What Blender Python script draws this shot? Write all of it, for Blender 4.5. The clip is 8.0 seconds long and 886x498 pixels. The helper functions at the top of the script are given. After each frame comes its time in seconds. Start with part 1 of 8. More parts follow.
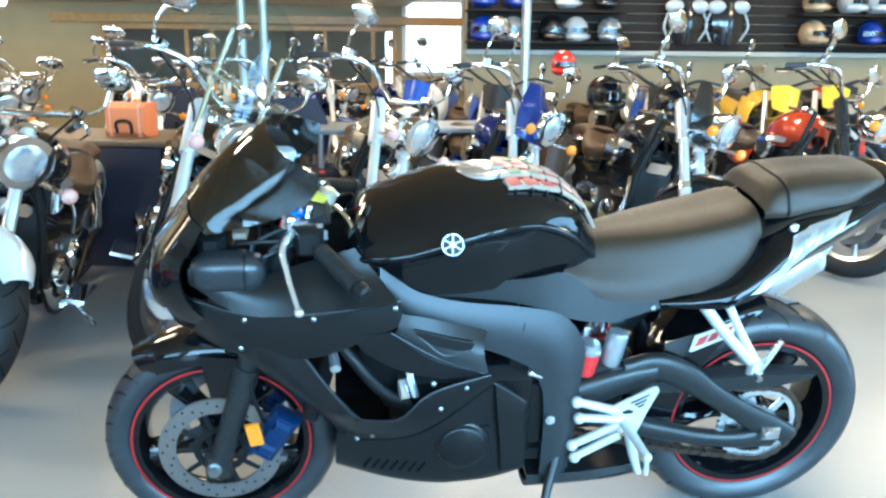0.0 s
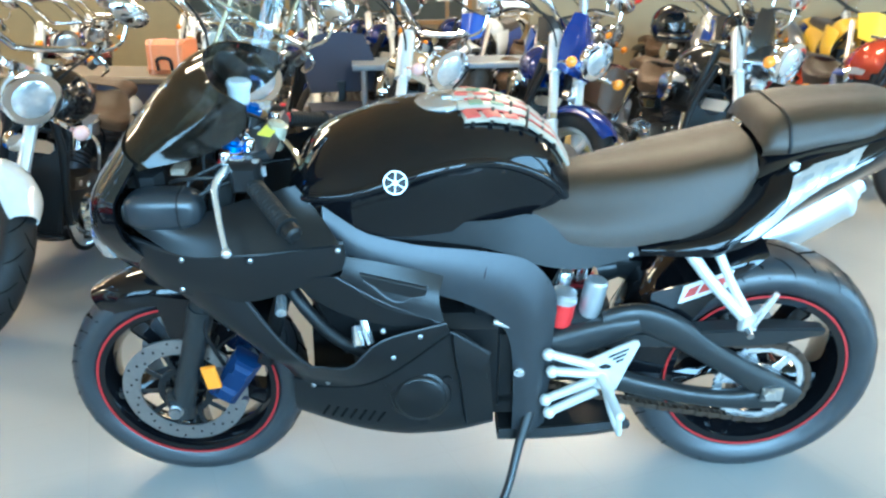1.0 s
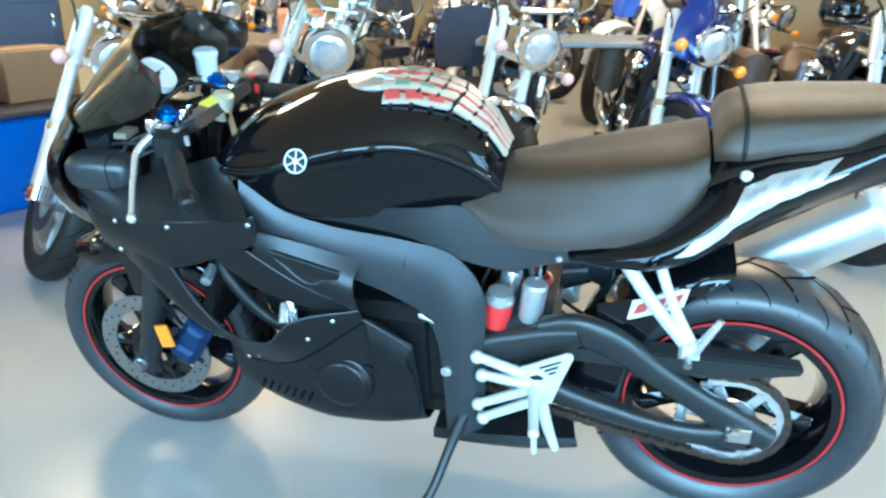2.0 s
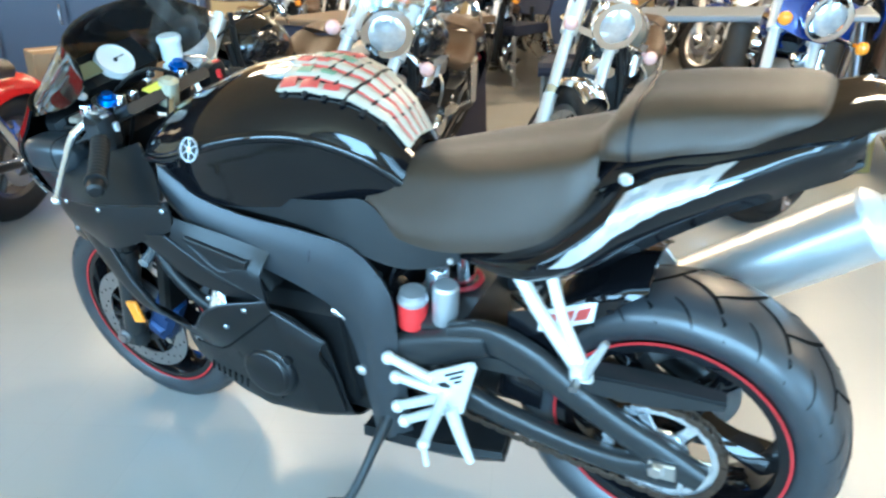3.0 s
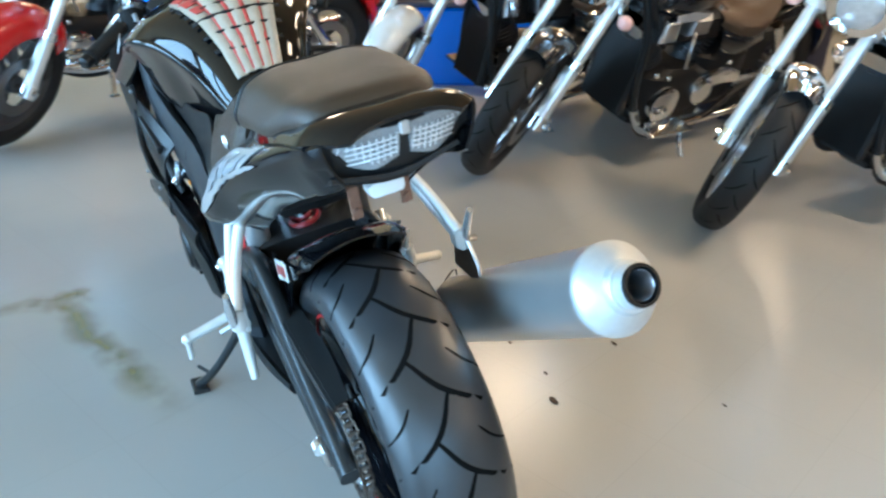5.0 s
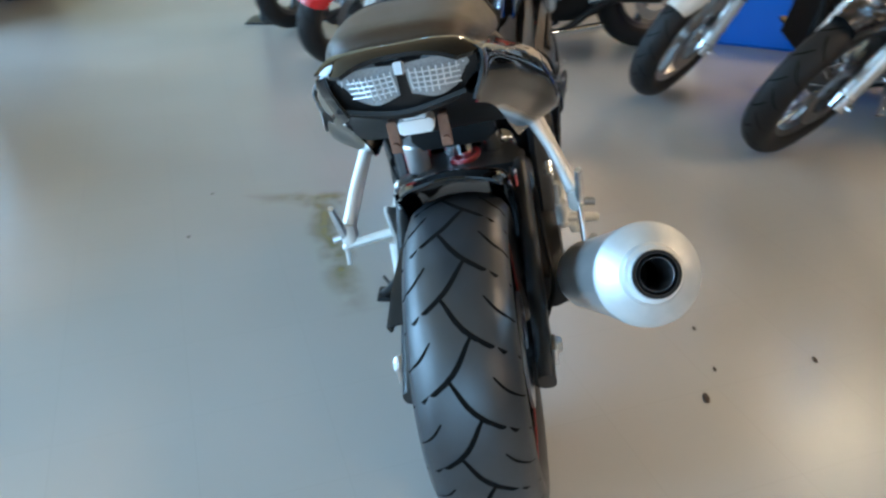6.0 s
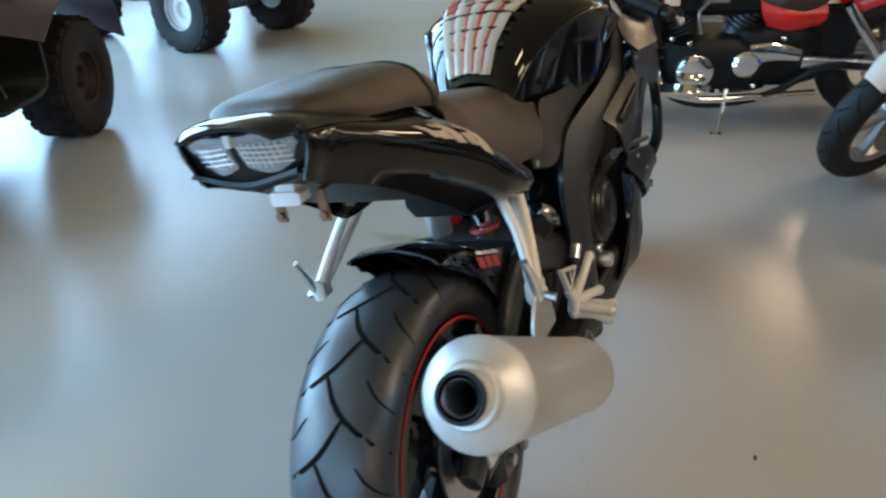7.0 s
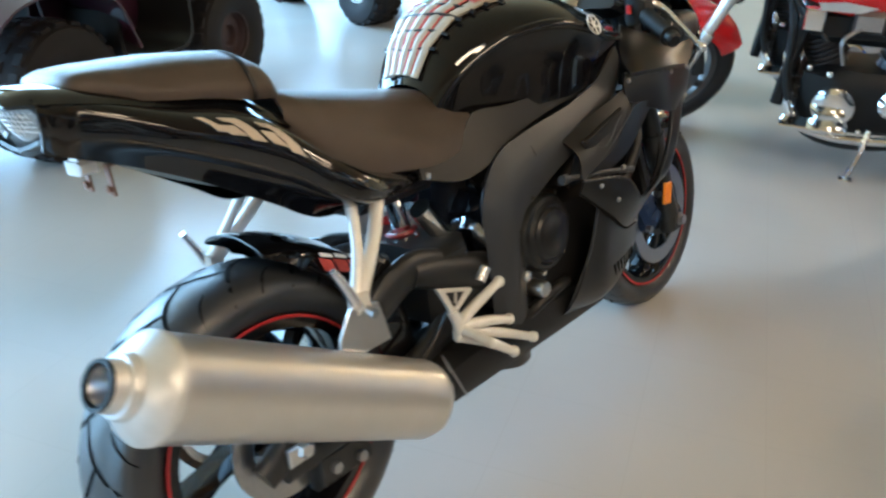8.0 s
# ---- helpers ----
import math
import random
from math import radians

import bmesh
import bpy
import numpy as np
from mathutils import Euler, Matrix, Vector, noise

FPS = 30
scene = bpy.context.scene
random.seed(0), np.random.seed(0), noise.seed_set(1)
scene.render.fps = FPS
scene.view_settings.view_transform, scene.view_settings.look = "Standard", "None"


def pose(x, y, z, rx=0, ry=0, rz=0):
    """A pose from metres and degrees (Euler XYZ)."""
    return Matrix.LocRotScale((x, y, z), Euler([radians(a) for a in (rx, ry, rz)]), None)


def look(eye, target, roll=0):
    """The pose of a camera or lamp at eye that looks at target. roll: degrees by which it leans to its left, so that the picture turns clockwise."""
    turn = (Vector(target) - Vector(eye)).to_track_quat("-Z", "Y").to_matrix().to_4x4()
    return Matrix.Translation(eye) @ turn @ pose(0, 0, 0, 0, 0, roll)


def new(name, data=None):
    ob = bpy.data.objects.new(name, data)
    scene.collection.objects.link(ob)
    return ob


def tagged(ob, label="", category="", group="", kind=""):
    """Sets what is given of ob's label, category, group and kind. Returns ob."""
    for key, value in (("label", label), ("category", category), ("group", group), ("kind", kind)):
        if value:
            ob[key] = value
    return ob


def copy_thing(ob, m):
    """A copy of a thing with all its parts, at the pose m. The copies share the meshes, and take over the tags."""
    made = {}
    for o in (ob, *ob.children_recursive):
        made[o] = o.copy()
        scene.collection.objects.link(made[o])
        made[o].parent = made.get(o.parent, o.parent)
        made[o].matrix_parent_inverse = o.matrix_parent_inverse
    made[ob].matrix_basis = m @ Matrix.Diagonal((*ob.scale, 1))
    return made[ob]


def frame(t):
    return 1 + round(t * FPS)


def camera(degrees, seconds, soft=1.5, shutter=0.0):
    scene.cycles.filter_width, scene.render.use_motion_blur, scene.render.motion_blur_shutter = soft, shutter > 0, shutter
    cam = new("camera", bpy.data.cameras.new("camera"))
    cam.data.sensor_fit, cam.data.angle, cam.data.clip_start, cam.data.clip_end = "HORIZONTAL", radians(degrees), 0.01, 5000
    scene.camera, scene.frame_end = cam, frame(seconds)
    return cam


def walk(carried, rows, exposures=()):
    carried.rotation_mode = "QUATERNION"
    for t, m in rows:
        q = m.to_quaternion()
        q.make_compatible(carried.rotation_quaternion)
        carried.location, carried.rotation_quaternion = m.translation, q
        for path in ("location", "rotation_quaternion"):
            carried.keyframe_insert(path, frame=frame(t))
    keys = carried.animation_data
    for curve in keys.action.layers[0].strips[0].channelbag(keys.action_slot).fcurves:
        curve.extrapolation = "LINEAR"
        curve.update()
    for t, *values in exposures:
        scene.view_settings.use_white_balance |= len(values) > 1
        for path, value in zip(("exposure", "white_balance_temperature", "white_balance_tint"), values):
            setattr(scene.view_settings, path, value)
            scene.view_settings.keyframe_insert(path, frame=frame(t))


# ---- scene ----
cam = camera(57.86, 8.0, soft=2.4, shutter=0.4)
PATH = [
    (0, look((-0.387, -1.984, 1.215), (-0.135, -0.056, 0.745), 0.5)),
    (0.5, look((-0.237, -1.954, 1.189), (-0.079, -0.035, 0.649), 1.8)),
    (1, look((-0.089, -1.879, 1.179), (-0.063, 0.025, 0.568), -0.6)),
    (1.5, look((0.185, -1.805, 1.179), (-0.053, 0.074, 0.537), -2.7)),
    (1.7, look((0.308, -1.785, 1.174), (-0.020, 0.079, 0.529), -1.1)),
    (2.8, look((0.812, -1.501, 1.178), (0.011, 0.184, 0.457), -1.9)),
    (3, look((0.939, -1.445, 1.175), (0.048, 0.197, 0.461), -2.1)),
    (3.5, look((1.286, -1.264, 1.192), (0.174, 0.231, 0.465), -1.9)),
    (4, look((1.478, -1.065, 1.178), (0.160, 0.250, 0.447), -0.5)),
    (4.2, look((1.548, -0.975, 1.187), (0.171, 0.249, 0.408), 0.7)),
    (5.3, look((1.861, -0.366, 1.221), (0.162, 0.193, 0.326), 0.7)),
    (5.5, look((1.891, -0.28, 1.221), (0.158, 0.092, 0.296), -0.1)),
    (6, look((1.92, -0.066, 1.228), (0.18, -0.157, 0.246), -0.3)),
    (6.5, look((1.875, 0.224, 1.252), (0.184, -0.249, 0.296), -0.0)),
    (7, look((1.709, 0.449, 1.253), (0.077, -0.285, 0.359), -1.7)),
    (7.5, look((1.552, 0.682, 1.279), (0.06, -0.264, 0.341), -2.4)),
    (8, look((1.336, 0.949, 1.268), (-0.003, -0.218, 0.35), 1.0)),
]
walk(cam, PATH, [(0, 0.56, 5000, -1), (0.5, 0.54, 5020, -2), (1.0, 0.63, 5050, -2), (1.5, 0.60, 5090, -2), (3.0, 0.76, 5210, 1), (3.5, 0.66, 5200, 2), (4.0, 0.57, 5210, 3), (5.0, 0.31, 5280, 6), (5.5, 0.13, 5320, 7), (6.0, -0.03, 5350, 8), (6.5, -0.24, 5430, 9), (7.0, -0.16, 5440, 8), (7.5, 0.01, 5380, 7), (8.0, 0.34, 5300, 6)])

# ---- light ----
world = bpy.data.worlds.new("daylight")
scene.world = world
world.use_nodes = True
wn = world.node_tree.nodes
sky = wn.new("ShaderNodeTexSky")
sky.sky_type, sky.sun_disc = "NISHITA", False
sky.sun_elevation, sky.sun_rotation = radians(40), radians(200)
wn["Background"].inputs["Strength"].default_value = 0.12
world.node_tree.links.new(sky.outputs[0], wn["Background"].inputs["Color"])

sun_data = bpy.data.lights.new("sun", "SUN")
sun_data.energy, sun_data.angle, sun_data.color = 2.5, radians(0.6), (1.0, 0.95, 0.88)
sun = new("sun", sun_data)
sun.matrix_basis = look((0, 0, 6), (0.9, -2.0, 3.0))


def area_lamp(name, m, w, h, power, colour):
    data = bpy.data.lights.new(name, "AREA")
    data.shape, data.size, data.size_y, data.energy, data.color = "RECTANGLE", w, h, power, colour
    lamp = new(name, data)
    lamp.matrix_basis = m
    return lamp


DAY = (0.50, 0.78, 1.0)
WARM = (1.0, 0.66, 0.36)
for x in (-5.6, -2.2, 1.2, 4.6):
    area_lamp("window_daylight", look((x, -6.12, 1.8), (x, 0, 1.5)), 2.7, 2.8, {-5.6: 150, -2.2: 250}.get(x, 395), DAY)
for y in (-3.9, -0.9):
    area_lamp("shop_front_daylight", look((8.88, y, 1.75), (0, y, 1.3)), 2.5, 2.7, 130, DAY)

# ---- materials ----


def mat(name, colour, rough=0.5, metal=0.0, vary=0.12, scale=30.0, bump=0.0, bump_scale=200.0, coat=0.0, spec=0.5, rough_vary=0.1):
    m = bpy.data.materials.new(name)
    m.use_nodes = True
    nt = m.node_tree
    b = nt.nodes["Principled BSDF"]
    b.inputs["Metallic"].default_value = metal
    b.inputs["Coat Weight"].default_value = coat
    b.inputs["Coat Roughness"].default_value = 0.04
    b.inputs["Specular IOR Level"].default_value = spec
    geo = nt.nodes.new("ShaderNodeTexCoord")
    big = nt.nodes.new("ShaderNodeTexNoise")
    big.inputs["Scale"].default_value = scale
    big.inputs["Detail"].default_value = 5.0
    nt.links.new(geo.outputs["Object"], big.inputs["Vector"])
    ramp = nt.nodes.new("ShaderNodeMix")
    ramp.data_type = "RGBA"
    lo = tuple(c * (1 - vary) for c in colour)
    hi = tuple(min(1, c * (1 + vary)) for c in colour)
    ramp.inputs[6].default_value, ramp.inputs[7].default_value = (*lo, 1), (*hi, 1)
    nt.links.new(big.outputs["Fac"], ramp.inputs[0])
    nt.links.new(ramp.outputs[2], b.inputs["Base Color"])
    span = nt.nodes.new("ShaderNodeMapRange")
    span.inputs["To Min"].default_value = max(0.02, rough * (1 - rough_vary))
    span.inputs["To Max"].default_value = min(1, rough * (1 + rough_vary))
    nt.links.new(big.outputs["Fac"], span.inputs["Value"])
    nt.links.new(span.outputs["Result"], b.inputs["Roughness"])
    if bump:
        fine = nt.nodes.new("ShaderNodeTexNoise")
        fine.inputs["Scale"].default_value = bump_scale
        fine.inputs["Detail"].default_value = 3.0
        nt.links.new(geo.outputs["Object"], fine.inputs["Vector"])
        bp = nt.nodes.new("ShaderNodeBump")
        bp.inputs["Strength"].default_value, bp.inputs["Distance"].default_value = bump, 0.002
        nt.links.new(fine.outputs["Fac"], bp.inputs["Height"])
        nt.links.new(bp.outputs["Normal"], b.inputs["Normal"])
    return m


def glass(name, colour, rough=0.03, alpha=0.25):
    m = mat(name, colour, rough, 0, 0.05)
    b = m.node_tree.nodes["Principled BSDF"]
    b.inputs["Alpha"].default_value = alpha
    b.inputs["Coat Weight"].default_value = 0.6
    return m


def clear_sheet(name, tint):
    """See-through sheet with a mirror gloss that grows towards grazing views."""
    m = bpy.data.materials.new(name)
    m.use_nodes = True
    nt = m.node_tree
    nt.nodes.remove(nt.nodes["Principled BSDF"])
    see, gloss, mix, fres = (nt.nodes.new("ShaderNode" + k) for k in ("BsdfTransparent", "BsdfGlossy", "MixShader", "LayerWeight"))
    see.inputs["Color"].default_value = (*tint, 1)
    gloss.inputs["Roughness"].default_value = 0.04
    power = nt.nodes.new("ShaderNodeMath")
    power.operation = "POWER"
    power.inputs[1].default_value = 4.0
    span = nt.nodes.new("ShaderNodeMapRange")
    span.inputs["To Min"].default_value, span.inputs["To Max"].default_value = 0.04, 0.55
    nt.links.new(fres.outputs["Facing"], power.inputs[0])
    nt.links.new(power.outputs[0], span.inputs["Value"])
    nt.links.new(span.outputs["Result"], mix.inputs[0])
    nt.links.new(see.outputs[0], mix.inputs[1])
    nt.links.new(gloss.outputs[0], mix.inputs[2])
    nt.links.new(mix.outputs[0], nt.nodes["Material Output"].inputs["Surface"])
    return m


def glow(name, colour, strength):
    m = bpy.data.materials.new(name)
    m.use_nodes = True
    b = m.node_tree.nodes["Principled BSDF"]
    b.inputs["Base Color"].default_value = (*colour, 1)
    b.inputs["Emission Color"].default_value = (*colour, 1)
    b.inputs["Emission Strength"].default_value = strength
    return m


GLOSS = mat("gloss_black_paint", (0.004, 0.004, 0.005), 0.10, 0, 0.2, 40, coat=0.8, spec=0.08)
SATIN = mat("satin_charcoal_paint", (0.008, 0.0082, 0.009), 0.30, 0.0, 0.15, 60, 0.05, 900, spec=0.36)
MATTE = mat("matte_black_plastic", (0.009, 0.009, 0.0095), 0.42, 0, 0.2, 50, 0.15, 700, spec=0.32)
FRAME = mat("dark_grey_frame_metal", (0.040, 0.043, 0.048), 0.38, 0.3, 0.08, 50, 0.04, 600)
ARM = mat("satin_black_metal", (0.026, 0.027, 0.028), 0.34, 0.3, 0.1, 60)
RUBBER = mat("tyre_rubber", (0.027, 0.0295, 0.0335), 0.36, 0, 0.3, 25, 0.12, 500, rough_vary=0.25, spec=0.7)
# darker copy of tyre_rubber: shade on the background bikes' wheels put into its colour
TYRE = mat("shaded_tyre_rubber", (0.013, 0.012, 0.012), 0.6, 0, 0.3, 25, 0.15, 400, spec=0.35)
GRIPRUBBER = mat("grip_rubber", (0.012, 0.012, 0.012), 0.6, 0, 0.2, 60, 0.2, 500, spec=0.3)
STRIPE = mat("dull_red_stripe", (0.36, 0.018, 0.02), 0.45, 0, 0.15, 40)
GROOVE = mat("tyre_groove", (0.004, 0.004, 0.004), 0.9, spec=0.1)
VINYL = mat("seat_vinyl", (0.034, 0.0205, 0.011), 0.37, 0, 0.15, 60, 0.5, 900, spec=0.6)
vb = VINYL.node_tree.nodes["Principled BSDF"]
vb.inputs["Sheen Weight"].default_value, vb.inputs["Sheen Roughness"].default_value = 0.08, 0.35
vb.inputs["Sheen Tint"].default_value = (0.95, 0.88, 0.82, 1)
ALU = mat("brushed_aluminium", (0.70, 0.70, 0.71), 0.30, 1.0, 0.1, 20, 0.05, 400)
POLISH = mat("polished_aluminium", (0.82, 0.83, 0.85), 0.25, 0.85, 0.06, 60)
CHROME = mat("chrome", (0.85, 0.86, 0.88), 0.07, 1.0, 0.05, 10, rough_vary=0.5)
STEEL = mat("steel_disc", (0.42, 0.43, 0.45), 0.33, 1.0, 0.15, 90, 0.1, 300)
DEEPRED = mat("deep_red_enamel", (0.22, 0.012, 0.016), 0.35, 0, 0.1, 40)
RED = mat("red_enamel", (0.62, 0.03, 0.03), 0.35, 0, 0.1, 40)
ORANGE = mat("orange_reflector", (0.90, 0.29, 0.015), 0.2, 0, 0.1, 300, coat=0.6)
WHITE = mat("white_paint", (0.78, 0.78, 0.77), 0.35, 0, 0.05, 30)
SILVER = mat("silver_paint", (0.6, 0.61, 0.62), 0.3, 0.7, 0.1, 30)
BLUE_ANO = mat("blue_anodised", (0.02, 0.12, 0.45), 0.3, 0.8)
SMOKE = glass("smoked_screen", (0.010, 0.008, 0.006), 0.05, 0.80)
CLEAR = clear_sheet("clear_plastic", (0.90, 0.94, 0.95))
LENS = mat("clear_lens", (0.30, 0.315, 0.33), 0.22, 0.25, 0.45, 420, 0.8, 260, coat=1.0)
LENSRIB = mat("pale_lens_rib", (0.66, 0.68, 0.70), 0.18, 0.2, 0.15, 200, coat=0.6)
CAN = mat("satin_exhaust_sleeve", (0.64, 0.63, 0.61), 0.32, 0.78, 0.06, 18, 0.03, 400, rough_vary=0.06)
LAMPGLASS = mat("headlight_glass", (0.72, 0.74, 0.76), 0.14, 0.7, 0.28, 45, 0.9, 38, coat=1.0)
ENGINE = mat("engine_black", (0.006, 0.006, 0.0065), 0.45, 0.0, 0.25, 30, 0.3, 120, spec=0.3)
CHAIN = mat("oily_chain", (0.12, 0.09, 0.07), 0.4, 0.9, 0.3, 200)
CAST = mat("pale_cast_alloy", (0.68, 0.675, 0.645), 0.36, 0.3, 0.12, 40, 0.1, 300)
COPPER = mat("rusty_bracket", (0.22, 0.12, 0.08), 0.5, 0.6, 0.3, 100)
PINK = mat("pink_lens", (0.75, 0.42, 0.36), 0.25, 0, 0.1, 100, coat=0.5)

# ---- mesh tools ----


def spline(pts, n):
    """n points on a smooth curve through pts, evenly by chord."""
    p = np.array(pts, float)
    if len(p) == 2:
        return [p[0] + (p[1] - p[0]) * k / (n - 1) for k in range(n)]
    d = np.concatenate([[0], np.cumsum(np.linalg.norm(np.diff(p, axis=0), axis=1) + 1e-9)])
    m = np.gradient(p, d, axis=0)
    out = []
    for u in np.linspace(0, d[-1], n):
        k = min(max(int(np.searchsorted(d, u)) - 1, 0), len(p) - 2)
        h = d[k + 1] - d[k]
        t = (u - d[k]) / h
        out.append((2 * t**3 - 3 * t**2 + 1) * p[k] + (t**3 - 2 * t**2 + t) * h * m[k]
                   + (3 * t**2 - 2 * t**3) * p[k + 1] + (t**3 - t**2) * h * m[k + 1])
    return out


class Shape:
    """Vertices and faces of one mesh."""

    def __init__(self):
        self.v, self.f = [], []

    def add(self, v, f):
        k = len(self.v)
        self.v += [tuple(map(float, p)) for p in v]
        self.f += [tuple(i + k for i in q) for q in f]
        return self

    def moved(self, m):
        self.v = [tuple(m @ Vector(p)) for p in self.v]
        return self

    def mirrored(self):
        s = Shape()
        s.v = [(x, -y, z) for x, y, z in self.v]
        s.f = [tuple(reversed(q)) for q in self.f]
        return s

    def join(self, other):
        return self.add(other.v, other.f)


def grid(rows, close_u=False, thick=0.0, caps=False):
    """A sheet through rows of points; thick gives it a back and edges; close_u joins each row to a ring."""
    g = np.array(rows, float)
    nv, nu = g.shape[:2]
    s = Shape()
    idx = lambda j, i: j * nu + i % nu
    cols = nu if close_u else nu - 1
    quads = [(idx(j, i), idx(j, i + 1), idx(j + 1, i + 1), idx(j + 1, i)) for j in range(nv - 1) for i in range(cols)]
    if thick:
        du = np.gradient(g, axis=1)
        dv = np.gradient(g, axis=0)
        nrm = np.cross(du, dv)
        nrm /= np.linalg.norm(nrm, axis=2, keepdims=True) + 1e-12
        back = g - nrm * thick
        n = nv * nu
        s.add(np.concatenate([g.reshape(-1, 3), back.reshape(-1, 3)]), quads)
        s.f += [tuple(n + i for i in reversed(q)) for q in quads]
        rim = [idx(0, i) for i in range(nu)] + [idx(j, nu - 1) for j in range(1, nv)]
        rim += [idx(nv - 1, i) for i in range(nu - 2, -1, -1)] + [idx(j, 0) for j in range(nv - 2, 0, -1)]
        s.f += [(b, a, a + n, b + n) for a, b in zip(rim, rim[1:] + rim[:1])]
    else:
        s.add(g.reshape(-1, 3), quads)
        if caps:
            s.f += [tuple(range(nu - 1, -1, -1)), tuple(range((nv - 1) * nu, nv * nu))]
    return s


def patch(rows, nu=16, nv=8, thick=0.004):
    """A smooth curved panel through rows of control points."""
    a = [spline(r, nu) for r in rows]
    cols = [spline([r[i] for r in a], nv) for i in range(nu)]
    return grid([[cols[i][j] for i in range(nu)] for j in range(nv)], thick=thick)


def hull(stations, nu=13, nv=24, thick=0.006):
    """A symmetric shell over the centre plane: stations of (x, [(y, z) from the middle outwards])."""
    rows = [[(x, -y, z) for y, z in reversed(h)] + [(x, y, z) for y, z in h[1:]] for x, h in stations]
    return patch(rows, nu * 2 - 1, nv, thick)


def prism(outline, y0, y1, bevel=0.004):
    """A plate with an outline in x and z, from y0 to y1, its edges bevelled."""
    p = np.array(outline, float)
    c = p.mean(axis=0)
    d = np.roll(p, -1, 0) - np.roll(p, 1, 0)
    area = sum(p[i - 1][0] * p[i][1] - p[i][0] * p[i - 1][1] for i in range(len(p)))
    nrm = np.stack([d[:, 1], -d[:, 0]], 1) * (1 if area > 0 else -1)
    nrm /= np.linalg.norm(nrm, axis=1, keepdims=True) + 1e-9
    q = p - nrm * bevel
    s, n = Shape(), len(p)
    rings = [(q, y0), (p, y0 + bevel), (p, y1 - bevel), (q, y1)]
    s.v = [(x, y, z) for r, y in rings for x, z in r]
    for k in range(3):
        s.f += [(k * n + i, k * n + (i + 1) % n, (k + 1) * n + (i + 1) % n, (k + 1) * n + i) for i in range(n)]
    s.f += [tuple(range(n - 1, -1, -1)), tuple(range(3 * n, 4 * n))]
    return s


def tube(pts, r, n=10, steps=0, caps=True):
    """A round bar along pts; r is one radius or one for each point."""
    rr = list(r) if hasattr(r, "__len__") else [r] * len(pts)
    p = spline([(*a, b) for a, b in zip(pts, rr)], steps or max(2, len(pts) * 4 - 3 if len(pts) > 2 else 2))
    c, rad = np.array([q[:3] for q in p]), [q[3] for q in p]
    t = np.gradient(c, axis=0)
    t /= np.linalg.norm(t, axis=1, keepdims=True) + 1e-12
    up = np.array([0, 0, 1.0]) if abs(t[0][2]) < 0.9 else np.array([1.0, 0, 0])
    rows = []
    for k in range(len(c)):
        a = np.cross(up, t[k])
        a /= np.linalg.norm(a) + 1e-12
        b = np.cross(t[k], a)
        up = b
        rows.append([c[k] + rad[k] * (math.cos(w) * a + math.sin(w) * b) for w in np.linspace(0, 2 * math.pi, n, endpoint=False)])
    return grid(rows, True, caps=caps)


def lathe(profile, centre, axis=(0, 1, 0), n=32, closed=False, ends=True):
    """A turned body: profile of (radius, place along the axis)."""
    ax = Vector(axis).normalized()
    a = ax.orthogonal().normalized()
    b = ax.cross(a)
    c = Vector(centre)
    prof = list(profile) + ([profile[0]] if closed else [])
    rows = [[c + ax * h + r * (math.cos(w) * a + math.sin(w) * b) for w in np.linspace(0, 2 * math.pi, n, endpoint=False)] for r, h in prof]
    s = grid(rows, True)
    if not closed and ends:
        if profile[0][0] > 1e-6:
            s.f.append(tuple(range(n - 1, -1, -1)))
        if profile[-1][0] > 1e-6:
            s.f.append(tuple(range((len(prof) - 1) * n, len(prof) * n)))
    return s


def block(size, centre=(0, 0, 0), bevel=0.006, m=None):
    """A box with chamfered edges."""
    x, y, z = (v / 2 for v in size)
    s = prism([(-x, -z), (x, -z), (x, z), (-x, z)], -y, y, min(bevel, min(x, y, z) * 0.6))
    t = Matrix.Translation(centre)
    return s.moved(t @ m if m else t)


def ball(r, centre, squash=(1, 1, 1), n=14):
    prof = [(r * math.sin(a), -r * math.cos(a)) for a in np.linspace(0, math.pi, n // 2 + 2)]
    s = lathe(prof, (0, 0, 0), (0, 0, 1), n)
    return s.moved(Matrix.Translation(centre) @ Matrix.Diagonal((*squash, 1)))


def mesh_of(name, s, material, sharp=38):
    me = bpy.data.meshes.new(name)
    me.from_pydata(s.v, [], s.f)
    me.validate()
    bm = bmesh.new()
    bm.from_mesh(me)
    bmesh.ops.remove_doubles(bm, verts=bm.verts, dist=1e-6)
    bmesh.ops.recalc_face_normals(bm, faces=bm.faces)
    bm.to_mesh(me)
    bm.free()
    me.polygons.foreach_set("use_smooth", [True] * len(me.polygons))
    me.set_sharp_from_angle(angle=radians(sharp))
    me.materials.append(material)
    return me


def part(name, s, material, parent=None, label="", sharp=38):
    ob = new(name, mesh_of(name, s, material, sharp))
    ob.parent = parent
    return tagged(ob, label) if label else ob


def thing(name, label, category, m=None, group="", kind=""):
    ob = new(name)
    if m:
        ob.matrix_basis = m
    return tagged(ob, label, category, group, kind)


def solid(name, s, material, label, category="", kind="", group="", sharp=38):
    return tagged(part(name, s, material, None, "", sharp), label, category, group, kind)


# ---- the showroom ----


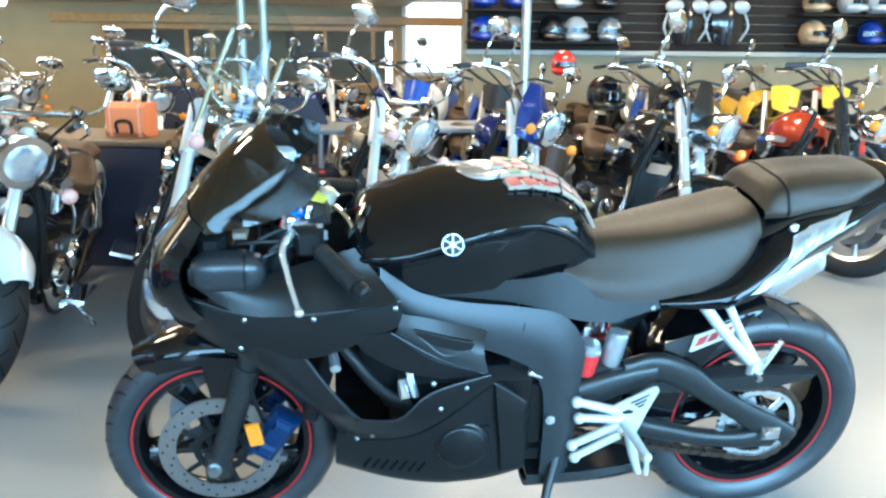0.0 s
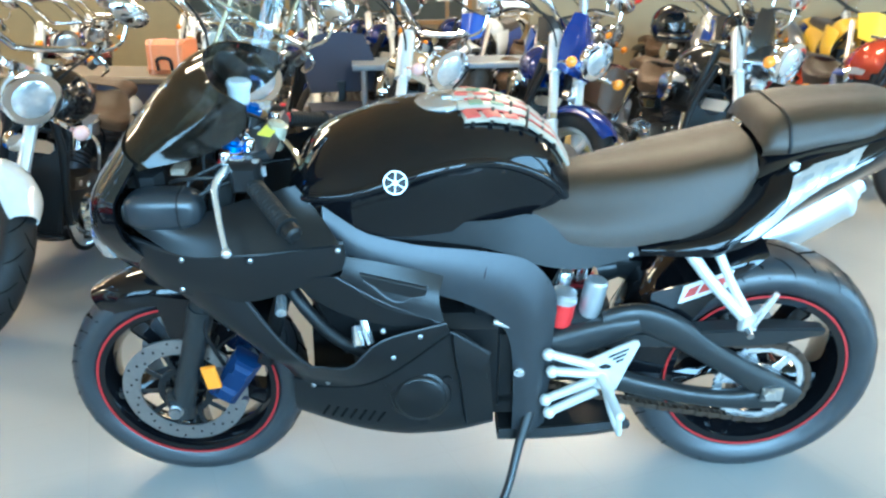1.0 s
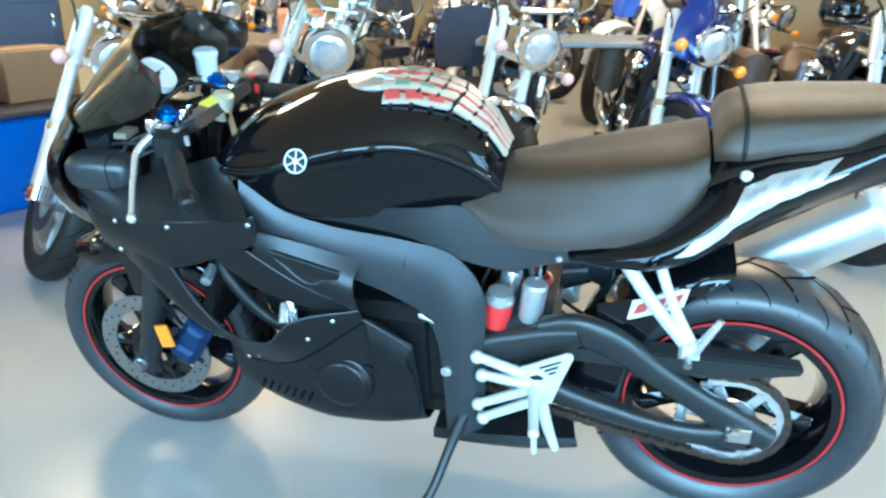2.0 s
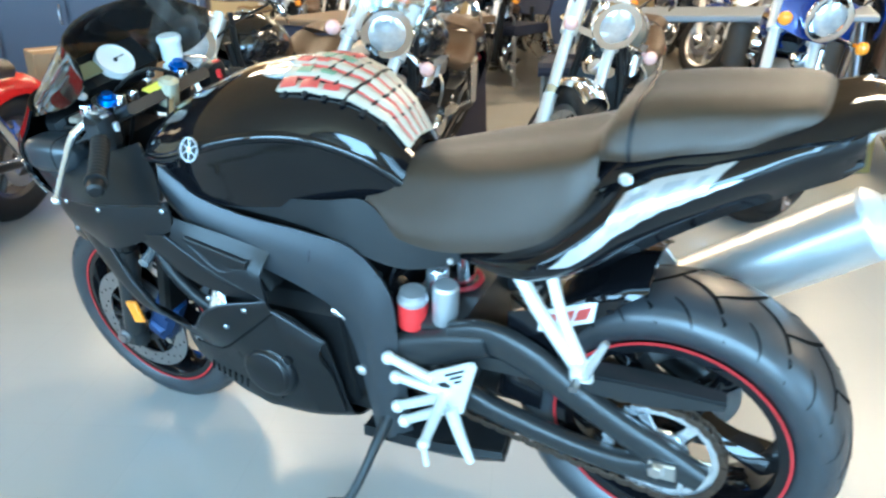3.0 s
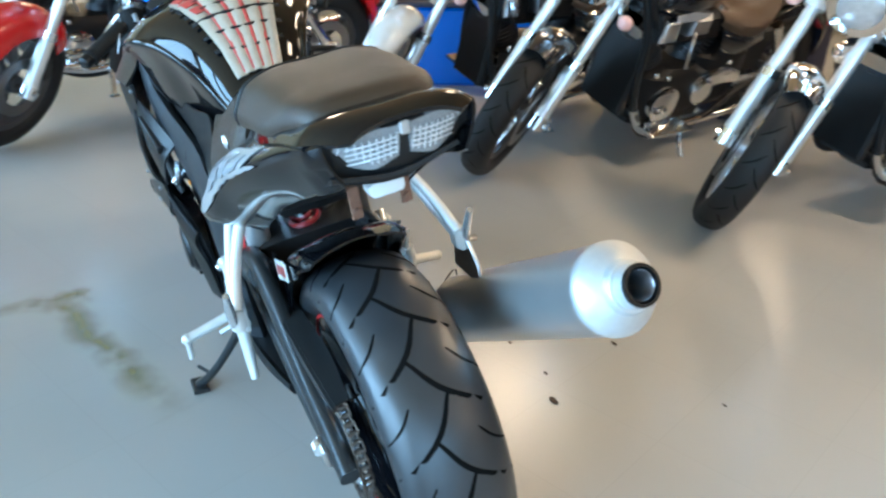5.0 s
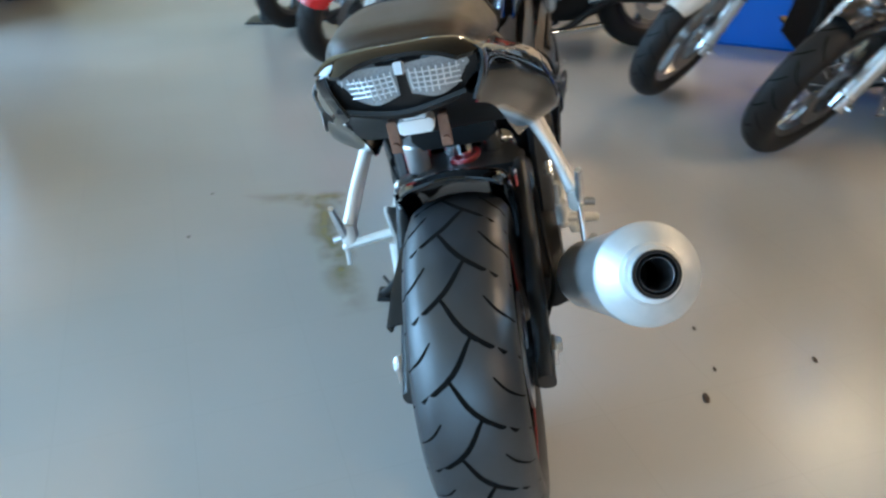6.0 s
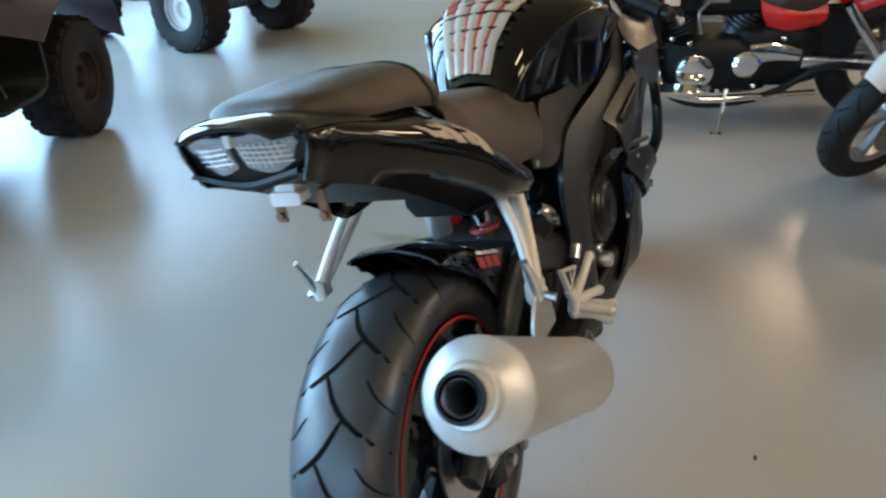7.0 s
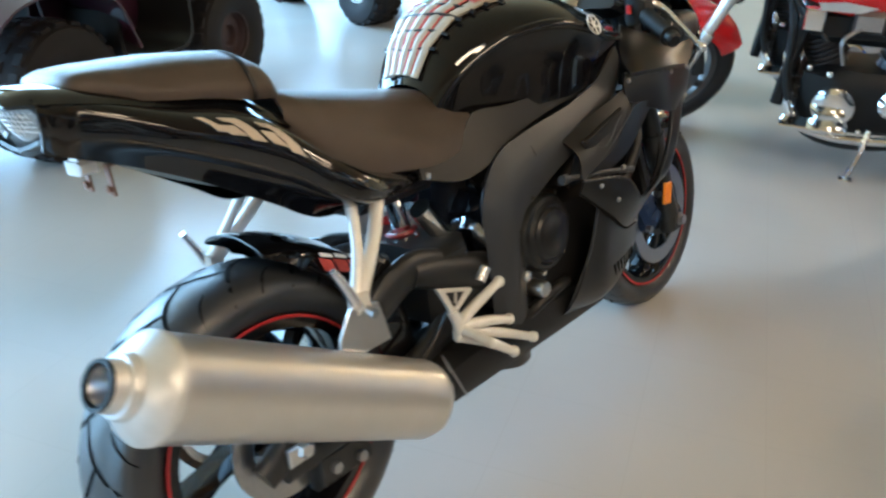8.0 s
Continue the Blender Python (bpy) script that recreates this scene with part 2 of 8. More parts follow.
def floor_material():
    m = mat("worn_vinyl_tile", (0.45, 0.445, 0.43), 0.25, 0, 0.012, 2.5, rough_vary=0.06, spec=0.42)
    nt = m.node_tree
    b = nt.nodes["Principled BSDF"]
    mix_out = b.inputs["Base Color"].links[0].from_socket
    tc = nt.nodes.new("ShaderNodeTexCoord")
    blot = nt.nodes.new("ShaderNodeTexNoise")
    blot.inputs["Scale"].default_value, blot.inputs["Detail"].default_value = 1.5, 1.0
    nt.links.new(tc.outputs["Object"], blot.inputs["Vector"])
    ramp = nt.nodes.new("ShaderNodeValToRGB")
    ramp.color_ramp.elements[0].position, ramp.color_ramp.elements[1].position = 0.36, 0.82
    ramp.color_ramp.elements[1].color = (0.20, 0.20, 0.20, 1)
    nt.links.new(blot.outputs["Fac"], ramp.inputs["Fac"])
    dirt = nt.nodes.new("ShaderNodeMix")
    dirt.data_type = "RGBA"
    dirt.inputs[7].default_value = (0.30, 0.27, 0.22, 1)
    nt.links.new(ramp.outputs["Color"], dirt.inputs[0])
    nt.links.new(mix_out, dirt.inputs[6])
    # hairline scuffs
    wav = nt.nodes.new("ShaderNodeTexNoise")
    wav.inputs["Scale"].default_value, wav.inputs["Detail"].default_value = 90.0, 4.0
    mp = nt.nodes.new("ShaderNodeMapping")
    mp.inputs["Scale"].default_value = (1.0, 0.12, 1.0)
    mp.inputs["Rotation"].default_value = (0, 0, 0.7)
    nt.links.new(tc.outputs["Object"], mp.inputs["Vector"])
    nt.links.new(mp.outputs["Vector"], wav.inputs["Vector"])
    r2 = nt.nodes.new("ShaderNodeValToRGB")
    r2.color_ramp.elements[0].position, r2.color_ramp.elements[1].position = 0.68, 0.76
    r2.color_ramp.elements[1].color = (0.02, 0.02, 0.02, 1)
    nt.links.new(wav.outputs["Fac"], r2.inputs["Fac"])
    scuff = nt.nodes.new("ShaderNodeMix")
    scuff.data_type = "RGBA"
    scuff.inputs[7].default_value = (0.2, 0.19, 0.18, 1)
    nt.links.new(r2.outputs["Color"], scuff.inputs[0])
    nt.links.new(dirt.outputs[2], scuff.inputs[6])
    # faint joints of foot-square tiles, laid askew to the walls
    turn = nt.nodes.new("ShaderNodeMapping")
    turn.inputs["Rotation"].default_value = (0, 0, radians(-21.5))
    turn.inputs["Location"].default_value = (0.05, -0.03, 0)
    tile = nt.nodes.new("ShaderNodeTexBrick")
    tile.offset, tile.squash = 0.0, 1.0
    tile.inputs["Scale"].default_value, tile.inputs["Mortar Size"].default_value, tile.inputs["Mortar Smooth"].default_value = 1.0, 0.0020, 0.8
    tile.inputs["Brick Width"].default_value, tile.inputs["Row Height"].default_value = 0.2975, 0.2975
    tile.inputs["Color1"].default_value, tile.inputs["Color2"].default_value, tile.inputs["Mortar"].default_value = (1, 1, 1, 1), (0.985, 0.985, 0.985, 1), (0.945, 0.94, 0.93, 1)
    nt.links.new(tc.outputs["Object"], turn.inputs["Vector"])
    nt.links.new(turn.outputs["Vector"], tile.inputs["Vector"])
    joint = nt.nodes.new("ShaderNodeMix")
    joint.data_type, joint.blend_type = "RGBA", "MULTIPLY"
    joint.inputs[0].default_value = 1.0
    nt.links.new(scuff.outputs[2], joint.inputs[6])
    nt.links.new(tile.outputs["Color"], joint.inputs[7])
    nt.links.new(joint.outputs[2], b.inputs["Base Color"])
    return m


PLASTER = mat("cream_plaster", (0.60, 0.51, 0.32), 0.8, 0, 0.06, 3, 0.2, 60)
TANWALL = mat("tan_panelling", (0.44, 0.345, 0.185), 0.7, 0, 0.1, 4, 0.15, 80)
CEILING = mat("ceiling_board", (0.45, 0.28, 0.125), 0.8, 0, 0.15, 3)
WOOD = mat("varnished_pine", (0.50, 0.27, 0.075), 0.4, 0, 0.3, 12, 0.1, 60)
SLAT = mat("dark_brown_slatwall", (0.030, 0.020, 0.015), 0.7, 0, 0.15, 8, spec=0.15)
METALPOST = mat("galvanised_post", (0.45, 0.46, 0.47), 0.4, 0.8, 0.15, 20)
PALE = mat("pale_stripe_wall", (0.5, 0.46, 0.38), 0.7, 0, 0.08, 5)

X0, X1, Y0, Y1, H = -9.0, 9.0, -6.2, 11.6, 3.5
floor_mesh = grid([[(x, y, 0) for x in np.linspace(X0 - 0.2, X1 + 0.2, 10)] for y in np.linspace(Y0 - 0.2, Y1 + 0.2, 10)])
solid("floor", floor_mesh, floor_material(), "pale grey vinyl tile floor with faint joints and stains", "floor", "structure")
solid("ceiling", block((18.4, 18.4, 0.2), (0, 2.7, H + 0.1), 0.01), CEILING, "pale ceiling boards", "ceiling", "structure")


def wall_with_openings(name, x0, x1, y, z1, openings, material, label, thick=0.2, along="x"):
    """A wall along x (or y) with rectangular openings (from, to, low, high) right through it."""
    s = Shape()
    cuts = sorted(openings)
    at = x0
    pieces = []
    for a, b, lo, hi in cuts:
        pieces += [(at, a, 0, z1), (a, b, 0, lo), (a, b, hi, z1)]
        at = b
    pieces.append((at, x1, 0, z1))
    for a, b, lo, hi in pieces:
        if b - a > 1e-4 and hi - lo > 1e-4:
            c = ((a + b) / 2, y, (lo + hi) / 2) if along == "x" else (y, (a + b) / 2, (lo + hi) / 2)
            size = (b - a, thick, hi - lo) if along == "x" else (thick, b - a, hi - lo)
            s.join(block(size, c, 0.0005))
    return solid(name, s, material, label, "wall", "structure")


SOUTH = [(-6.95, -4.25, 0.4, 3.2), (-3.55, -0.85, 0.4, 3.2), (-0.15, 2.55, 0.4, 3.2), (3.25, 5.95, 0.4, 3.2)]
wall_with_openings("wall_south", X0, X1, Y0 - 0.1, H, SOUTH, PLASTER, "cream wall with shop windows")
wall_with_openings("wall_west", Y0, Y1, X0 - 0.1, H, [], PLASTER, "cream end wall", along="y")
EAST = [(-5.15, -2.65, 0.4, 3.1), (-2.15, 0.35, 0.4, 3.1)]
wall_with_openings("wall_east", Y0, Y1, X1 + 0.1, H, EAST, TANWALL, "tan end wall with shop-front windows", along="y")
for k, (a, b, lo, hi) in enumerate(EAST):
    w = thing(f"window_{k + 7}", "dark metal framed shop-front window", "window", kind="structure")
    part("window_frame", block((0.1, b - a + 0.14, 0.07), (X1 + 0.14, (a + b) / 2, hi - 0.035), 0.006).join(block((0.1, b - a + 0.14, 0.07), (X1 + 0.14, (a + b) / 2, lo + 0.035), 0.006))
         .join(block((0.1, 0.07, hi - lo), (X1 + 0.14, a + 0.035, (lo + hi) / 2), 0.006)).join(block((0.1, 0.07, hi - lo), (X1 + 0.14, b - 0.035, (lo + hi) / 2), 0.006)), ARM, w)
    pane = part("pane", block((0.006, b - a, hi - lo), (X1 + 0.16, (a + b) / 2, (lo + hi) / 2), 0.001), CLEAR, w)
    pane.visible_shadow = False
NORTH = [(-3.95, 0.52, 0.75, 1.58), (0.74, 1.66, 0.95, 2.05)]
wall_with_openings("wall_north", X0, X1, Y1, H, NORTH, TANWALL, "tan panelled far wall with inner windows")


def window(name, x0, x1, z0, z1, y, bars, material, label):
    w = thing(name, label, "window", kind="structure")
    t = 0.07
    part("window_frame", block((x1 - x0 + 2 * t, 0.1, t), ((x0 + x1) / 2, y, z1 + t / 2), 0.006).join(block((x1 - x0 + 2 * t, 0.14, t), ((x0 + x1) / 2, y, z0 - t / 2), 0.006))
         .join(block((t, 0.1, z1 - z0), (x0 - t / 2, y, (z0 + z1) / 2), 0.006)).join(block((t, 0.1, z1 - z0), (x1 + t / 2, y, (z0 + z1) / 2), 0.006)), material, w)
    for x in bars:
        part("mullion", block((0.06, 0.07, z1 - z0), (x, y, (z0 + z1) / 2), 0.005), material, w)
    # window_5 goes without its pane, which would mirror the bright shop windows
    if name != "window_5":
        pane = part("pane", block((x1 - x0, 0.006, z1 - z0), ((x0 + x1) / 2, y + 0.02, (z0 + z1) / 2), 0.001), CLEAR, w)
        pane.visible_shadow = False
    return w


for k, (a, b, lo, hi) in enumerate(SOUTH):
    window(f"window_{k + 1}", a, b, lo, hi, Y0 - 0.14, (a + 1.35,), ARM, "dark metal framed shop window")
window("window_5", -3.95, 0.52, 0.75, 1.58, Y1 - 0.11, (-2.73, -2.34, -0.57, 0.2), WOOD, "pine-framed inner window, its pane left out, onto a darkened back office")
window("window_6", 0.74, 1.66, 0.95, 2.05, Y1 - 0.11, (), WHITE, "over-bright white window")
solid("window_header", block((6.6, 0.14, 0.14), (-1.4, Y1 - 0.2, 1.74), 0.01), WOOD, "varnished pine header board", "trim", "structure")
solid("soffit", block((9.5, 1.6, 0.3), (-4.0, 10.6, 2.12), 0.02), PALE, "pale low soffit over the back office", "trim", "structure")
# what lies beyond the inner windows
# the back office's dimness is put into this wall's dark colour
solid("wall_back_office", block((5.9, 0.1, 2.6), (-2.4, 14.0, 1.3), 0.01), mat("dim_coloured_office_wall", (0.16, 0.15, 0.12), 0.8, 0, 0.3, 3), "office wall coloured dark so that the room reads as dim", "wall", "structure")
solid("backdrop", block((3.0, 0.05, 3.0), (1.3, 14.2, 1.8), 0.01), glow("daylight_backdrop", (0.95, 0.98, 1.0), 3.2), "white daylight outside the window", "backdrop", "structure")

# dark slatted display wall on the right, over a tan band
solid("display_wall", block((8.1, 0.16, H), (4.95, 6.4, H / 2), 0.005), mat("dusty_brown_panelling", (0.36, 0.275, 0.155), 0.7, 0, 0.1, 4, 0.15, 80), "tan partition wall behind the helmets", "wall", "structure")
slat_wall = thing("slatwall", "dark brown slatted display panel", "display panel", Matrix.Translation((4.95, 6.32, 0)))
slat_mesh = mesh_of("slat", block((8.05, 0.022, 0.088), (0, -0.012, 0), 0.004), SLAT)
for k in range(21):
    ob = new("slat", slat_mesh)
    ob.parent = slat_wall
    ob.location = (0, 0, 1.32 + 0.095 * k)
solid("wall_ledge", block((8.1, 0.12, 0.05), (4.95, 6.27, 1.25), 0.008), PALE, "pale ledge under the slatted panel", "trim", "structure")

# posts
for x, y in ((1.02, 4.1), (-1.0, 5.2), (-1.18, 5.2)):
    solid("post", tube([(x, y, 0), (x, y, H)], 0.035, 14).join(block((0.16, 0.16, 0.012), (x, y, 0.006), 0.002)), METALPOST, "slim grey metal post", "post", "structure")

# lamps under the soffit and the ceiling
LAMP = glow("lamp_bulb", (1.0, 0.86, 0.62), 30)
for x in (-4.85, -6.4):
    lp = thing("soffit_lamp", "bare round lamp under the soffit", "lamp")
    part("lamp_base", lathe([(0.05, 0), (0.05, -0.04), (0.03, -0.06)], (x, 9.95, 1.97), (0, 0, 1), 16), WHITE, lp)
    part("bulb", ball(0.055, (x, 9.95, 1.87)), LAMP, lp)
TUBE = glow("lamp_tube", (1.0, 0.80, 0.54), 5.0)
for x in (-8.2, -3.5, 1.2, 5.9):
    for y in (0.8 if x < -8 else 2.9, 5.8, 8.7):
        lp = thing("ceiling_lamp", "wide warm strip lamp on the ceiling", "ceiling lamp", Matrix.Translation((x, y, H)), group="ceiling lamps")
        part("lamp_tray", block((1.3, 0.62, 0.06), (0, 0, -0.03), 0.01), WHITE, lp)
        part("diffuser", block((1.24, 0.56, 0.03), (0, 0, -0.076), 0.01), TUBE, lp)
        area_lamp("ceiling_lamp_light", look((x, y, H - 0.12), (x, y + 0.001, 0)), 1.2, 0.52, {0: 72, 1: 48, 2: 38}[(y > 5) + (y > 8)], WARM)

# stains and specks on the floor
rng = random.Random(4)


def smear(line, widths, z=0.0012):
    pts, ws = spline(line, 26), np.interp(np.linspace(0, 1, 26), np.linspace(0, 1, len(widths)), widths)
    rows = []
    for k, p in enumerate(pts):
        d = pts[min(k + 1, 25)] - pts[max(k - 1, 0)]
        n = np.array([-d[1], d[0]]) / (np.linalg.norm(d) + 1e-9)
        a, b = ws[k] * rng.uniform(0.8, 1.25), ws[k] * rng.uniform(0.8, 1.25)
        rows.append([(p[0] - n[0] * a, p[1] - n[1] * a, z), (p[0], p[1], z), (p[0] + n[0] * b, p[1] + n[1] * b, z)])
    return grid(rows)


def film_stain(s, label):
    """A stain whose film is thickest along its middle line."""
    ob = solid("floor_stain", s, STAIN_SOFT, label, "stain")
    film = ob.data.attributes.new("film", "FLOAT", "POINT")
    film.data.foreach_set("value", [min(1.0, max(0.0, (k // 3 - 1) / 6), max(0.0, (24 - k // 3) / 6)) if k % 3 == 1 else 0.0 for k in range(len(ob.data.vertices))])
    return ob


def stain_material():
    """A thin tea-coloured film that fades out towards its edges and breaks up into patches."""
    m = mat("washed_out_stain", (0.36, 0.30, 0.12), 0.3, 0, 0.25, 30)
    nt = m.node_tree
    tc = nt.nodes.new("ShaderNodeTexCoord")
    no = nt.nodes.new("ShaderNodeTexNoise")
    no.inputs["Scale"].default_value, no.inputs["Detail"].default_value = 11.0, 4.0
    nt.links.new(tc.outputs["Object"], no.inputs["Vector"])
    mr = nt.nodes.new("ShaderNodeMapRange")
    mr.interpolation_type = "SMOOTHSTEP"
    mr.inputs["From Min"].default_value, mr.inputs["From Max"].default_value = 0.28, 0.62
    mr.inputs["To Max"].default_value = 0.62
    nt.links.new(no.outputs["Fac"], mr.inputs["Value"])
    edge = nt.nodes.new("ShaderNodeAttribute")
    edge.attribute_name = "film"
    by = nt.nodes.new("ShaderNodeMath")
    by.operation = "MULTIPLY"
    nt.links.new(mr.outputs["Result"], by.inputs[0])
    nt.links.new(edge.outputs["Fac"], by.inputs[1])
    nt.links.new(by.outputs[0], nt.nodes["Principled BSDF"].inputs["Alpha"])
    return m


STAIN_SOFT = stain_material()
film_stain(smear([(-0.67, -0.92), (-0.60, -0.86), (-0.60, -0.74), (-0.56, -0.66), (-0.50, -0.60), (-0.38, -0.577), (-0.19, -0.50), (-0.06, -0.46), (0.06, -0.415), (0.156, -0.33)], [0.03, 0.05, 0.05, 0.055, 0.06, 0.06, 0.055, 0.06, 0.07, 0.08]), "yellowish dried stain trickling over the floor")
film_stain(smear([(-0.66, -0.74), (-0.60, -0.66), (-0.62, -0.58), (-0.52, -0.54)], [0.04, 0.04, 0.04, 0.03], 0.0016), "faint yellowish dried stain on the floor")
for x, y, r in ((0.431, 0.470, 0.012), (0.27, 0.775, 0.008), (0.318, 0.517, 0.006), (0.146, 0.505, 0.006), (-0.3, -1.0, 0.006), (0.62, 0.86, 0.005), (-0.62, -1.02, 0.006)):
    solid("debris_speck", ball(r, (x, y, r * 0.22), (1.6, 0.7, 0.25), 8), mat("dark_grit", (0.05, 0.035, 0.025), 0.8), "dark speck of grit on the floor", "debris")

# ---- the black sport motorcycle ----
LEAN = 10.79
bike = thing("sport_motorcycle", "black sport motorcycle with red wheel stripes, leaning on its side stand", "motorcycle", pose(0, 0, 0, LEAN, 0, 0))


def both(name, s, material, parent, label=""):
    """A part and its mirror image on the other side."""
    return part(name, s, material, parent, label), part(name, s.mirrored(), material, parent, label)


def slim(s):
    """Draws bodywork in towards the centre plane: least at the nose, most round the engine."""
    def k(x, z):
        low = float(np.interp(z, (0.40, 0.50), (1, 0))) * float(np.interp(x, (-0.42, -0.16), (0.27, 0)))
        return float(np.interp(x, (-0.6, -0.44, -0.27, -0.1, 0.06, 0.2), (0.94, 0.955, 0.93, 0.865, 0.83, 0.87))) * (1 - low)

    s.v = [(x, y * k(x, z), z) for x, y, z in s.v]
    return s


def both_slim(name, s, material, parent, label=""):
    return both(name, slim(s), material, parent, label)


def beam(path, y0, y1, n=16, power=2.8):
    """A rounded bar in an upright plane: path of (x, z, half height), from y0 to y1."""
    p = np.array(spline(path, len(path) * 5), float)
    t = np.gradient(p[:, :2], axis=0)
    t /= np.linalg.norm(t, axis=1, keepdims=True) + 1e-9
    rows = []
    for (x, z, h), (tx, tz) in zip(p, t):
        row = []
        for a in np.linspace(0, 2 * math.pi, n, endpoint=False):
            ca, sa = math.cos(a), math.sin(a)
            r = (abs(ca) ** power + abs(sa) ** power) ** (-1 / power)
            u, v = ca * r * (y1 - y0) / 2, sa * r * h
            row.append((x - tz * v, (y0 + y1) / 2 + u, z + tx * v))
        rows.append(row)
    return grid(rows, True, caps=True)


def tyre_shape(c, radius, half, bead, n=72):
    h = radius - bead
    side = [(bead - 0.008, half * 0.72), (bead + 0.004, half * 0.86), (bead + h * 0.30, half * 0.985), (bead + h * 0.52, half),
            (bead + h * 0.74, half * 0.88), (bead + h * 0.90, half * 0.62), (bead + h * 0.975, half * 0.32), (radius, 0)]
    prof = [(r, -y) for r, y in side] + [(r, y) for r, y in reversed(side[:-1])] + [(bead - 0.012, half * 0.4), (bead - 0.012, -half * 0.4)]
    return lathe(prof, c, (0, 1, 0), n, closed=True), side


def on_tyre(c, side, deg, u):
    """A point on the tread: deg from the top towards the rear, u from -1 to 1 across."""
    ys = [y for _, y in reversed(side)]
    rs = [r for r, _ in reversed(side)]
    y = abs(u) * ys[-4] if len(ys) > 4 else 0
    r = float(np.interp(y, ys[:5], rs[:5]))
    a = radians(deg)
    return Vector((c[0] + r * math.sin(a), c[1] + math.copysign(y, u), c[2] + r * math.cos(a)))


def grooves(c, side, lines, width=0.0092, lift=0.0007):
    s = Shape()
    for line in lines:
        pts = spline(line, 9)
        rows = []
        for k, (deg, u) in enumerate(pts):
            p = on_tyre(c, side, deg, u)
            q = on_tyre(c, side, *pts[min(k + 1, 8)]) - on_tyre(c, side, *pts[max(k - 1, 0)])
            out = (p - Vector((c[0], p.y * 0.75, c[2]))).normalized()
            across = q.cross(out).normalized()
            w = width * (0.35 + 0.65 * math.sin(math.pi * (0.12 + 0.76 * k / 8)))
            rows.append([p + out * lift - across * w / 2, p + out * (lift + 0.0004), p + out * lift + across * w / 2])
        s.join(grid(rows))
    return s


def sport_wheel(name, c, radius, half, rim_half, stripe_r, parent, label, pitch):
    n = 48
    rim = lathe([(0.2, -rim_half), (stripe_r, -rim_half), (stripe_r - 0.003, -rim_half + 0.008), (0.2, -rim_half + 0.02), (0.197, 0),
                 (0.2, rim_half - 0.02), (stripe_r - 0.003, rim_half - 0.008), (stripe_r, rim_half), (0.2, rim_half), (0.185, rim_half * 0.5),
                 (0.184, 0), (0.185, -rim_half * 0.5)], c, (0, 1, 0), n, closed=True)
    rim.join(lathe([(0.014, -0.05), (0.045, -0.05), (0.052, -0.03), (0.04, -0.012), (0.04, 0.012), (0.052, 0.03), (0.045, 0.05), (0.014, 0.05)], c, (0, 1, 0), 28, closed=True))
    spokes = []
    for k in range(5):
        a = radians(72 * k + 20)
        spoke = patch([[(0.03, -0.03, -0.028), (0.1, -0.02, -0.017), (0.19, -0.026, -0.024)], [(0.03, -0.03, 0.0), (0.1, -0.032, 0.0), (0.19, -0.034, 0.0)],
                       [(0.03, -0.03, 0.028), (0.1, -0.02, 0.017), (0.19, -0.026, 0.024)]], 8, 5, 0.0)
        spoke.join(spoke.mirrored())
        spoke.join(patch([[(0.03, -0.03, -0.028), (0.1, -0.02, -0.017), (0.19, -0.026, -0.024)], [(0.03, 0.03, -0.028), (0.1, 0.02, -0.017), (0.19, 0.026, -0.024)]], 8, 2, 0))
        spoke.join(patch([[(0.03, -0.03, 0.028), (0.1, -0.02, 0.017), (0.19, -0.026, 0.024)], [(0.03, 0.03, 0.028), (0.1, 0.02, 0.017), (0.19, 0.026, 0.024)]], 8, 2, 0))
        spokes.append(spoke.moved(Matrix.Translation(c) @ Matrix.Rotation(a, 4, "Y")))
    wheel = part(name, rim, GLOSS, parent, label)
    for spoke in spokes:
        part("spoke", spoke, GLOSS, wheel)
    tyre, side = tyre_shape(c, radius, half, stripe_r + 0.006)
    part("tyre", tyre, RUBBER, wheel, "worn black rubber tyre", 50)
    lines = []
    for k in range(int(360 / pitch)):
        d = k * pitch
        lines += [[(d, 0.22), (d + pitch * 0.5, -0.26), (d + pitch * 0.85, -0.98)], [(d + pitch * 0.5, -0.26), (d + pitch, 0.22), (d + pitch * 1.35, 0.98)]]
    part("tread_groove", grooves(c, side, lines), GROOVE, wheel)
    sipes = []
    for k in range(int(360 / pitch)):
        d = k * pitch
        sipes += [[(d + pitch * 0.02, -0.50), (d + pitch * 0.22, -0.72), (d + pitch * 0.36, -0.97)], [(d + pitch * 0.52, 0.50), (d + pitch * 0.72, 0.72), (d + pitch * 0.86, 0.97)]]
    tagged(part("tread_sipe", grooves(c, side, sipes, 0.0048), GROOVE, wheel), "short slanted sipes near the shoulder", kind="stuff")
    for sgn in (-1, 1):
        y = sgn * (rim_half + 0.0015)
        part("rim_stripe", lathe([(stripe_r - 0.0045, y - 0.0008), (stripe_r + 0.001, y - 0.0008), (stripe_r + 0.001, y + 0.0008), (stripe_r - 0.0045, y + 0.0008)], c, (0, 1, 0), 64, closed=True),
             STRIPE, wheel, "thin red rim stripe")
    return wheel


def disc_rotor(c, y, r0, r1, n=60, thick=0.005, arms=8):
    s = lathe([(r0, y - thick / 2), (r1, y - thick / 2), (r1, y + thick / 2), (r0, y + thick / 2)], c, (0, 1, 0), n, closed=True)
    return s


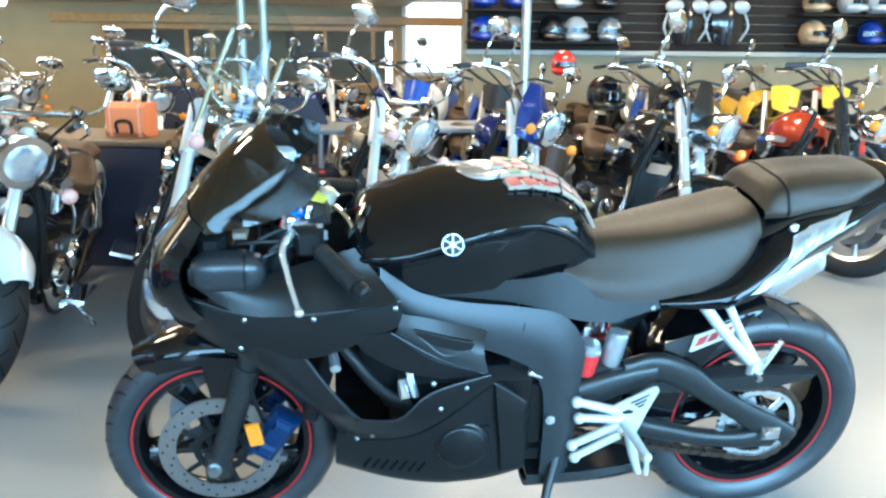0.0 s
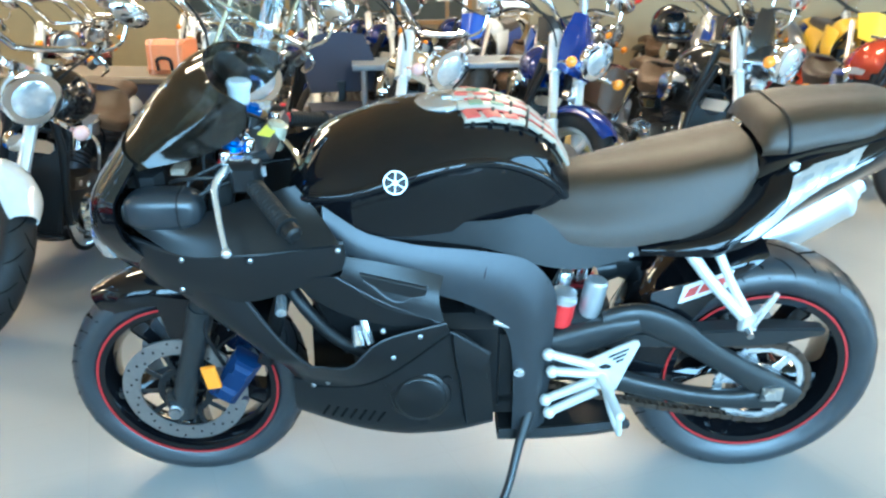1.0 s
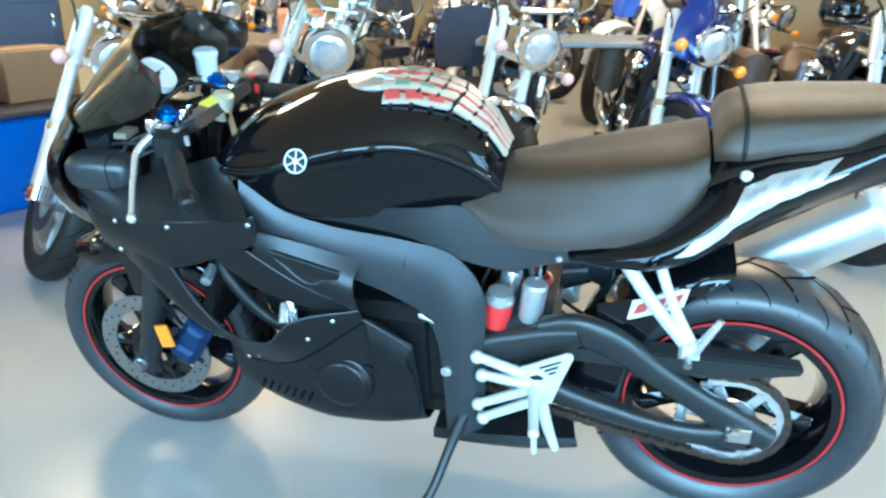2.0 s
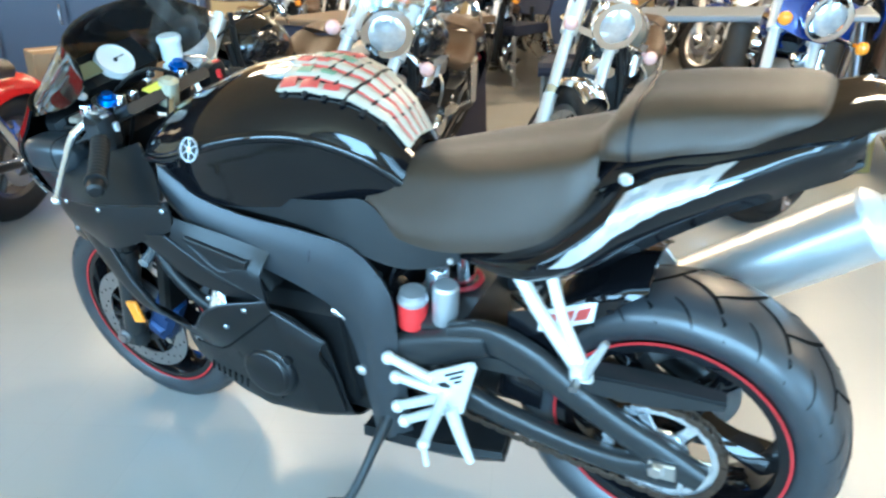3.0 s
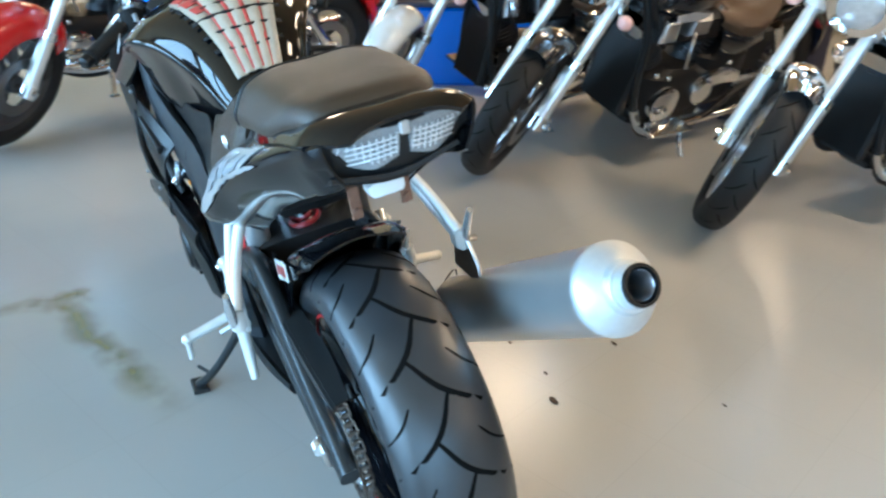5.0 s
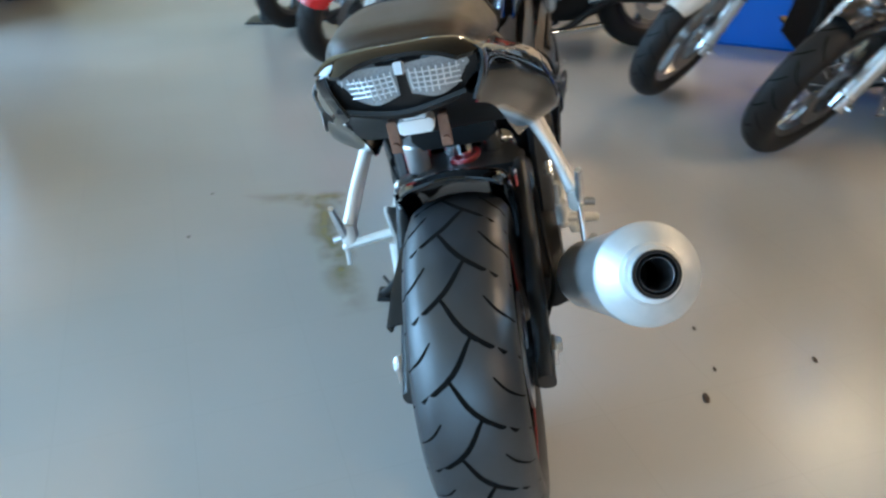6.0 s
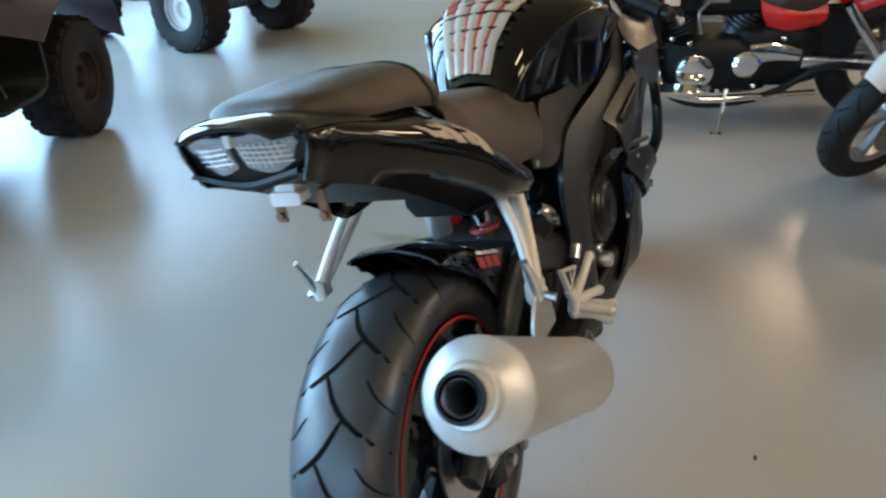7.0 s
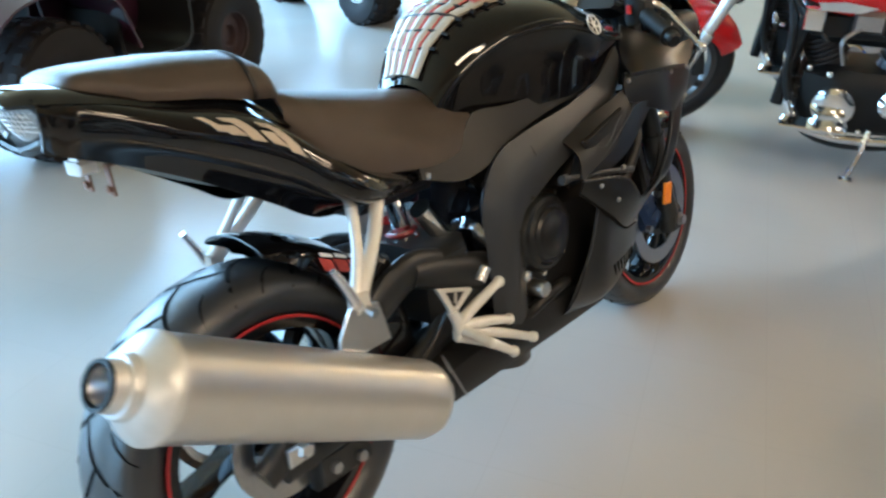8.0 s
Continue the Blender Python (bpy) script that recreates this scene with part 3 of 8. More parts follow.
FC, RC = (-0.69, 0.0, 0.287), (0.687, 0.0, 0.309)
front_wheel = sport_wheel("front_wheel", FC, 0.287, 0.06, 0.05, 0.2185, bike, "black five-spoke front wheel", 20)
rear_wheel = sport_wheel("rear_wheel", RC, 0.310, 0.091, 0.0745, 0.222, bike, "black five-spoke rear wheel with wide tyre", 24)
for sgn in (-1, 1):
    y = sgn * 0.075
    part("brake_disc", disc_rotor(FC, y, 0.108, 0.149), STEEL, front_wheel, "drilled steel brake disc")
    for k in range(10):
        part("carrier_arm", block((0.05, 0.004, 0.012), (0.088, y, 0), 0.001).moved(Matrix.Translation(FC) @ Matrix.Rotation(radians(36 * k), 4, "Y")), MATTE, front_wheel)
    part("disc_carrier", disc_rotor(FC, y, 0.05, 0.066, 40, 0.006), MATTE, front_wheel)
holes = Shape()
for k in range(40):
    a = radians(9 * k)
    r = (0.117, 0.128, 0.14)[k % 3]
    holes.join(lathe([(0.0001, -0.0785), (0.0032, -0.0785), (0.0032, -0.078)], (FC[0] + r * math.cos(a), 0, FC[2] + r * math.sin(a)), (0, 1, 0), 8))
tagged(part("disc_drilling", holes, GROOVE, front_wheel), "small drilled holes in the disc", kind="stuff")

# rear sprocket: toothed ring with cut-outs, and the right-hand disc
ring = Shape()
teeth = [(RC[0] + (0.113 if k % 2 else 0.107) * math.cos(radians(360 * k / 88)), RC[2] + (0.113 if k % 2 else 0.107) * math.sin(radians(360 * k / 88))) for k in range(88)]
inner = [(RC[0] + 0.09 * math.cos(radians(360 * k / 88)), RC[2] + 0.09 * math.sin(radians(360 * k / 88))) for k in range(88)]
ring.v = [(x, -0.112, z) for x, z in teeth] + [(x, -0.112, z) for x, z in inner] + [(x, -0.106, z) for x, z in teeth] + [(x, -0.106, z) for x, z in inner]
for i in range(88):
    j = (i + 1) % 88
    ring.f += [(i, j, 88 + j, 88 + i), (176 + i, 264 + i, 264 + j, 176 + j), (i, 176 + i, 176 + j, j), (88 + i, 88 + j, 264 + j, 264 + i)]
for k in range(6):
    part("sprocket_arm", block((0.062, 0.006, 0.022), (0.065, -0.109, 0), 0.002).moved(Matrix.Translation(RC) @ Matrix.Rotation(radians(60 * k + 8), 4, "Y")), POLISH, rear_wheel)
part("sprocket_hub", disc_rotor(RC, -0.109, 0.03, 0.052, 36, 0.008), POLISH, rear_wheel)
part("sprocket", ring, POLISH, rear_wheel, "worn bright rear sprocket")
part("brake_disc", disc_rotor(RC, 0.085, 0.07, 0.11), STEEL, rear_wheel, "steel rear brake disc")

# chain: links round both sprockets
FS = (0.03, 0.405)
links = Shape()
path = []
for k in range(24):
    a = radians(-82 + 164 * k / 23)
    path.append((RC[0] + 0.112 * math.cos(a), RC[2] + 0.112 * math.sin(a)))
for k in range(1, 40):
    t = k / 40
    path.append((RC[0] + 0.112 * math.cos(radians(82)) * (1 - t) + (FS[0] - RC[0]) * t, (RC[2] + 0.111) * (1 - t) + (FS[1] + 0.04) * t))
for k in range(10):
    a = radians(98 + 164 * k / 9)
    path.append((FS[0] + 0.04 * math.cos(a), FS[1] + 0.04 * math.sin(a)))
for k in range(1, 40):
    t = k / 40
    path.append((FS[0] * (1 - t) + (RC[0] + 0.015) * t, (FS[1] - 0.04) * (1 - t) + (RC[2] - 0.111) * t - 0.018 * math.sin(math.pi * t)))
loop = np.array(path + path[:1])
dist = np.concatenate([[0], np.cumsum(np.linalg.norm(np.diff(loop, axis=0), axis=1))])
count = int(dist[-1] / 0.0159)
for k in range(count):
    u0, u1 = dist[-1] * k / count, dist[-1] * (k + 1) / count
    p0 = np.array([np.interp(u0, dist, loop[:, i]) for i in (0, 1)])
    p1 = np.array([np.interp(u1, dist, loop[:, i]) for i in (0, 1)])
    a = math.atan2(p1[1] - p0[1], p1[0] - p0[0])
    w = 0.0095 if k % 2 else 0.0065
    for sgn in (-1, 1):
        links.join(block((0.021, 0.0022, 0.014), (0, 0, 0), 0.0007).moved(Matrix.Translation(((p0[0] + p1[0]) / 2, -0.109 + sgn * w, (p0[1] + p1[1]) / 2)) @ Matrix.Rotation(-a, 4, "Y")))
    links.join(tube([(p0[0], -0.119, p0[1]), (p0[0], -0.099, p0[1])], 0.0045, 6))
part("chain", links, CHAIN, bike, "rusty brown drive chain")

# front end
for sgn, side_name in ((-1, "left"), (1, "right")):
    y = sgn * 0.107
    leg = tube([(-0.695, y, 0.262), (-0.66, y, 0.37), (-0.606, y, 0.545)], [0.028, 0.027, 0.031], 16, 8)
    leg.join(tube([(-0.606, y, 0.545), (-0.50, y, 0.89)], [0.0265, 0.0265], 16, 4))
    leg.join(block((0.06, 0.05, 0.075), (-0.694, y, 0.272), 0.014))
    fork = part("fork_leg", leg, ARM, bike, "satin black upside-down fork leg")
    part("axle_bolt", lathe([(0.001, 0), (0.014, 0), (0.014, 0.008), (0.018, 0.01), (0.018, 0.016)], (-0.70, sgn * 0.148, 0.272), (0, -sgn, 0), 12), STEEL, fork)
    cal = block((0.07, 0.055, 0.135), (0, 0, 0), 0.014)
    cal.join(block((0.045, 0.075, 0.03), (0.0, -sgn * 0.0, 0.035), 0.01)).join(block((0.045, 0.075, 0.03), (0.0, 0, -0.035), 0.01))
    cal.moved(Matrix.Translation((-0.558, sgn * 0.095, 0.345)) @ Matrix.Rotation(radians(35), 4, "Y"))
    part("brake_caliper", cal, mat("blue_black_caliper", (0.012, 0.035, 0.11), 0.4, 0.4), fork, "blue-black radial brake caliper")
    for x, z in ((-0.536, 0.295), (-0.588, 0.38)):
        part("caliper_bolt", tube([(x, sgn * 0.12, z), (x, sgn * 0.135, z)], 0.009, 10), STEEL, fork)
    part("reflector", block((0.034, 0.012, 0.060), (0, 0, 0), 0.004).moved(Matrix.Translation((-0.598, sgn * 0.150, 0.382)) @ Matrix.Rotation(radians(-9), 4, "Y")), ORANGE, fork, "amber fork reflector")
    part("brake_hose", tube([(-0.58, sgn * 0.1, 0.38), (-0.60, sgn * 0.13, 0.50), (-0.56, sgn * 0.1, 0.66), (-0.50, sgn * 0.05, 0.86)], 0.005, 6), MATTE, fork)

fender = []
for deg, w, dr in ((-38, 0.046, 0.030), (-27, 0.066, 0.024), (-8, 0.076, 0.020), (14, 0.076, 0.020), (36, 0.070, 0.022), (54, 0.05, 0.024)):
    a = radians(deg)
    row = []
    for u in (-1, -0.94, -0.6, 0, 0.6, 0.94, 1):
        r = 0.287 + dr - (0.062 if abs(u) == 1 else 0.028 if abs(u) > 0.9 else 0.006 if abs(u) > 0.5 else 0)
        row.append((FC[0] + r * math.sin(a), u * w, FC[2] + r * math.cos(a)))
    fender.append(row)
part("front_fender", patch(fender, 17, 20, 0.003).join(patch([[(-0.72, -0.078, 0.56), (-0.62, -0.095, 0.555)], [(-0.70, -0.082, 0.45), (-0.64, -0.1, 0.45)]], 6, 5, 0.004)
     .join(patch([[(-0.72, 0.078, 0.56), (-0.62, 0.095, 0.555)], [(-0.70, 0.082, 0.45), (-0.64, 0.1, 0.45)]], 6, 5, 0.004))), GLOSS, bike, "gloss black front fender")

# tank
TANK = [
    (-0.375, [(0, 0.858), (0.07, 0.856), (0.13, 0.845), (0.155, 0.83), (0.150, 0.815), (0.14, 0.80)]),
    (-0.335, [(0, 0.902), (0.09, 0.893), (0.16, 0.866), (0.182, 0.842), (0.174, 0.822), (0.165, 0.785)]),
    (-0.25, [(0, 0.941), (0.10, 0.927), (0.185, 0.884), (0.208, 0.858), (0.196, 0.834), (0.18, 0.765)]),
    (-0.16, [(0, 0.970), (0.10, 0.955), (0.19, 0.911), (0.216, 0.887), (0.199, 0.858), (0.172, 0.748)]),
    (-0.06, [(0, 0.978), (0.10, 0.964), (0.184, 0.930), (0.209, 0.910), (0.186, 0.874), (0.155, 0.745)]),
    (0.03, [(0, 0.975), (0.09, 0.962), (0.165, 0.928), (0.187, 0.904), (0.166, 0.866), (0.135, 0.742)]),
    (0.10, [(0, 0.954), (0.08, 0.941), (0.14, 0.904), (0.155, 0.874), (0.145, 0.840), (0.118, 0.74)]),
    (0.16, [(0, 0.905), (0.065, 0.893), (0.11, 0.862), (0.122, 0.832), (0.116, 0.805), (0.10, 0.738)]),
    (0.20, [(0, 0.835), (0.05, 0.826), (0.085, 0.805), (0.095, 0.785), (0.092, 0.77), (0.085, 0.735)]),
]
TANK = [(x, [(y * float(np.interp(x, (-0.10, 0.0, 0.06, 0.2), (1, 0.92, 0.83, 0.84))), z) for y, z in h]) for x, h in TANK]
# the upper shell and the hollowed flanks meet in a crisp shoulder line
tank_shell = hull([(x, h[:4]) for x, h in TANK], 12, 44, 0.004)
flank = patch([[(x, -y, z) for y, z in h[3:]] for x, h in TANK], 9, 44, 0.004)
tank = part("fuel_tank", tank_shell, GLOSS, bike, "gloss black sculpted fuel tank", 60)
both("tank_flank", flank, GLOSS, tank)
both("tank_crease", tube([(x, -h[3][0] + 0.0045, h[3][1] - 0.0005) for x, h in TANK], 0.0105, 14, 60), GLOSS, tank, "rounded shoulder edge")
part("filler_cap", lathe([(0.001, 0.014), (0.034, 0.014), (0.04, 0.011), (0.042, 0.013), (0.058, 0.011), (0.062, 0.006), (0.062, -0.01)], (-0.062, 0, 0.973), (-0.06, 0, 1), 36), POLISH, tank, "brushed silver filler cap")
part("cap_lock", block((0.03, 0.014, 0.006), (-0.05, 0, 0.989), 0.002), STEEL, tank)
for sgn in (-1, 1):
    em = lathe([(0.0282, 0), (0.031, 0), (0.031, 0.003), (0.0282, 0.003)], (0, 0, 0), (0, 0, 1), 28, closed=True)
    for k in range(3):
        em.join(block((0.054, 0.0030, 0.003), (0, 0, 0.0015), 0.0008).moved(Matrix.Rotation(radians(60 * k + 30), 4, "Z")))
    em.join(lathe([(0.001, 0.002), (0.0075, 0.002), (0.0075, 0)], (0, 0, 0), (0, 0, 1), 16))
    m = look((-0.158, sgn * 0.2262, 0.8925), (-0.158 + 0.02, 0, 0.79))
    part("emblem", em.moved(m @ Matrix.Scale(0.74, 4)), SILVER, tank, "round silver tank emblem")
    part("emblem_disc", lathe([(0.001, 0.0006), (0.0245, 0.0006), (0.0245, 0)], (0, 0, 0), (0, 0, 1), 24).moved(m @ Matrix.Scale(0.74, 4)), MATTE, tank)

# ribbed pad at the back of the tank


def on_tank(x, u):
    """A place on the tank's rounded back: u from -1 to 1 across."""
    xs = (-0.16, -0.06, 0.03, 0.10, 0.16, 0.20)
    z = float(np.interp(x, xs, (0.970, 0.978, 0.975, 0.954, 0.905, 0.835)))
    w = float(np.interp(x, xs, (0.10, 0.096, 0.079, 0.067, 0.054, 0.042)))
    dz = float(np.interp(x, xs, (0.017, 0.016, 0.015, 0.014, 0.012, 0.009)))
    return np.array([x, u * w, z - dz * u * u])


PAD = mat("cream_pad_rubber", (0.44, 0.38, 0.30), 0.32, 0, 0.22, 60, 0.2, 200, coat=0.3)
PADRED = mat("faded_red_print", (0.48, 0.07, 0.06), 0.4, 0, 0.2, 60)
PADGREEN = mat("faded_green_print", (0.16, 0.24, 0.15), 0.4, 0, 0.2, 60)


def strip_on_tank(line, w, lift, thick=0.003, w_end=None):
    """A strip laid over the back of the tank, from width w to w_end."""
    pts = spline(line, 12)
    rows = []
    for k, (x, u) in enumerate(pts):
        a, b = on_tank(*pts[max(k - 1, 0)]), on_tank(*pts[min(k + 1, 11)])
        t = (b - a) / (np.linalg.norm(b - a) + 1e-9)
        n = np.cross(t, np.cross(np.array([0.45, 0, 0.9]), t))
        n /= np.linalg.norm(n)
        side = np.cross(n, t)
        half = (w + ((w_end or w) - w) * k / 11) / 2
        p = on_tank(x, u) + n * lift
        rows.append([p - side * half, p - side * half * 0.6 + n * thick * 0.5, p + n * thick * 0.7, p + side * half * 0.6 + n * thick * 0.5, p + side * half])
    return grid(rows, thick=thick)


for u0, u1 in ((-0.98, -0.80), (-0.50, -0.41), (-0.01, 0.0), (0.50, 0.41), (0.98, 0.80)):
    part("pad_rib", strip_on_tank([(-0.045 + 0.02 * abs(u0), u0), (0.04, u0), (0.12, (u0 + u1) / 2), (0.192, u1)], 0.041, 0.007, 0.006, 0.019), PAD, tank, "cream rubber pad rib")
for u0, u1 in ((-0.75, -0.60), (-0.25, -0.20), (0.25, 0.20), (0.75, 0.60)):
    part("pad_line", strip_on_tank([(-0.02, u0), (0.06, u0 * 0.98), (0.19, u1)], 0.007, 0.0125, 0.002), PADRED, tank, "dull red line between the ribs")
for x, u, w, material in ((-0.022, -0.98, 0.034, PADRED), (0.018, -1.0, 0.030, PADRED), (0.056, -0.96, 0.022, PADRED), (-0.022, 0.98, 0.034, PADRED), (0.018, 1.0, 0.030, PADRED), (-0.012, -0.5, 0.024, PADGREEN), (0.03, -0.48, 0.016, PADGREEN), (-0.012, 0.5, 0.024, PADGREEN), (0.03, 0.48, 0.016, PADGREEN), (-0.040, 0.02, 0.026, PADRED), (0.0, 0.02, 0.014, PADRED)):
    part("pad_print", strip_on_tank([(x, u), (x + 0.013, u * 0.97), (x + 0.027, u * 0.93)], w, 0.0165, 0.0015), material, tank, "faded coloured pad print")
for x in (-0.012, 0.026, 0.062, 0.097, 0.130, 0.160):
    part("pad_cord", strip_on_tank([(x, -1.25), (x + 0.008, -0.5), (x + 0.012, 0), (x + 0.008, 0.5), (x, 1.25)], 0.0045, 0.0125, 0.003), MATTE, tank, "black elastic cord")

# seats
part("rider_seat", hull([
    (0.125, [(0, 0.79), (0.04, 0.787), (0.062, 0.780), (0.085, 0.768), (0.10, 0.752), (0.098, 0.742)]),
    (0.20, [(0, 0.820), (0.038, 0.817), (0.062, 0.806), (0.098, 0.768), (0.127, 0.731), (0.131, 0.71)]),
    (0.30, [(0, 0.838), (0.058, 0.836), (0.083, 0.826), (0.117, 0.784), (0.147, 0.733), (0.151, 0.706)]),
    (0.40, [(0, 0.857), (0.072, 0.855), (0.099, 0.845), (0.130, 0.801), (0.151, 0.748), (0.153, 0.722)]),
    (0.50, [(0, 0.878), (0.080, 0.876), (0.105, 0.866), (0.131, 0.823), (0.146, 0.773), (0.146, 0.742)]),
    (0.555, [(0, 0.892), (0.080, 0.889), (0.106, 0.879), (0.124, 0.852), (0.132, 0.82), (0.125, 0.795)]),
    (0.58, [(0, 0.905), (0.065, 0.90), (0.088, 0.891), (0.102, 0.877), (0.112, 0.86), (0.108, 0.845)]),
], 19, 30), VINYL, bike, "black vinyl rider seat", 60)
part("seat_piping", tube([(0.13, -0.101, 0.748), (0.20, -0.131, 0.712), (0.30, -0.145, 0.708), (0.40, -0.147, 0.724), (0.50, -0.142, 0.744), (0.555, -0.13, 0.797), (0.578, -0.113, 0.85)], 0.004, 6, 40)
     .join(tube([(0.13, 0.101, 0.748), (0.20, 0.131, 0.712), (0.30, 0.145, 0.708), (0.40, 0.147, 0.724), (0.50, 0.142, 0.744), (0.555, 0.13, 0.797), (0.578, 0.113, 0.85)], 0.004, 6, 40)), MATTE, bike)
pillion = part("pillion_seat", hull([
    (0.588, [(0, 0.918), (0.07, 0.914), (0.092, 0.910), (0.105, 0.906), (0.110, 0.900), (0.105, 0.892)]),
    (0.598, [(0, 0.945), (0.078, 0.941), (0.100, 0.933), (0.112, 0.921), (0.117, 0.909), (0.112, 0.896)]),
    (0.632, [(0, 0.963), (0.078, 0.959), (0.100, 0.949), (0.114, 0.930), (0.122, 0.913), (0.119, 0.900)]),
    (0.70, [(0, 0.974), (0.076, 0.971), (0.098, 0.961), (0.113, 0.942), (0.121, 0.927), (0.119, 0.916)]),
    (0.80, [(0, 0.980), (0.070, 0.977), (0.090, 0.969), (0.104, 0.954), (0.111, 0.942), (0.110, 0.933)]),
    (0.85, [(0, 0.982), (0.066, 0.979), (0.083, 0.974), (0.092, 0.966), (0.095, 0.957), (0.088, 0.947)]),
    (0.885, [(0, 0.978), (0.05, 0.975), (0.065, 0.971), (0.074, 0.965), (0.078, 0.958), (0.072, 0.95)]),
    (0.896, [(0, 0.962), (0.045, 0.960), (0.060, 0.957), (0.068, 0.955), (0.071, 0.953), (0.066, 0.948)]),
], 19, 30), VINYL, bike, "black vinyl pillion seat pad", 60)
half = [(0, 0.9695), (0.079, 0.9655), (0.105, 0.954), (0.1195, 0.933), (0.1275, 0.914), (0.125, 0.902)]
part("seat_strap", tube([(0.633, -y, z) for y, z in reversed(half)] + [(0.633, y, z) for y, z in half[1:]], 0.0042, 8, 40), MATTE, pillion, "thin black strap across the pillion seat")

# tail
TAIL = [
    (0.335, [(0.118, 0.697), (0.14, 0.694), (0.142, 0.691), (0.125, 0.687)]),
    (0.43, [(0.122, 0.726), (0.182, 0.716), (0.186, 0.704), (0.130, 0.685)]),
    (0.50, [(0.12, 0.755), (0.205, 0.740), (0.209, 0.724), (0.130, 0.684)]),
    (0.56, [(0.116, 0.81), (0.203, 0.775), (0.207, 0.755), (0.130, 0.690)]),
    (0.64, [(0.112, 0.885), (0.185, 0.836), (0.185, 0.812), (0.122, 0.738)]),
    (0.78, [(0.106, 0.925), (0.150, 0.890), (0.146, 0.869), (0.110, 0.822)]),
    (0.88, [(0.090, 0.950), (0.119, 0.934), (0.118, 0.918), (0.099, 0.868)]),
    (0.955, [(0.084, 0.966), (0.106, 0.953), (0.104, 0.938), (0.086, 0.896)]),
]


def tail_end(s):
    """Flattens the stern of the tail and narrows it a little."""
    s.v = [(x if x < 0.93 else 0.93 + (x - 0.93) * 0.62, y * float(np.interp(x, (0.84, 0.96), (1, 0.94))) + 0.010 * (x > 0.935), z) for x, y, z in s.v]
    return s


MARK = mat("tan_silver_film", (0.46, 0.40, 0.33), 0.45, 0.0, 0.1, 60)
SILVERDIM = mat("grey_silver_film", (0.40, 0.42, 0.45), 0.35, 0.6, 0.1, 60)
TAILGRID = np.array([spline([r[i] for r in [spline([(x, y, z) for y, z in h], 41) for x, h in TAIL]], 160) for i in range(41)])


def tail_at(x, v, sgn, lift=0.003):
    """A place on the side of the tail cowl: v from its upper edge (0) to its lower (1)."""
    line = TAILGRID[round(min(max(v, 0), 1) * 40)]
    y, z = float(np.interp(x, line[:, 0], line[:, 1])), float(np.interp(x, line[:, 0], line[:, 2]))
    return (x, sgn * (y + lift + (0.0045 if sgn > 0 else 0)), z)


tail = part("tail_cowl", tail_end(patch([[(x, -y, z) for y, z in h] for x, h in TAIL], 12, 34)), GLOSS, bike, "gloss black tail cowl")
part("tail_cowl_side", tail_end(patch([[(x, y, z) for y, z in h] for x, h in TAIL], 12, 34)), GLOSS, tail)
part("tail_top", tail_end(hull([
    (0.57, [(0, 0.86), (0.08, 0.858), (0.105, 0.85), (0.118, 0.835)]),
    (0.64, [(0, 0.90), (0.08, 0.898), (0.108, 0.89), (0.12, 0.872)]),
    (0.76, [(0, 0.938), (0.08, 0.935), (0.105, 0.928), (0.12, 0.908)]),
    (0.86, [(0, 0.960), (0.07, 0.957), (0.094, 0.950), (0.112, 0.936)]),
    (0.93, [(0, 0.973), (0.06, 0.971), (0.088, 0.965), (0.107, 0.950)]),
    (0.958, [(0, 0.974), (0.05, 0.972), (0.082, 0.966), (0.102, 0.953)]),
    (0.978, [(0, 0.973), (0.045, 0.971), (0.072, 0.965), (0.092, 0.954)]),
    (0.998, [(0, 0.970), (0.035, 0.968), (0.058, 0.963), (0.076, 0.955)]),
], 10, 22, 0.006)), GLOSS, tail)
part("seat_plate", patch([[(0.50, -0.12, 0.70), (0.50, 0, 0.70), (0.50, 0.12, 0.70)], [(0.70, -0.118, 0.778), (0.70, 0, 0.775), (0.70, 0.118, 0.778)],
                          [(0.86, -0.1, 0.868), (0.86, 0, 0.862), (0.86, 0.1, 0.868)], [(0.945, -0.085, 0.905), (0.945, 0, 0.89), (0.945, 0.085, 0.905)]], 10, 12, 0.006), MATTE, tail, "matte black undertail")
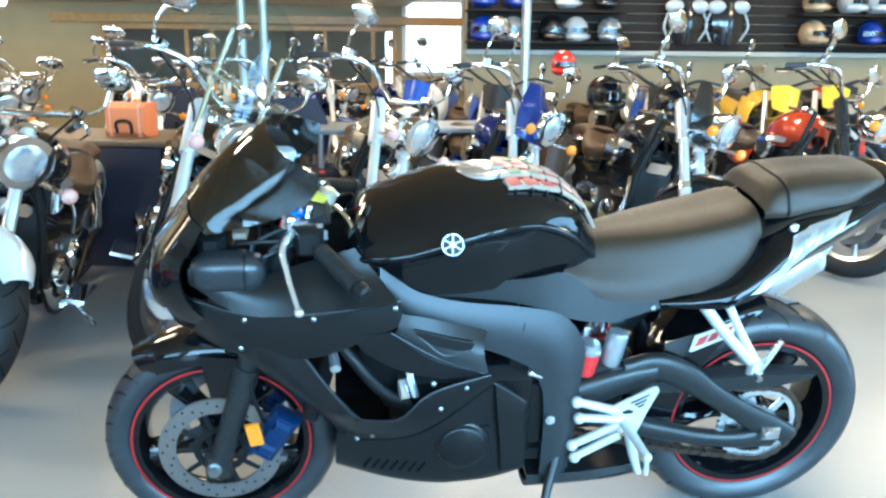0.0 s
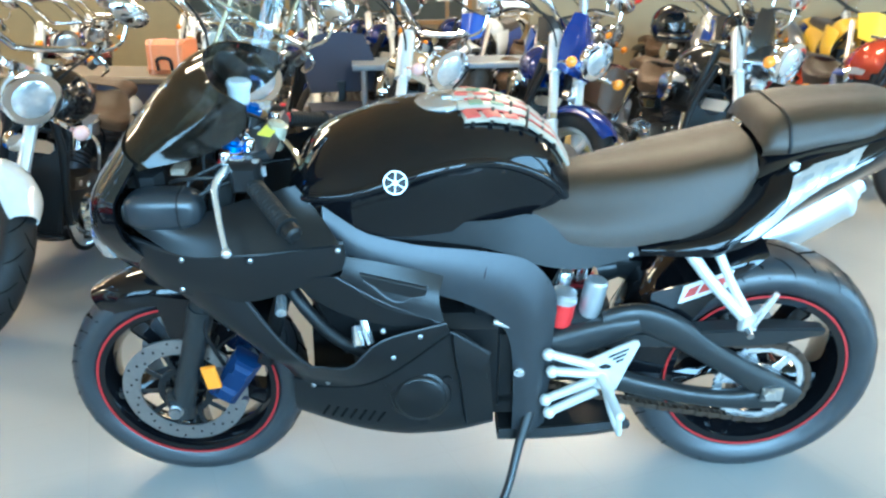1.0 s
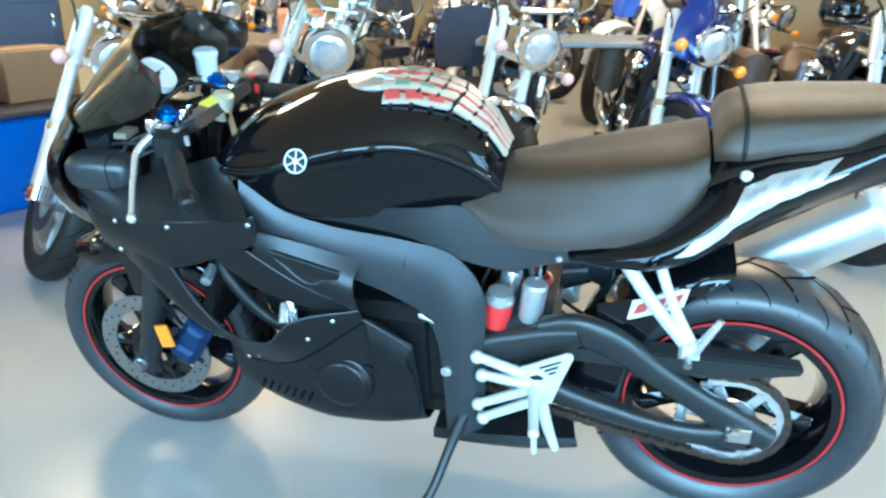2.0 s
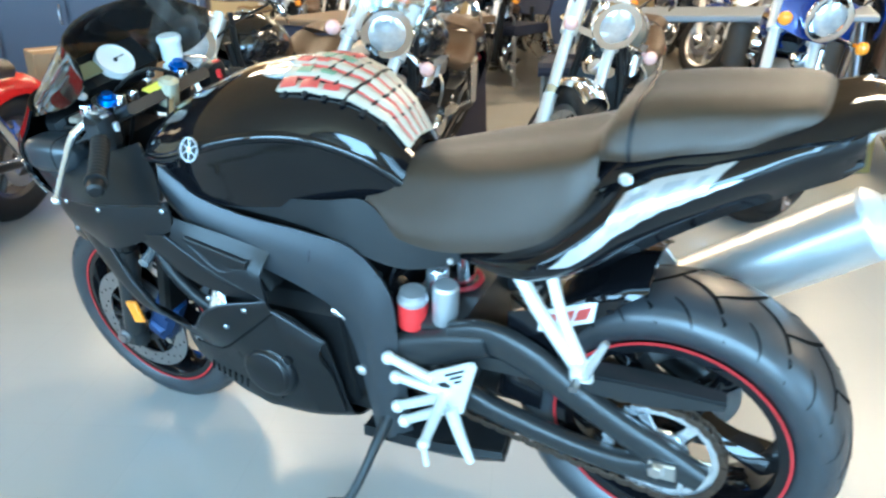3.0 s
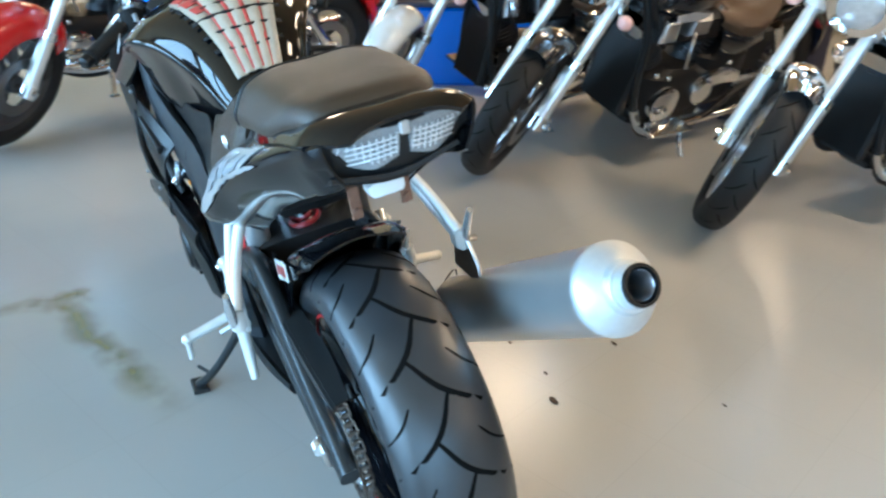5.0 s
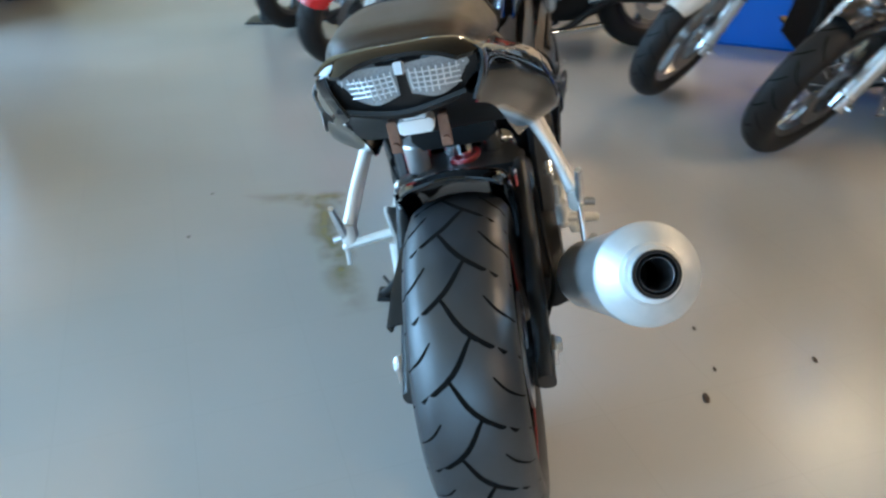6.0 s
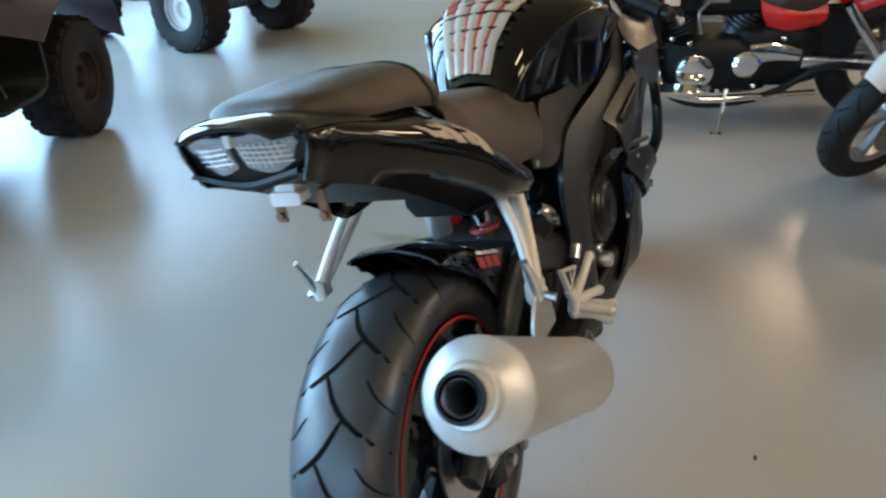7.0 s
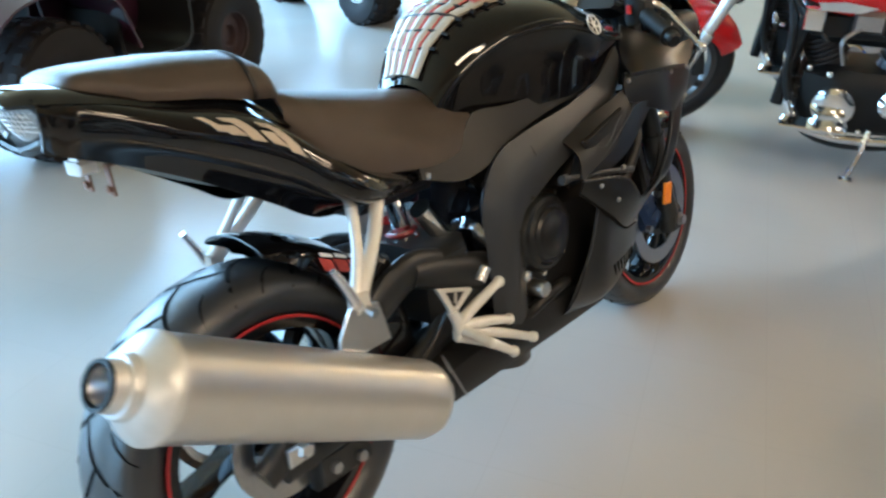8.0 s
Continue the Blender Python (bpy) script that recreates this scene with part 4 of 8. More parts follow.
for sgn in (-1, 1):
    if sgn < 0:
        part("seat_bolt", lathe([(0.001, 0.006), (0.008, 0.006), (0.011, 0.003), (0.011, 0)], (0.637, sgn * 0.152, 0.884), (0, sgn, 0), 14), POLISH, tail, "silver seat bolt")
    blade = grid([[tail_at(0.53 + 0.27 * k / 17, 0.50 - 0.10 * k / 17 + (j - 0.5) * (0.13 * (1 - k / 17) ** 0.7 + 0.02) * min(1, k / 3 + 0.1), sgn) for k in range(18)] for j in range(2)], thick=0.0012)
    if sgn < 0:
        part("tail_stripe", blade, SILVER, tail, "long tapering silver stripe")
    # left side only: window glare over the letters, painted as a silver patch
    if sgn < 0:
        part("marking_ground", grid([[tail_at(0.598 + 0.150 * k / 11 + 0.040 * (1 - j / 5), 0.20 - 0.05 * k / 11 + (0.36 - 0.08 * k / 11) * j / 5, sgn, 0.0028) for k in range(12)] for j in range(6)], thick=0.0012), SILVER, tail, "slanted silver patch painted as window glare on the marking")
    pieces = Shape()
    for x0, x1, top, low, slant in ((0.598, 0.624, 0.22, 0.47, 0.034), (0.632, 0.662, 0.20, 0.27, 0.010), (0.630, 0.656, 0.33, 0.45, 0.018), (0.668, 0.694, 0.18, 0.44, 0.034), (0.700, 0.728, 0.18, 0.24, 0.010), (0.700, 0.730, 0.30, 0.42, 0.018), (0.736, 0.752, 0.16, 0.38, 0.026)):
        pieces.join(grid([[tail_at(0.68 + 0.78 * (x0 + (x1 - x0) * k / 4 + slant * (1 - j / 3) - 0.68), 0.36 + 0.80 * (top + (low - top) * j / 3 - 0.335), sgn, 0.006) for k in range(5)] for j in range(4)], thick=0.0012))
    part("tail_marking", pieces, MARK if sgn > 0 else SILVERDIM, tail, "angular pale marking")

# tail lights: two clear lenses in a black surround
part("tail_light_surround", tail_end(patch([[(0.945, -0.098, 0.958), (0.982, 0, 0.966), (0.945, 0.098, 0.958)], [(0.932, -0.097, 0.93), (0.955, 0, 0.925), (0.932, 0.097, 0.93)],
                                   [(0.925, -0.074, 0.895), (0.93, 0, 0.883), (0.925, 0.074, 0.895)]], 14, 6, 0.006)), MATTE, tail)
for sgn in (-1, 1):
    rows = [[(0.988, -0.007, 0.960), (0.980, -0.048, 0.961), (0.957, -0.088, 0.950)],
            [(0.976, -0.007, 0.937), (0.968, -0.048, 0.936), (0.944, -0.090, 0.936)],
            [(0.963, -0.008, 0.917), (0.955, -0.042, 0.907), (0.938, -0.078, 0.919)]]
    glassy = patch(rows, 14, 11, 0.008).moved(Matrix.Translation((-0.002, 0, 0.0)))
    lens = part("tail_light", tail_end(glassy if sgn < 0 else glassy.mirrored()), LENS, tail, "clear ribbed tail light lens")
    ribs = Shape()
    for k in range(9):
        y, u = 0.012 + 0.0088 * k, 0.7 * k
        low = 0.917 - 0.007 * math.sin(math.pi * min(1, u / 5)) + 0.004 * (k > 6)
        ribs.join(tube([(0.9895 - 0.0010 * u - 0.00095 * u * u, sgn * y, 0.953 - 0.0012 * u), (0.9635 - 0.0006 * u - 0.00085 * u * u, sgn * y * 0.95, low + 0.005)], 0.0013, 6))
    for k in range(4):
        f = 0.16 + 0.22 * k
        ribs.join(tube([(0.9895 - 0.026 * f - (0.0010 - 0.0004 * f) * u - (0.00095 - 0.0001 * f) * u * u + 0.0004, sgn * (0.012 + 0.0125 * u * (1 - 0.05 * f)), 0.953 - 0.0012 * u - 0.034 * f) for u in (0, 1.3, 2.6, 3.9, 5.2)], 0.0010, 6))
    part("lens_rib", tail_end(ribs), LENSRIB, lens, "bright upright ribs")
part("tail_light_centre", block((0.012, 0.014, 0.016), (0.961, 0.010, 0.956), 0.003), SILVER, tail)
part("plate_lamp", block((0.030, 0.050, 0.020), (0.866, 0.002, 0.848), 0.005).join(prism([(0.852, 0.854), (0.878, 0.854), (0.872, 0.880), (0.858, 0.876)], -0.014, 0.018, 0.002)), WHITE, tail, "small white number plate lamp")
for sgn in (-1, 1):
    part("plate_bracket", block((0.004, 0.016, 0.046), (0.846, sgn * 0.037, 0.824), 0.001).join(tube([(0.846, sgn * 0.037, 0.812), (0.854, sgn * 0.037, 0.812)], 0.006, 8)).join(block((0.03, 0.012, 0.004), (0.832, sgn * 0.037, 0.847), 0.001)), COPPER, tail, "bare rusty plate bracket")

# main frame and side covers
both_slim("frame_beam", patch([
    [(-0.318, -0.174, 0.832), (-0.248, -0.183, 0.766), (-0.148, -0.183, 0.727), (0.02, -0.174, 0.696), (0.115, -0.166, 0.668), (0.160, -0.164, 0.61), (0.163, -0.164, 0.486), (0.160, -0.164, 0.35), (0.154, -0.160, 0.21)],
    [(-0.308, -0.190, 0.79), (-0.24, -0.198, 0.73), (-0.13, -0.2, 0.685), (0.005, -0.197, 0.645), (0.085, -0.195, 0.605), (0.122, -0.195, 0.545), (0.126, -0.195, 0.455), (0.128, -0.195, 0.34), (0.124, -0.190, 0.21)],
    [(-0.298, -0.185, 0.748), (-0.235, -0.196, 0.69), (-0.12, -0.2, 0.635), (-0.012, -0.196, 0.588), (0.052, -0.19, 0.545), (0.082, -0.19, 0.48), (0.090, -0.19, 0.42), (0.094, -0.19, 0.33), (0.095, -0.185, 0.21)],
], 40, 9, 0.02), FRAME, bike, "dark grey aluminium frame beam")
for sgn in (-1, 1):
    for x, y, z, r in ((0.051, 0.195, 0.650, 0.012), (0.066, 0.195, 0.598, 0.012), (0.15, 0.175, 0.622, 0.010)):
        part("frame_plug", slim(lathe([(0.001, 0.003), (r * 0.6, 0.003), (r * 0.7, 0.006), (r, 0.006), (r + 0.001, -0.012)], (x, sgn * (y + 0.0035), z), (0, sgn, 0), 16)), MATTE, bike)
    part("pivot_bolt", lathe([(0.001, 0.010), (0.006, 0.010), (0.008, 0.007), (0.012, 0.007), (0.012, 0)], (0.10, sgn * 0.186, 0.412), (0, sgn, 0), 12), POLISH, bike, "silver pivot bolt")
both_slim("frame_seam", tube([(0.024, -0.192, 0.694), (0.020, -0.2105, 0.658), (0.010, -0.2155, 0.622)], 0.0026, 6), GROOVE, bike)
both_slim("side_cover", patch([
    [(-0.22, -0.172, 0.762), (-0.08, -0.165, 0.765), (0.05, -0.15, 0.762), (0.124, -0.13, 0.765), (0.22, -0.155, 0.705), (0.335, -0.165, 0.728)],
    [(-0.21, -0.176, 0.742), (-0.1, -0.172, 0.728), (0.03, -0.168, 0.70), (0.125, -0.172, 0.665), (0.22, -0.178, 0.655), (0.345, -0.182, 0.69)],
], 24, 6, 0.006), MATTE, bike, "matte black side cover")
both_slim("cover_bolt", lathe([(0.001, 0.004), (0.006, 0.004), (0.007, 0)], (0.326, -0.186, 0.694), (0, -1, 0), 10), POLISH, bike)

# fairing
BOLTS = ((-0.592, 0.229, 0.726), (-0.447, 0.261, 0.741), (-0.276, 0.251, 0.752), (-0.193, 0.288, 0.576), (-0.117, 0.284, 0.553), (-0.174, 0.284, 0.505), (-0.325, 0.259, 0.402), (-0.36, 0.25, 0.385), (-0.604, 0.219, 0.652))
both_slim("side_fairing", patch([
    [(-0.755, -0.115, 0.762), (-0.70, -0.175, 0.752), (-0.593, -0.222, 0.738), (-0.447, -0.256, 0.752), (-0.265, -0.243, 0.766)],
    [(-0.745, -0.12, 0.70), (-0.67, -0.19, 0.69), (-0.56, -0.236, 0.69), (-0.44, -0.258, 0.70), (-0.262, -0.245, 0.735)],
    [(-0.70, -0.15, 0.655), (-0.64, -0.195, 0.642), (-0.55, -0.225, 0.635), (-0.468, -0.25, 0.642), (-0.27, -0.246, 0.706)],
], 26, 9, 0.005).join(patch([
    [(-0.655, -0.185, 0.655), (-0.56, -0.215, 0.585), (-0.449, -0.23, 0.486), (-0.405, -0.228, 0.39)],
    [(-0.56, -0.235, 0.655), (-0.49, -0.255, 0.57), (-0.41, -0.26, 0.48), (-0.375, -0.245, 0.386)],
    [(-0.468, -0.25, 0.648), (-0.42, -0.262, 0.57), (-0.352, -0.264, 0.474), (-0.335, -0.252, 0.382)],
], 18, 7, 0.005)).join(patch([
    [(-0.365, -0.262, 0.472), (-0.274, -0.275, 0.476), (-0.21, -0.284, 0.54), (-0.062, -0.275, 0.576)],
    [(-0.36, -0.256, 0.42), (-0.26, -0.268, 0.44), (-0.18, -0.28, 0.505), (-0.058, -0.275, 0.565)],
    [(-0.365, -0.246, 0.38), (-0.247, -0.258, 0.408), (-0.15, -0.268, 0.476), (-0.055, -0.268, 0.55)],
], 18, 6, 0.005)), SATIN, bike, "satin charcoal side fairing with open vent")
# highlights on the panel edges, drawn as thin tubes of paler metal
both_slim("fairing_edge", tube([(-0.468, -0.2525, 0.642), (-0.42, -0.2655, 0.57), (-0.352, -0.2665, 0.474)], 0.003, 6), FRAME, bike)
both_slim("fairing_edge", tube([(-0.352, -0.267, 0.475), (-0.274, -0.280, 0.479), (-0.21, -0.289, 0.543), (-0.062, -0.280, 0.579)], 0.0026, 6), FRAME, bike)
both_slim("fairing_seam", tube([(-0.365, -0.251, 0.381), (-0.247, -0.263, 0.409), (-0.15, -0.273, 0.477), (-0.055, -0.273, 0.551)], 0.003, 6), GROOVE, bike)
both_slim("fairing_lip", tube([(-0.70, -0.18, 0.752), (-0.593, -0.226, 0.738), (-0.447, -0.259, 0.752), (-0.265, -0.246, 0.766)], 0.006, 8), SATIN, bike)
part("fairing_edge", slim(tube([(-0.055, -0.2795, 0.557), (-0.012, -0.267, 0.520), (0.03, -0.2515, 0.479)], 0.0026, 6)), FRAME, bike)
part("vent_bar", slim(tube([(-0.262, -0.262, 0.552), (-0.14, -0.262, 0.575), (-0.02, -0.255, 0.592)], 0.007, 8)).join(slim(tube([(-0.032, -0.256, 0.590), (-0.012, -0.258, 0.593)], 0.011, 10))).mirrored(), FRAME, bike, "slim bar under the vent")
both_slim("vent_blade", patch([[(-0.375, -0.252, 0.69), (-0.28, -0.252, 0.694), (-0.19, -0.257, 0.634), (-0.068, -0.264, 0.574)],
                          [(-0.355, -0.246, 0.668), (-0.285, -0.248, 0.645), (-0.215, -0.254, 0.605), (-0.10, -0.262, 0.572)],
                          [(-0.34, -0.24, 0.645), (-0.29, -0.244, 0.610), (-0.24, -0.25, 0.588), (-0.17, -0.258, 0.570)]], 16, 8, 0.006), SATIN, bike, "satin charcoal vent blade")
# the blade's bright edge line is a paler tube too
both_slim("blade_edge", tube([(-0.285, -0.2595, 0.697), (-0.195, -0.2645, 0.634), (-0.075, -0.2705, 0.577)], 0.002, 6), FRAME, bike)
both_slim("vent_panel", patch([
    [(-0.27, -0.24, 0.735), (-0.17, -0.228, 0.70), (-0.068, -0.215, 0.66)],
    [(-0.272, -0.25, 0.70), (-0.18, -0.255, 0.66), (-0.078, -0.252, 0.625)],
    [(-0.28, -0.252, 0.69), (-0.20, -0.262, 0.625), (-0.066, -0.268, 0.575)],
], 14, 9, 0.005), SATIN, bike, "satin charcoal vent panel")
both_slim("vent_slot", prism([(-0.235, 0.70), (-0.10, 0.655), (-0.105, 0.638), (-0.16, 0.632), (-0.225, 0.68)], -0.262, -0.248, 0.003), MATTE, bike)
both_slim("vent_lip", tube([(-0.10, -0.252, 0.656), (-0.158, -0.263, 0.629), (-0.228, -0.258, 0.684)], 0.0035, 6), FRAME, bike)
BELLY = [
    [(-0.405, -0.235, 0.392), (-0.33, -0.248, 0.39), (-0.247, -0.252, 0.41), (-0.15, -0.262, 0.476), (-0.055, -0.264, 0.553), (0.03, -0.235, 0.475)],
    [(-0.41, -0.225, 0.34), (-0.32, -0.242, 0.335), (-0.24, -0.246, 0.345), (-0.15, -0.252, 0.37), (-0.05, -0.25, 0.41), (0.038, -0.225, 0.37)],
    [(-0.41, -0.2, 0.285), (-0.3, -0.222, 0.272), (-0.22, -0.23, 0.266), (-0.14, -0.232, 0.262), (-0.04, -0.23, 0.262), (0.045, -0.21, 0.268)],
    [(-0.40, -0.09, 0.25), (-0.3, -0.1, 0.225), (-0.22, -0.1, 0.215), (-0.14, -0.1, 0.21), (-0.04, -0.1, 0.21), (0.045, -0.1, 0.225)],
]
part("lower_fairing", slim(patch(BELLY, 26, 14, 0.005)), MATTE, bike, "matte black belly fairing")
RIGHTBELLY = [r[:3] + [e] for r, e in zip(BELLY, ((-0.125, -0.262, 0.505), (-0.10, -0.250, 0.40), (-0.03, -0.232, 0.285), (-0.02, -0.10, 0.215)))]
part("lower_fairing", slim(patch(RIGHTBELLY, 22, 14, 0.005)).mirrored(), SATIN, bike, "satin belly fairing cut short before the clutch")
# lit rear edge of the short belly fairing, drawn in paler metal
part("fairing_edge", slim(tube([(-0.125, -0.266, 0.505), (-0.10, -0.254, 0.40), (-0.03, -0.236, 0.285)], 0.004, 6)).mirrored(), FRAME, bike)
clutch = part("clutch_cover", lathe([(0.001, 0.030), (0.030, 0.030), (0.036, 0.026), (0.052, 0.026), (0.058, 0.020), (0.064, 0.020), (0.070, 0.012), (0.080, 0.010), (0.086, 0.002), (0.088, -0.05)], (0.010, 0.178, 0.478), (0, 1, 0.03), 40), SATIN, bike, "round ribbed black clutch cover")
for k in range(7):
    a = radians(20 + 360 / 7 * k)
    part("cover_screw", lathe([(0.001, 0.010), (0.005, 0.010), (0.006, 0.006), (0.006, -0.02)], (0.010 + 0.092 * math.cos(a), 0.170, 0.478 + 0.092 * math.sin(a)), (0, 1, 0), 8), POLISH if k in (4, 5) else ARM, clutch)
part("water_pipe", tube([(-0.06, 0.175, 0.335), (0.0, 0.19, 0.345), (0.06, 0.185, 0.33), (0.10, 0.16, 0.30)], 0.014, 10, 16), MATTE, bike)
part("oil_filler", lathe([(0.001, 0.022), (0.016, 0.022), (0.019, 0.016), (0.019, -0.02)], (0.055, 0.182, 0.365), (0, 1, 0), 16), ALU, bike, "dull alloy oil plug")
part("belly_tray", patch([[(-0.40, -0.1, 0.25), (-0.14, -0.1, 0.21), (0.045, -0.1, 0.225)], [(-0.40, 0.1, 0.25), (-0.14, 0.1, 0.21), (0.045, 0.1, 0.225)]], 10, 4, 0.005), MATTE, bike)
part("fairing_panel", slim(patch([[(-0.055, -0.266, 0.556), (0.03, -0.238, 0.478)], [(-0.05, -0.27, 0.52), (0.02, -0.25, 0.46)], [(-0.035, -0.26, 0.42), (0.03, -0.24, 0.40)], [(-0.02, -0.245, 0.29), (0.04, -0.23, 0.29)]], 6, 12, 0.012)), SATIN, bike)
part("generator_cover", lathe([(0.001, 0.028), (0.048, 0.028), (0.054, 0.025), (0.057, 0.019), (0.063, 0.017), (0.067, 0.012), (0.069, -0.03)], (-0.120, -0.214, 0.380), (0, -1, 0.05), 40), SATIN, bike, "round matte black engine cover")
for k in range(3):
    a = radians(35 + 120 * k)
    part("cover_ear", tube([(-0.120 + 0.071 * math.cos(a), -0.205, 0.380 + 0.071 * math.sin(a)), (-0.120 + 0.071 * math.cos(a), -0.228, 0.380 + 0.071 * math.sin(a))], 0.011, 10), SATIN, bike)
for k in range(7):
    both_slim("belly_slot", tube([(-0.345 + 0.021 * k, -0.2375 - 0.0012 * k, 0.296), (-0.328 + 0.021 * k, -0.2445 - 0.0012 * k, 0.328)], 0.0032, 6), GROOVE, bike)
part("pan_guard", patch([[(0.06, -0.165, 0.232), (0.20, -0.162, 0.232), (0.30, -0.150, 0.232), (0.372, -0.135, 0.226)], [(0.06, -0.172, 0.218), (0.20, -0.168, 0.216), (0.30, -0.156, 0.214), (0.376, -0.138, 0.214)],
                          [(0.06, -0.150, 0.196), (0.20, -0.146, 0.196), (0.30, -0.136, 0.198), (0.370, -0.122, 0.204)], [(0.06, -0.02, 0.196), (0.20, -0.03, 0.196), (0.30, -0.05, 0.200), (0.360, -0.07, 0.206)]], 16, 10, 0.01)
     .join(patch([[(0.06, -0.165, 0.232), (0.20, -0.162, 0.232), (0.30, -0.150, 0.232), (0.372, -0.135, 0.226)], [(0.06, -0.02, 0.240), (0.20, -0.03, 0.240), (0.30, -0.05, 0.238), (0.360, -0.07, 0.230)]], 12, 4, 0.008)), MATTE, bike, "thin black belly pan tail")
for x, y, z in BOLTS:
    both_slim("fairing_bolt", lathe([(0.001, 0.005), (0.0038, 0.0042), (0.0055, 0.0025), (0.0055, -0.004)], (x, -y - 0.001, z), (0, -1, 0), 12), STEEL, bike, "small silver fairing bolt")

DUCT = mat("grey_duct_plastic", (0.02, 0.023, 0.027), 0.3, 0, 0.1, 40, spec=0.6)
# nose cowl, cockpit trim, screen and headlights
def horseshoe(x, z, w, back, dz=0.0):
    return [(x + back, -w, z + dz), (x + back * 0.45, -w * 0.86, z + dz * 0.5), (x + back * 0.12, -w * 0.48, z + dz * 0.12), (x, 0, z),
            (x + back * 0.12, w * 0.48, z + dz * 0.12), (x + back * 0.45, w * 0.86, z + dz * 0.5), (x + back, w, z + dz)]


part("nose_cowl", patch([horseshoe(-0.73, 0.62, 0.13, 0.10, 0.03), horseshoe(-0.80, 0.69, 0.17, 0.13, 0.015), horseshoe(-0.815, 0.755, 0.19, 0.11, 0.005),
                         horseshoe(-0.795, 0.83, 0.185, 0.08, 0.0), horseshoe(-0.755, 0.885, 0.172, 0.065, -0.012), horseshoe(-0.71, 0.942, 0.166, 0.046, -0.03)], 27, 18, 0.006), GLOSS, bike, "gloss black nose cowl")
screen = part("windscreen", patch([horseshoe(-0.715, 0.938, 0.166, 0.055, -0.04), horseshoe(-0.675, 0.985, 0.173, 0.10, -0.065), horseshoe(-0.625, 1.035, 0.180, 0.135, -0.085), horseshoe(-0.575, 1.074, 0.185, 0.14, -0.078), horseshoe(-0.54, 1.09, 0.187, 0.11, -0.055)], 27, 16, 0.004),
              SMOKE, bike, "dark smoked windscreen")
for sgn in (-1, 1):
    part("headlight", patch([[(-0.812, sgn * 0.03, 0.76), (-0.79, sgn * 0.1, 0.765), (-0.735, sgn * 0.165, 0.785)], [(-0.822, sgn * 0.03, 0.72), (-0.80, sgn * 0.1, 0.715), (-0.745, sgn * 0.165, 0.74)],
                             [(-0.80, sgn * 0.03, 0.685), (-0.785, sgn * 0.1, 0.68), (-0.74, sgn * 0.15, 0.70)]], 12, 8, 0.006).moved(Matrix.Translation((-0.008, 0, 0))), LAMPGLASS, bike, "swept clear headlight")
both("cockpit_trim", patch([
    [(-0.70, -0.19, 0.80), (-0.60, -0.224, 0.745), (-0.447, -0.254, 0.757), (-0.272, -0.242, 0.77)],
    [(-0.70, -0.19, 0.83), (-0.60, -0.205, 0.79), (-0.45, -0.215, 0.80), (-0.30, -0.205, 0.80)],
    [(-0.68, -0.18, 0.85), (-0.60, -0.18, 0.81), (-0.46, -0.17, 0.835), (-0.36, -0.17, 0.865)],
], 18, 8, 0.005), SATIN, bike, "charcoal inner fairing trim")
def pillow(cx, cy, cz, a, b, c, p=3.2, n=22):
    """A box with generously rounded faces."""
    rows = []
    for lat in np.linspace(-86, 86, 13):
        row = []
        for lon in np.linspace(0, 360, n, endpoint=False):
            u, v = radians(lat), radians(lon)
            d = np.array([math.cos(u) * math.cos(v), math.cos(u) * math.sin(v), math.sin(u)])
            r = (np.abs(d) ** p).sum() ** (-1 / p)
            row.append((cx + a * r * d[0], cy + b * r * d[1], cz + c * r * d[2]))
        rows.append(row)
    return grid(rows, True, caps=True)


both("air_duct", pillow(-0.62, -0.174, 0.822, 0.078, 0.042, 0.040), DUCT, bike, "rounded grey air duct")
both("duct_seam", pillow(-0.585, -0.174, 0.822, 0.004, 0.0425, 0.0405), MATTE, bike)
part("inner_nose", block((0.06, 0.28, 0.12), (-0.66, 0, 0.82), 0.02).join(block((0.1, 0.2, 0.1), (-0.6, 0, 0.76), 0.02)), MATTE, bike)

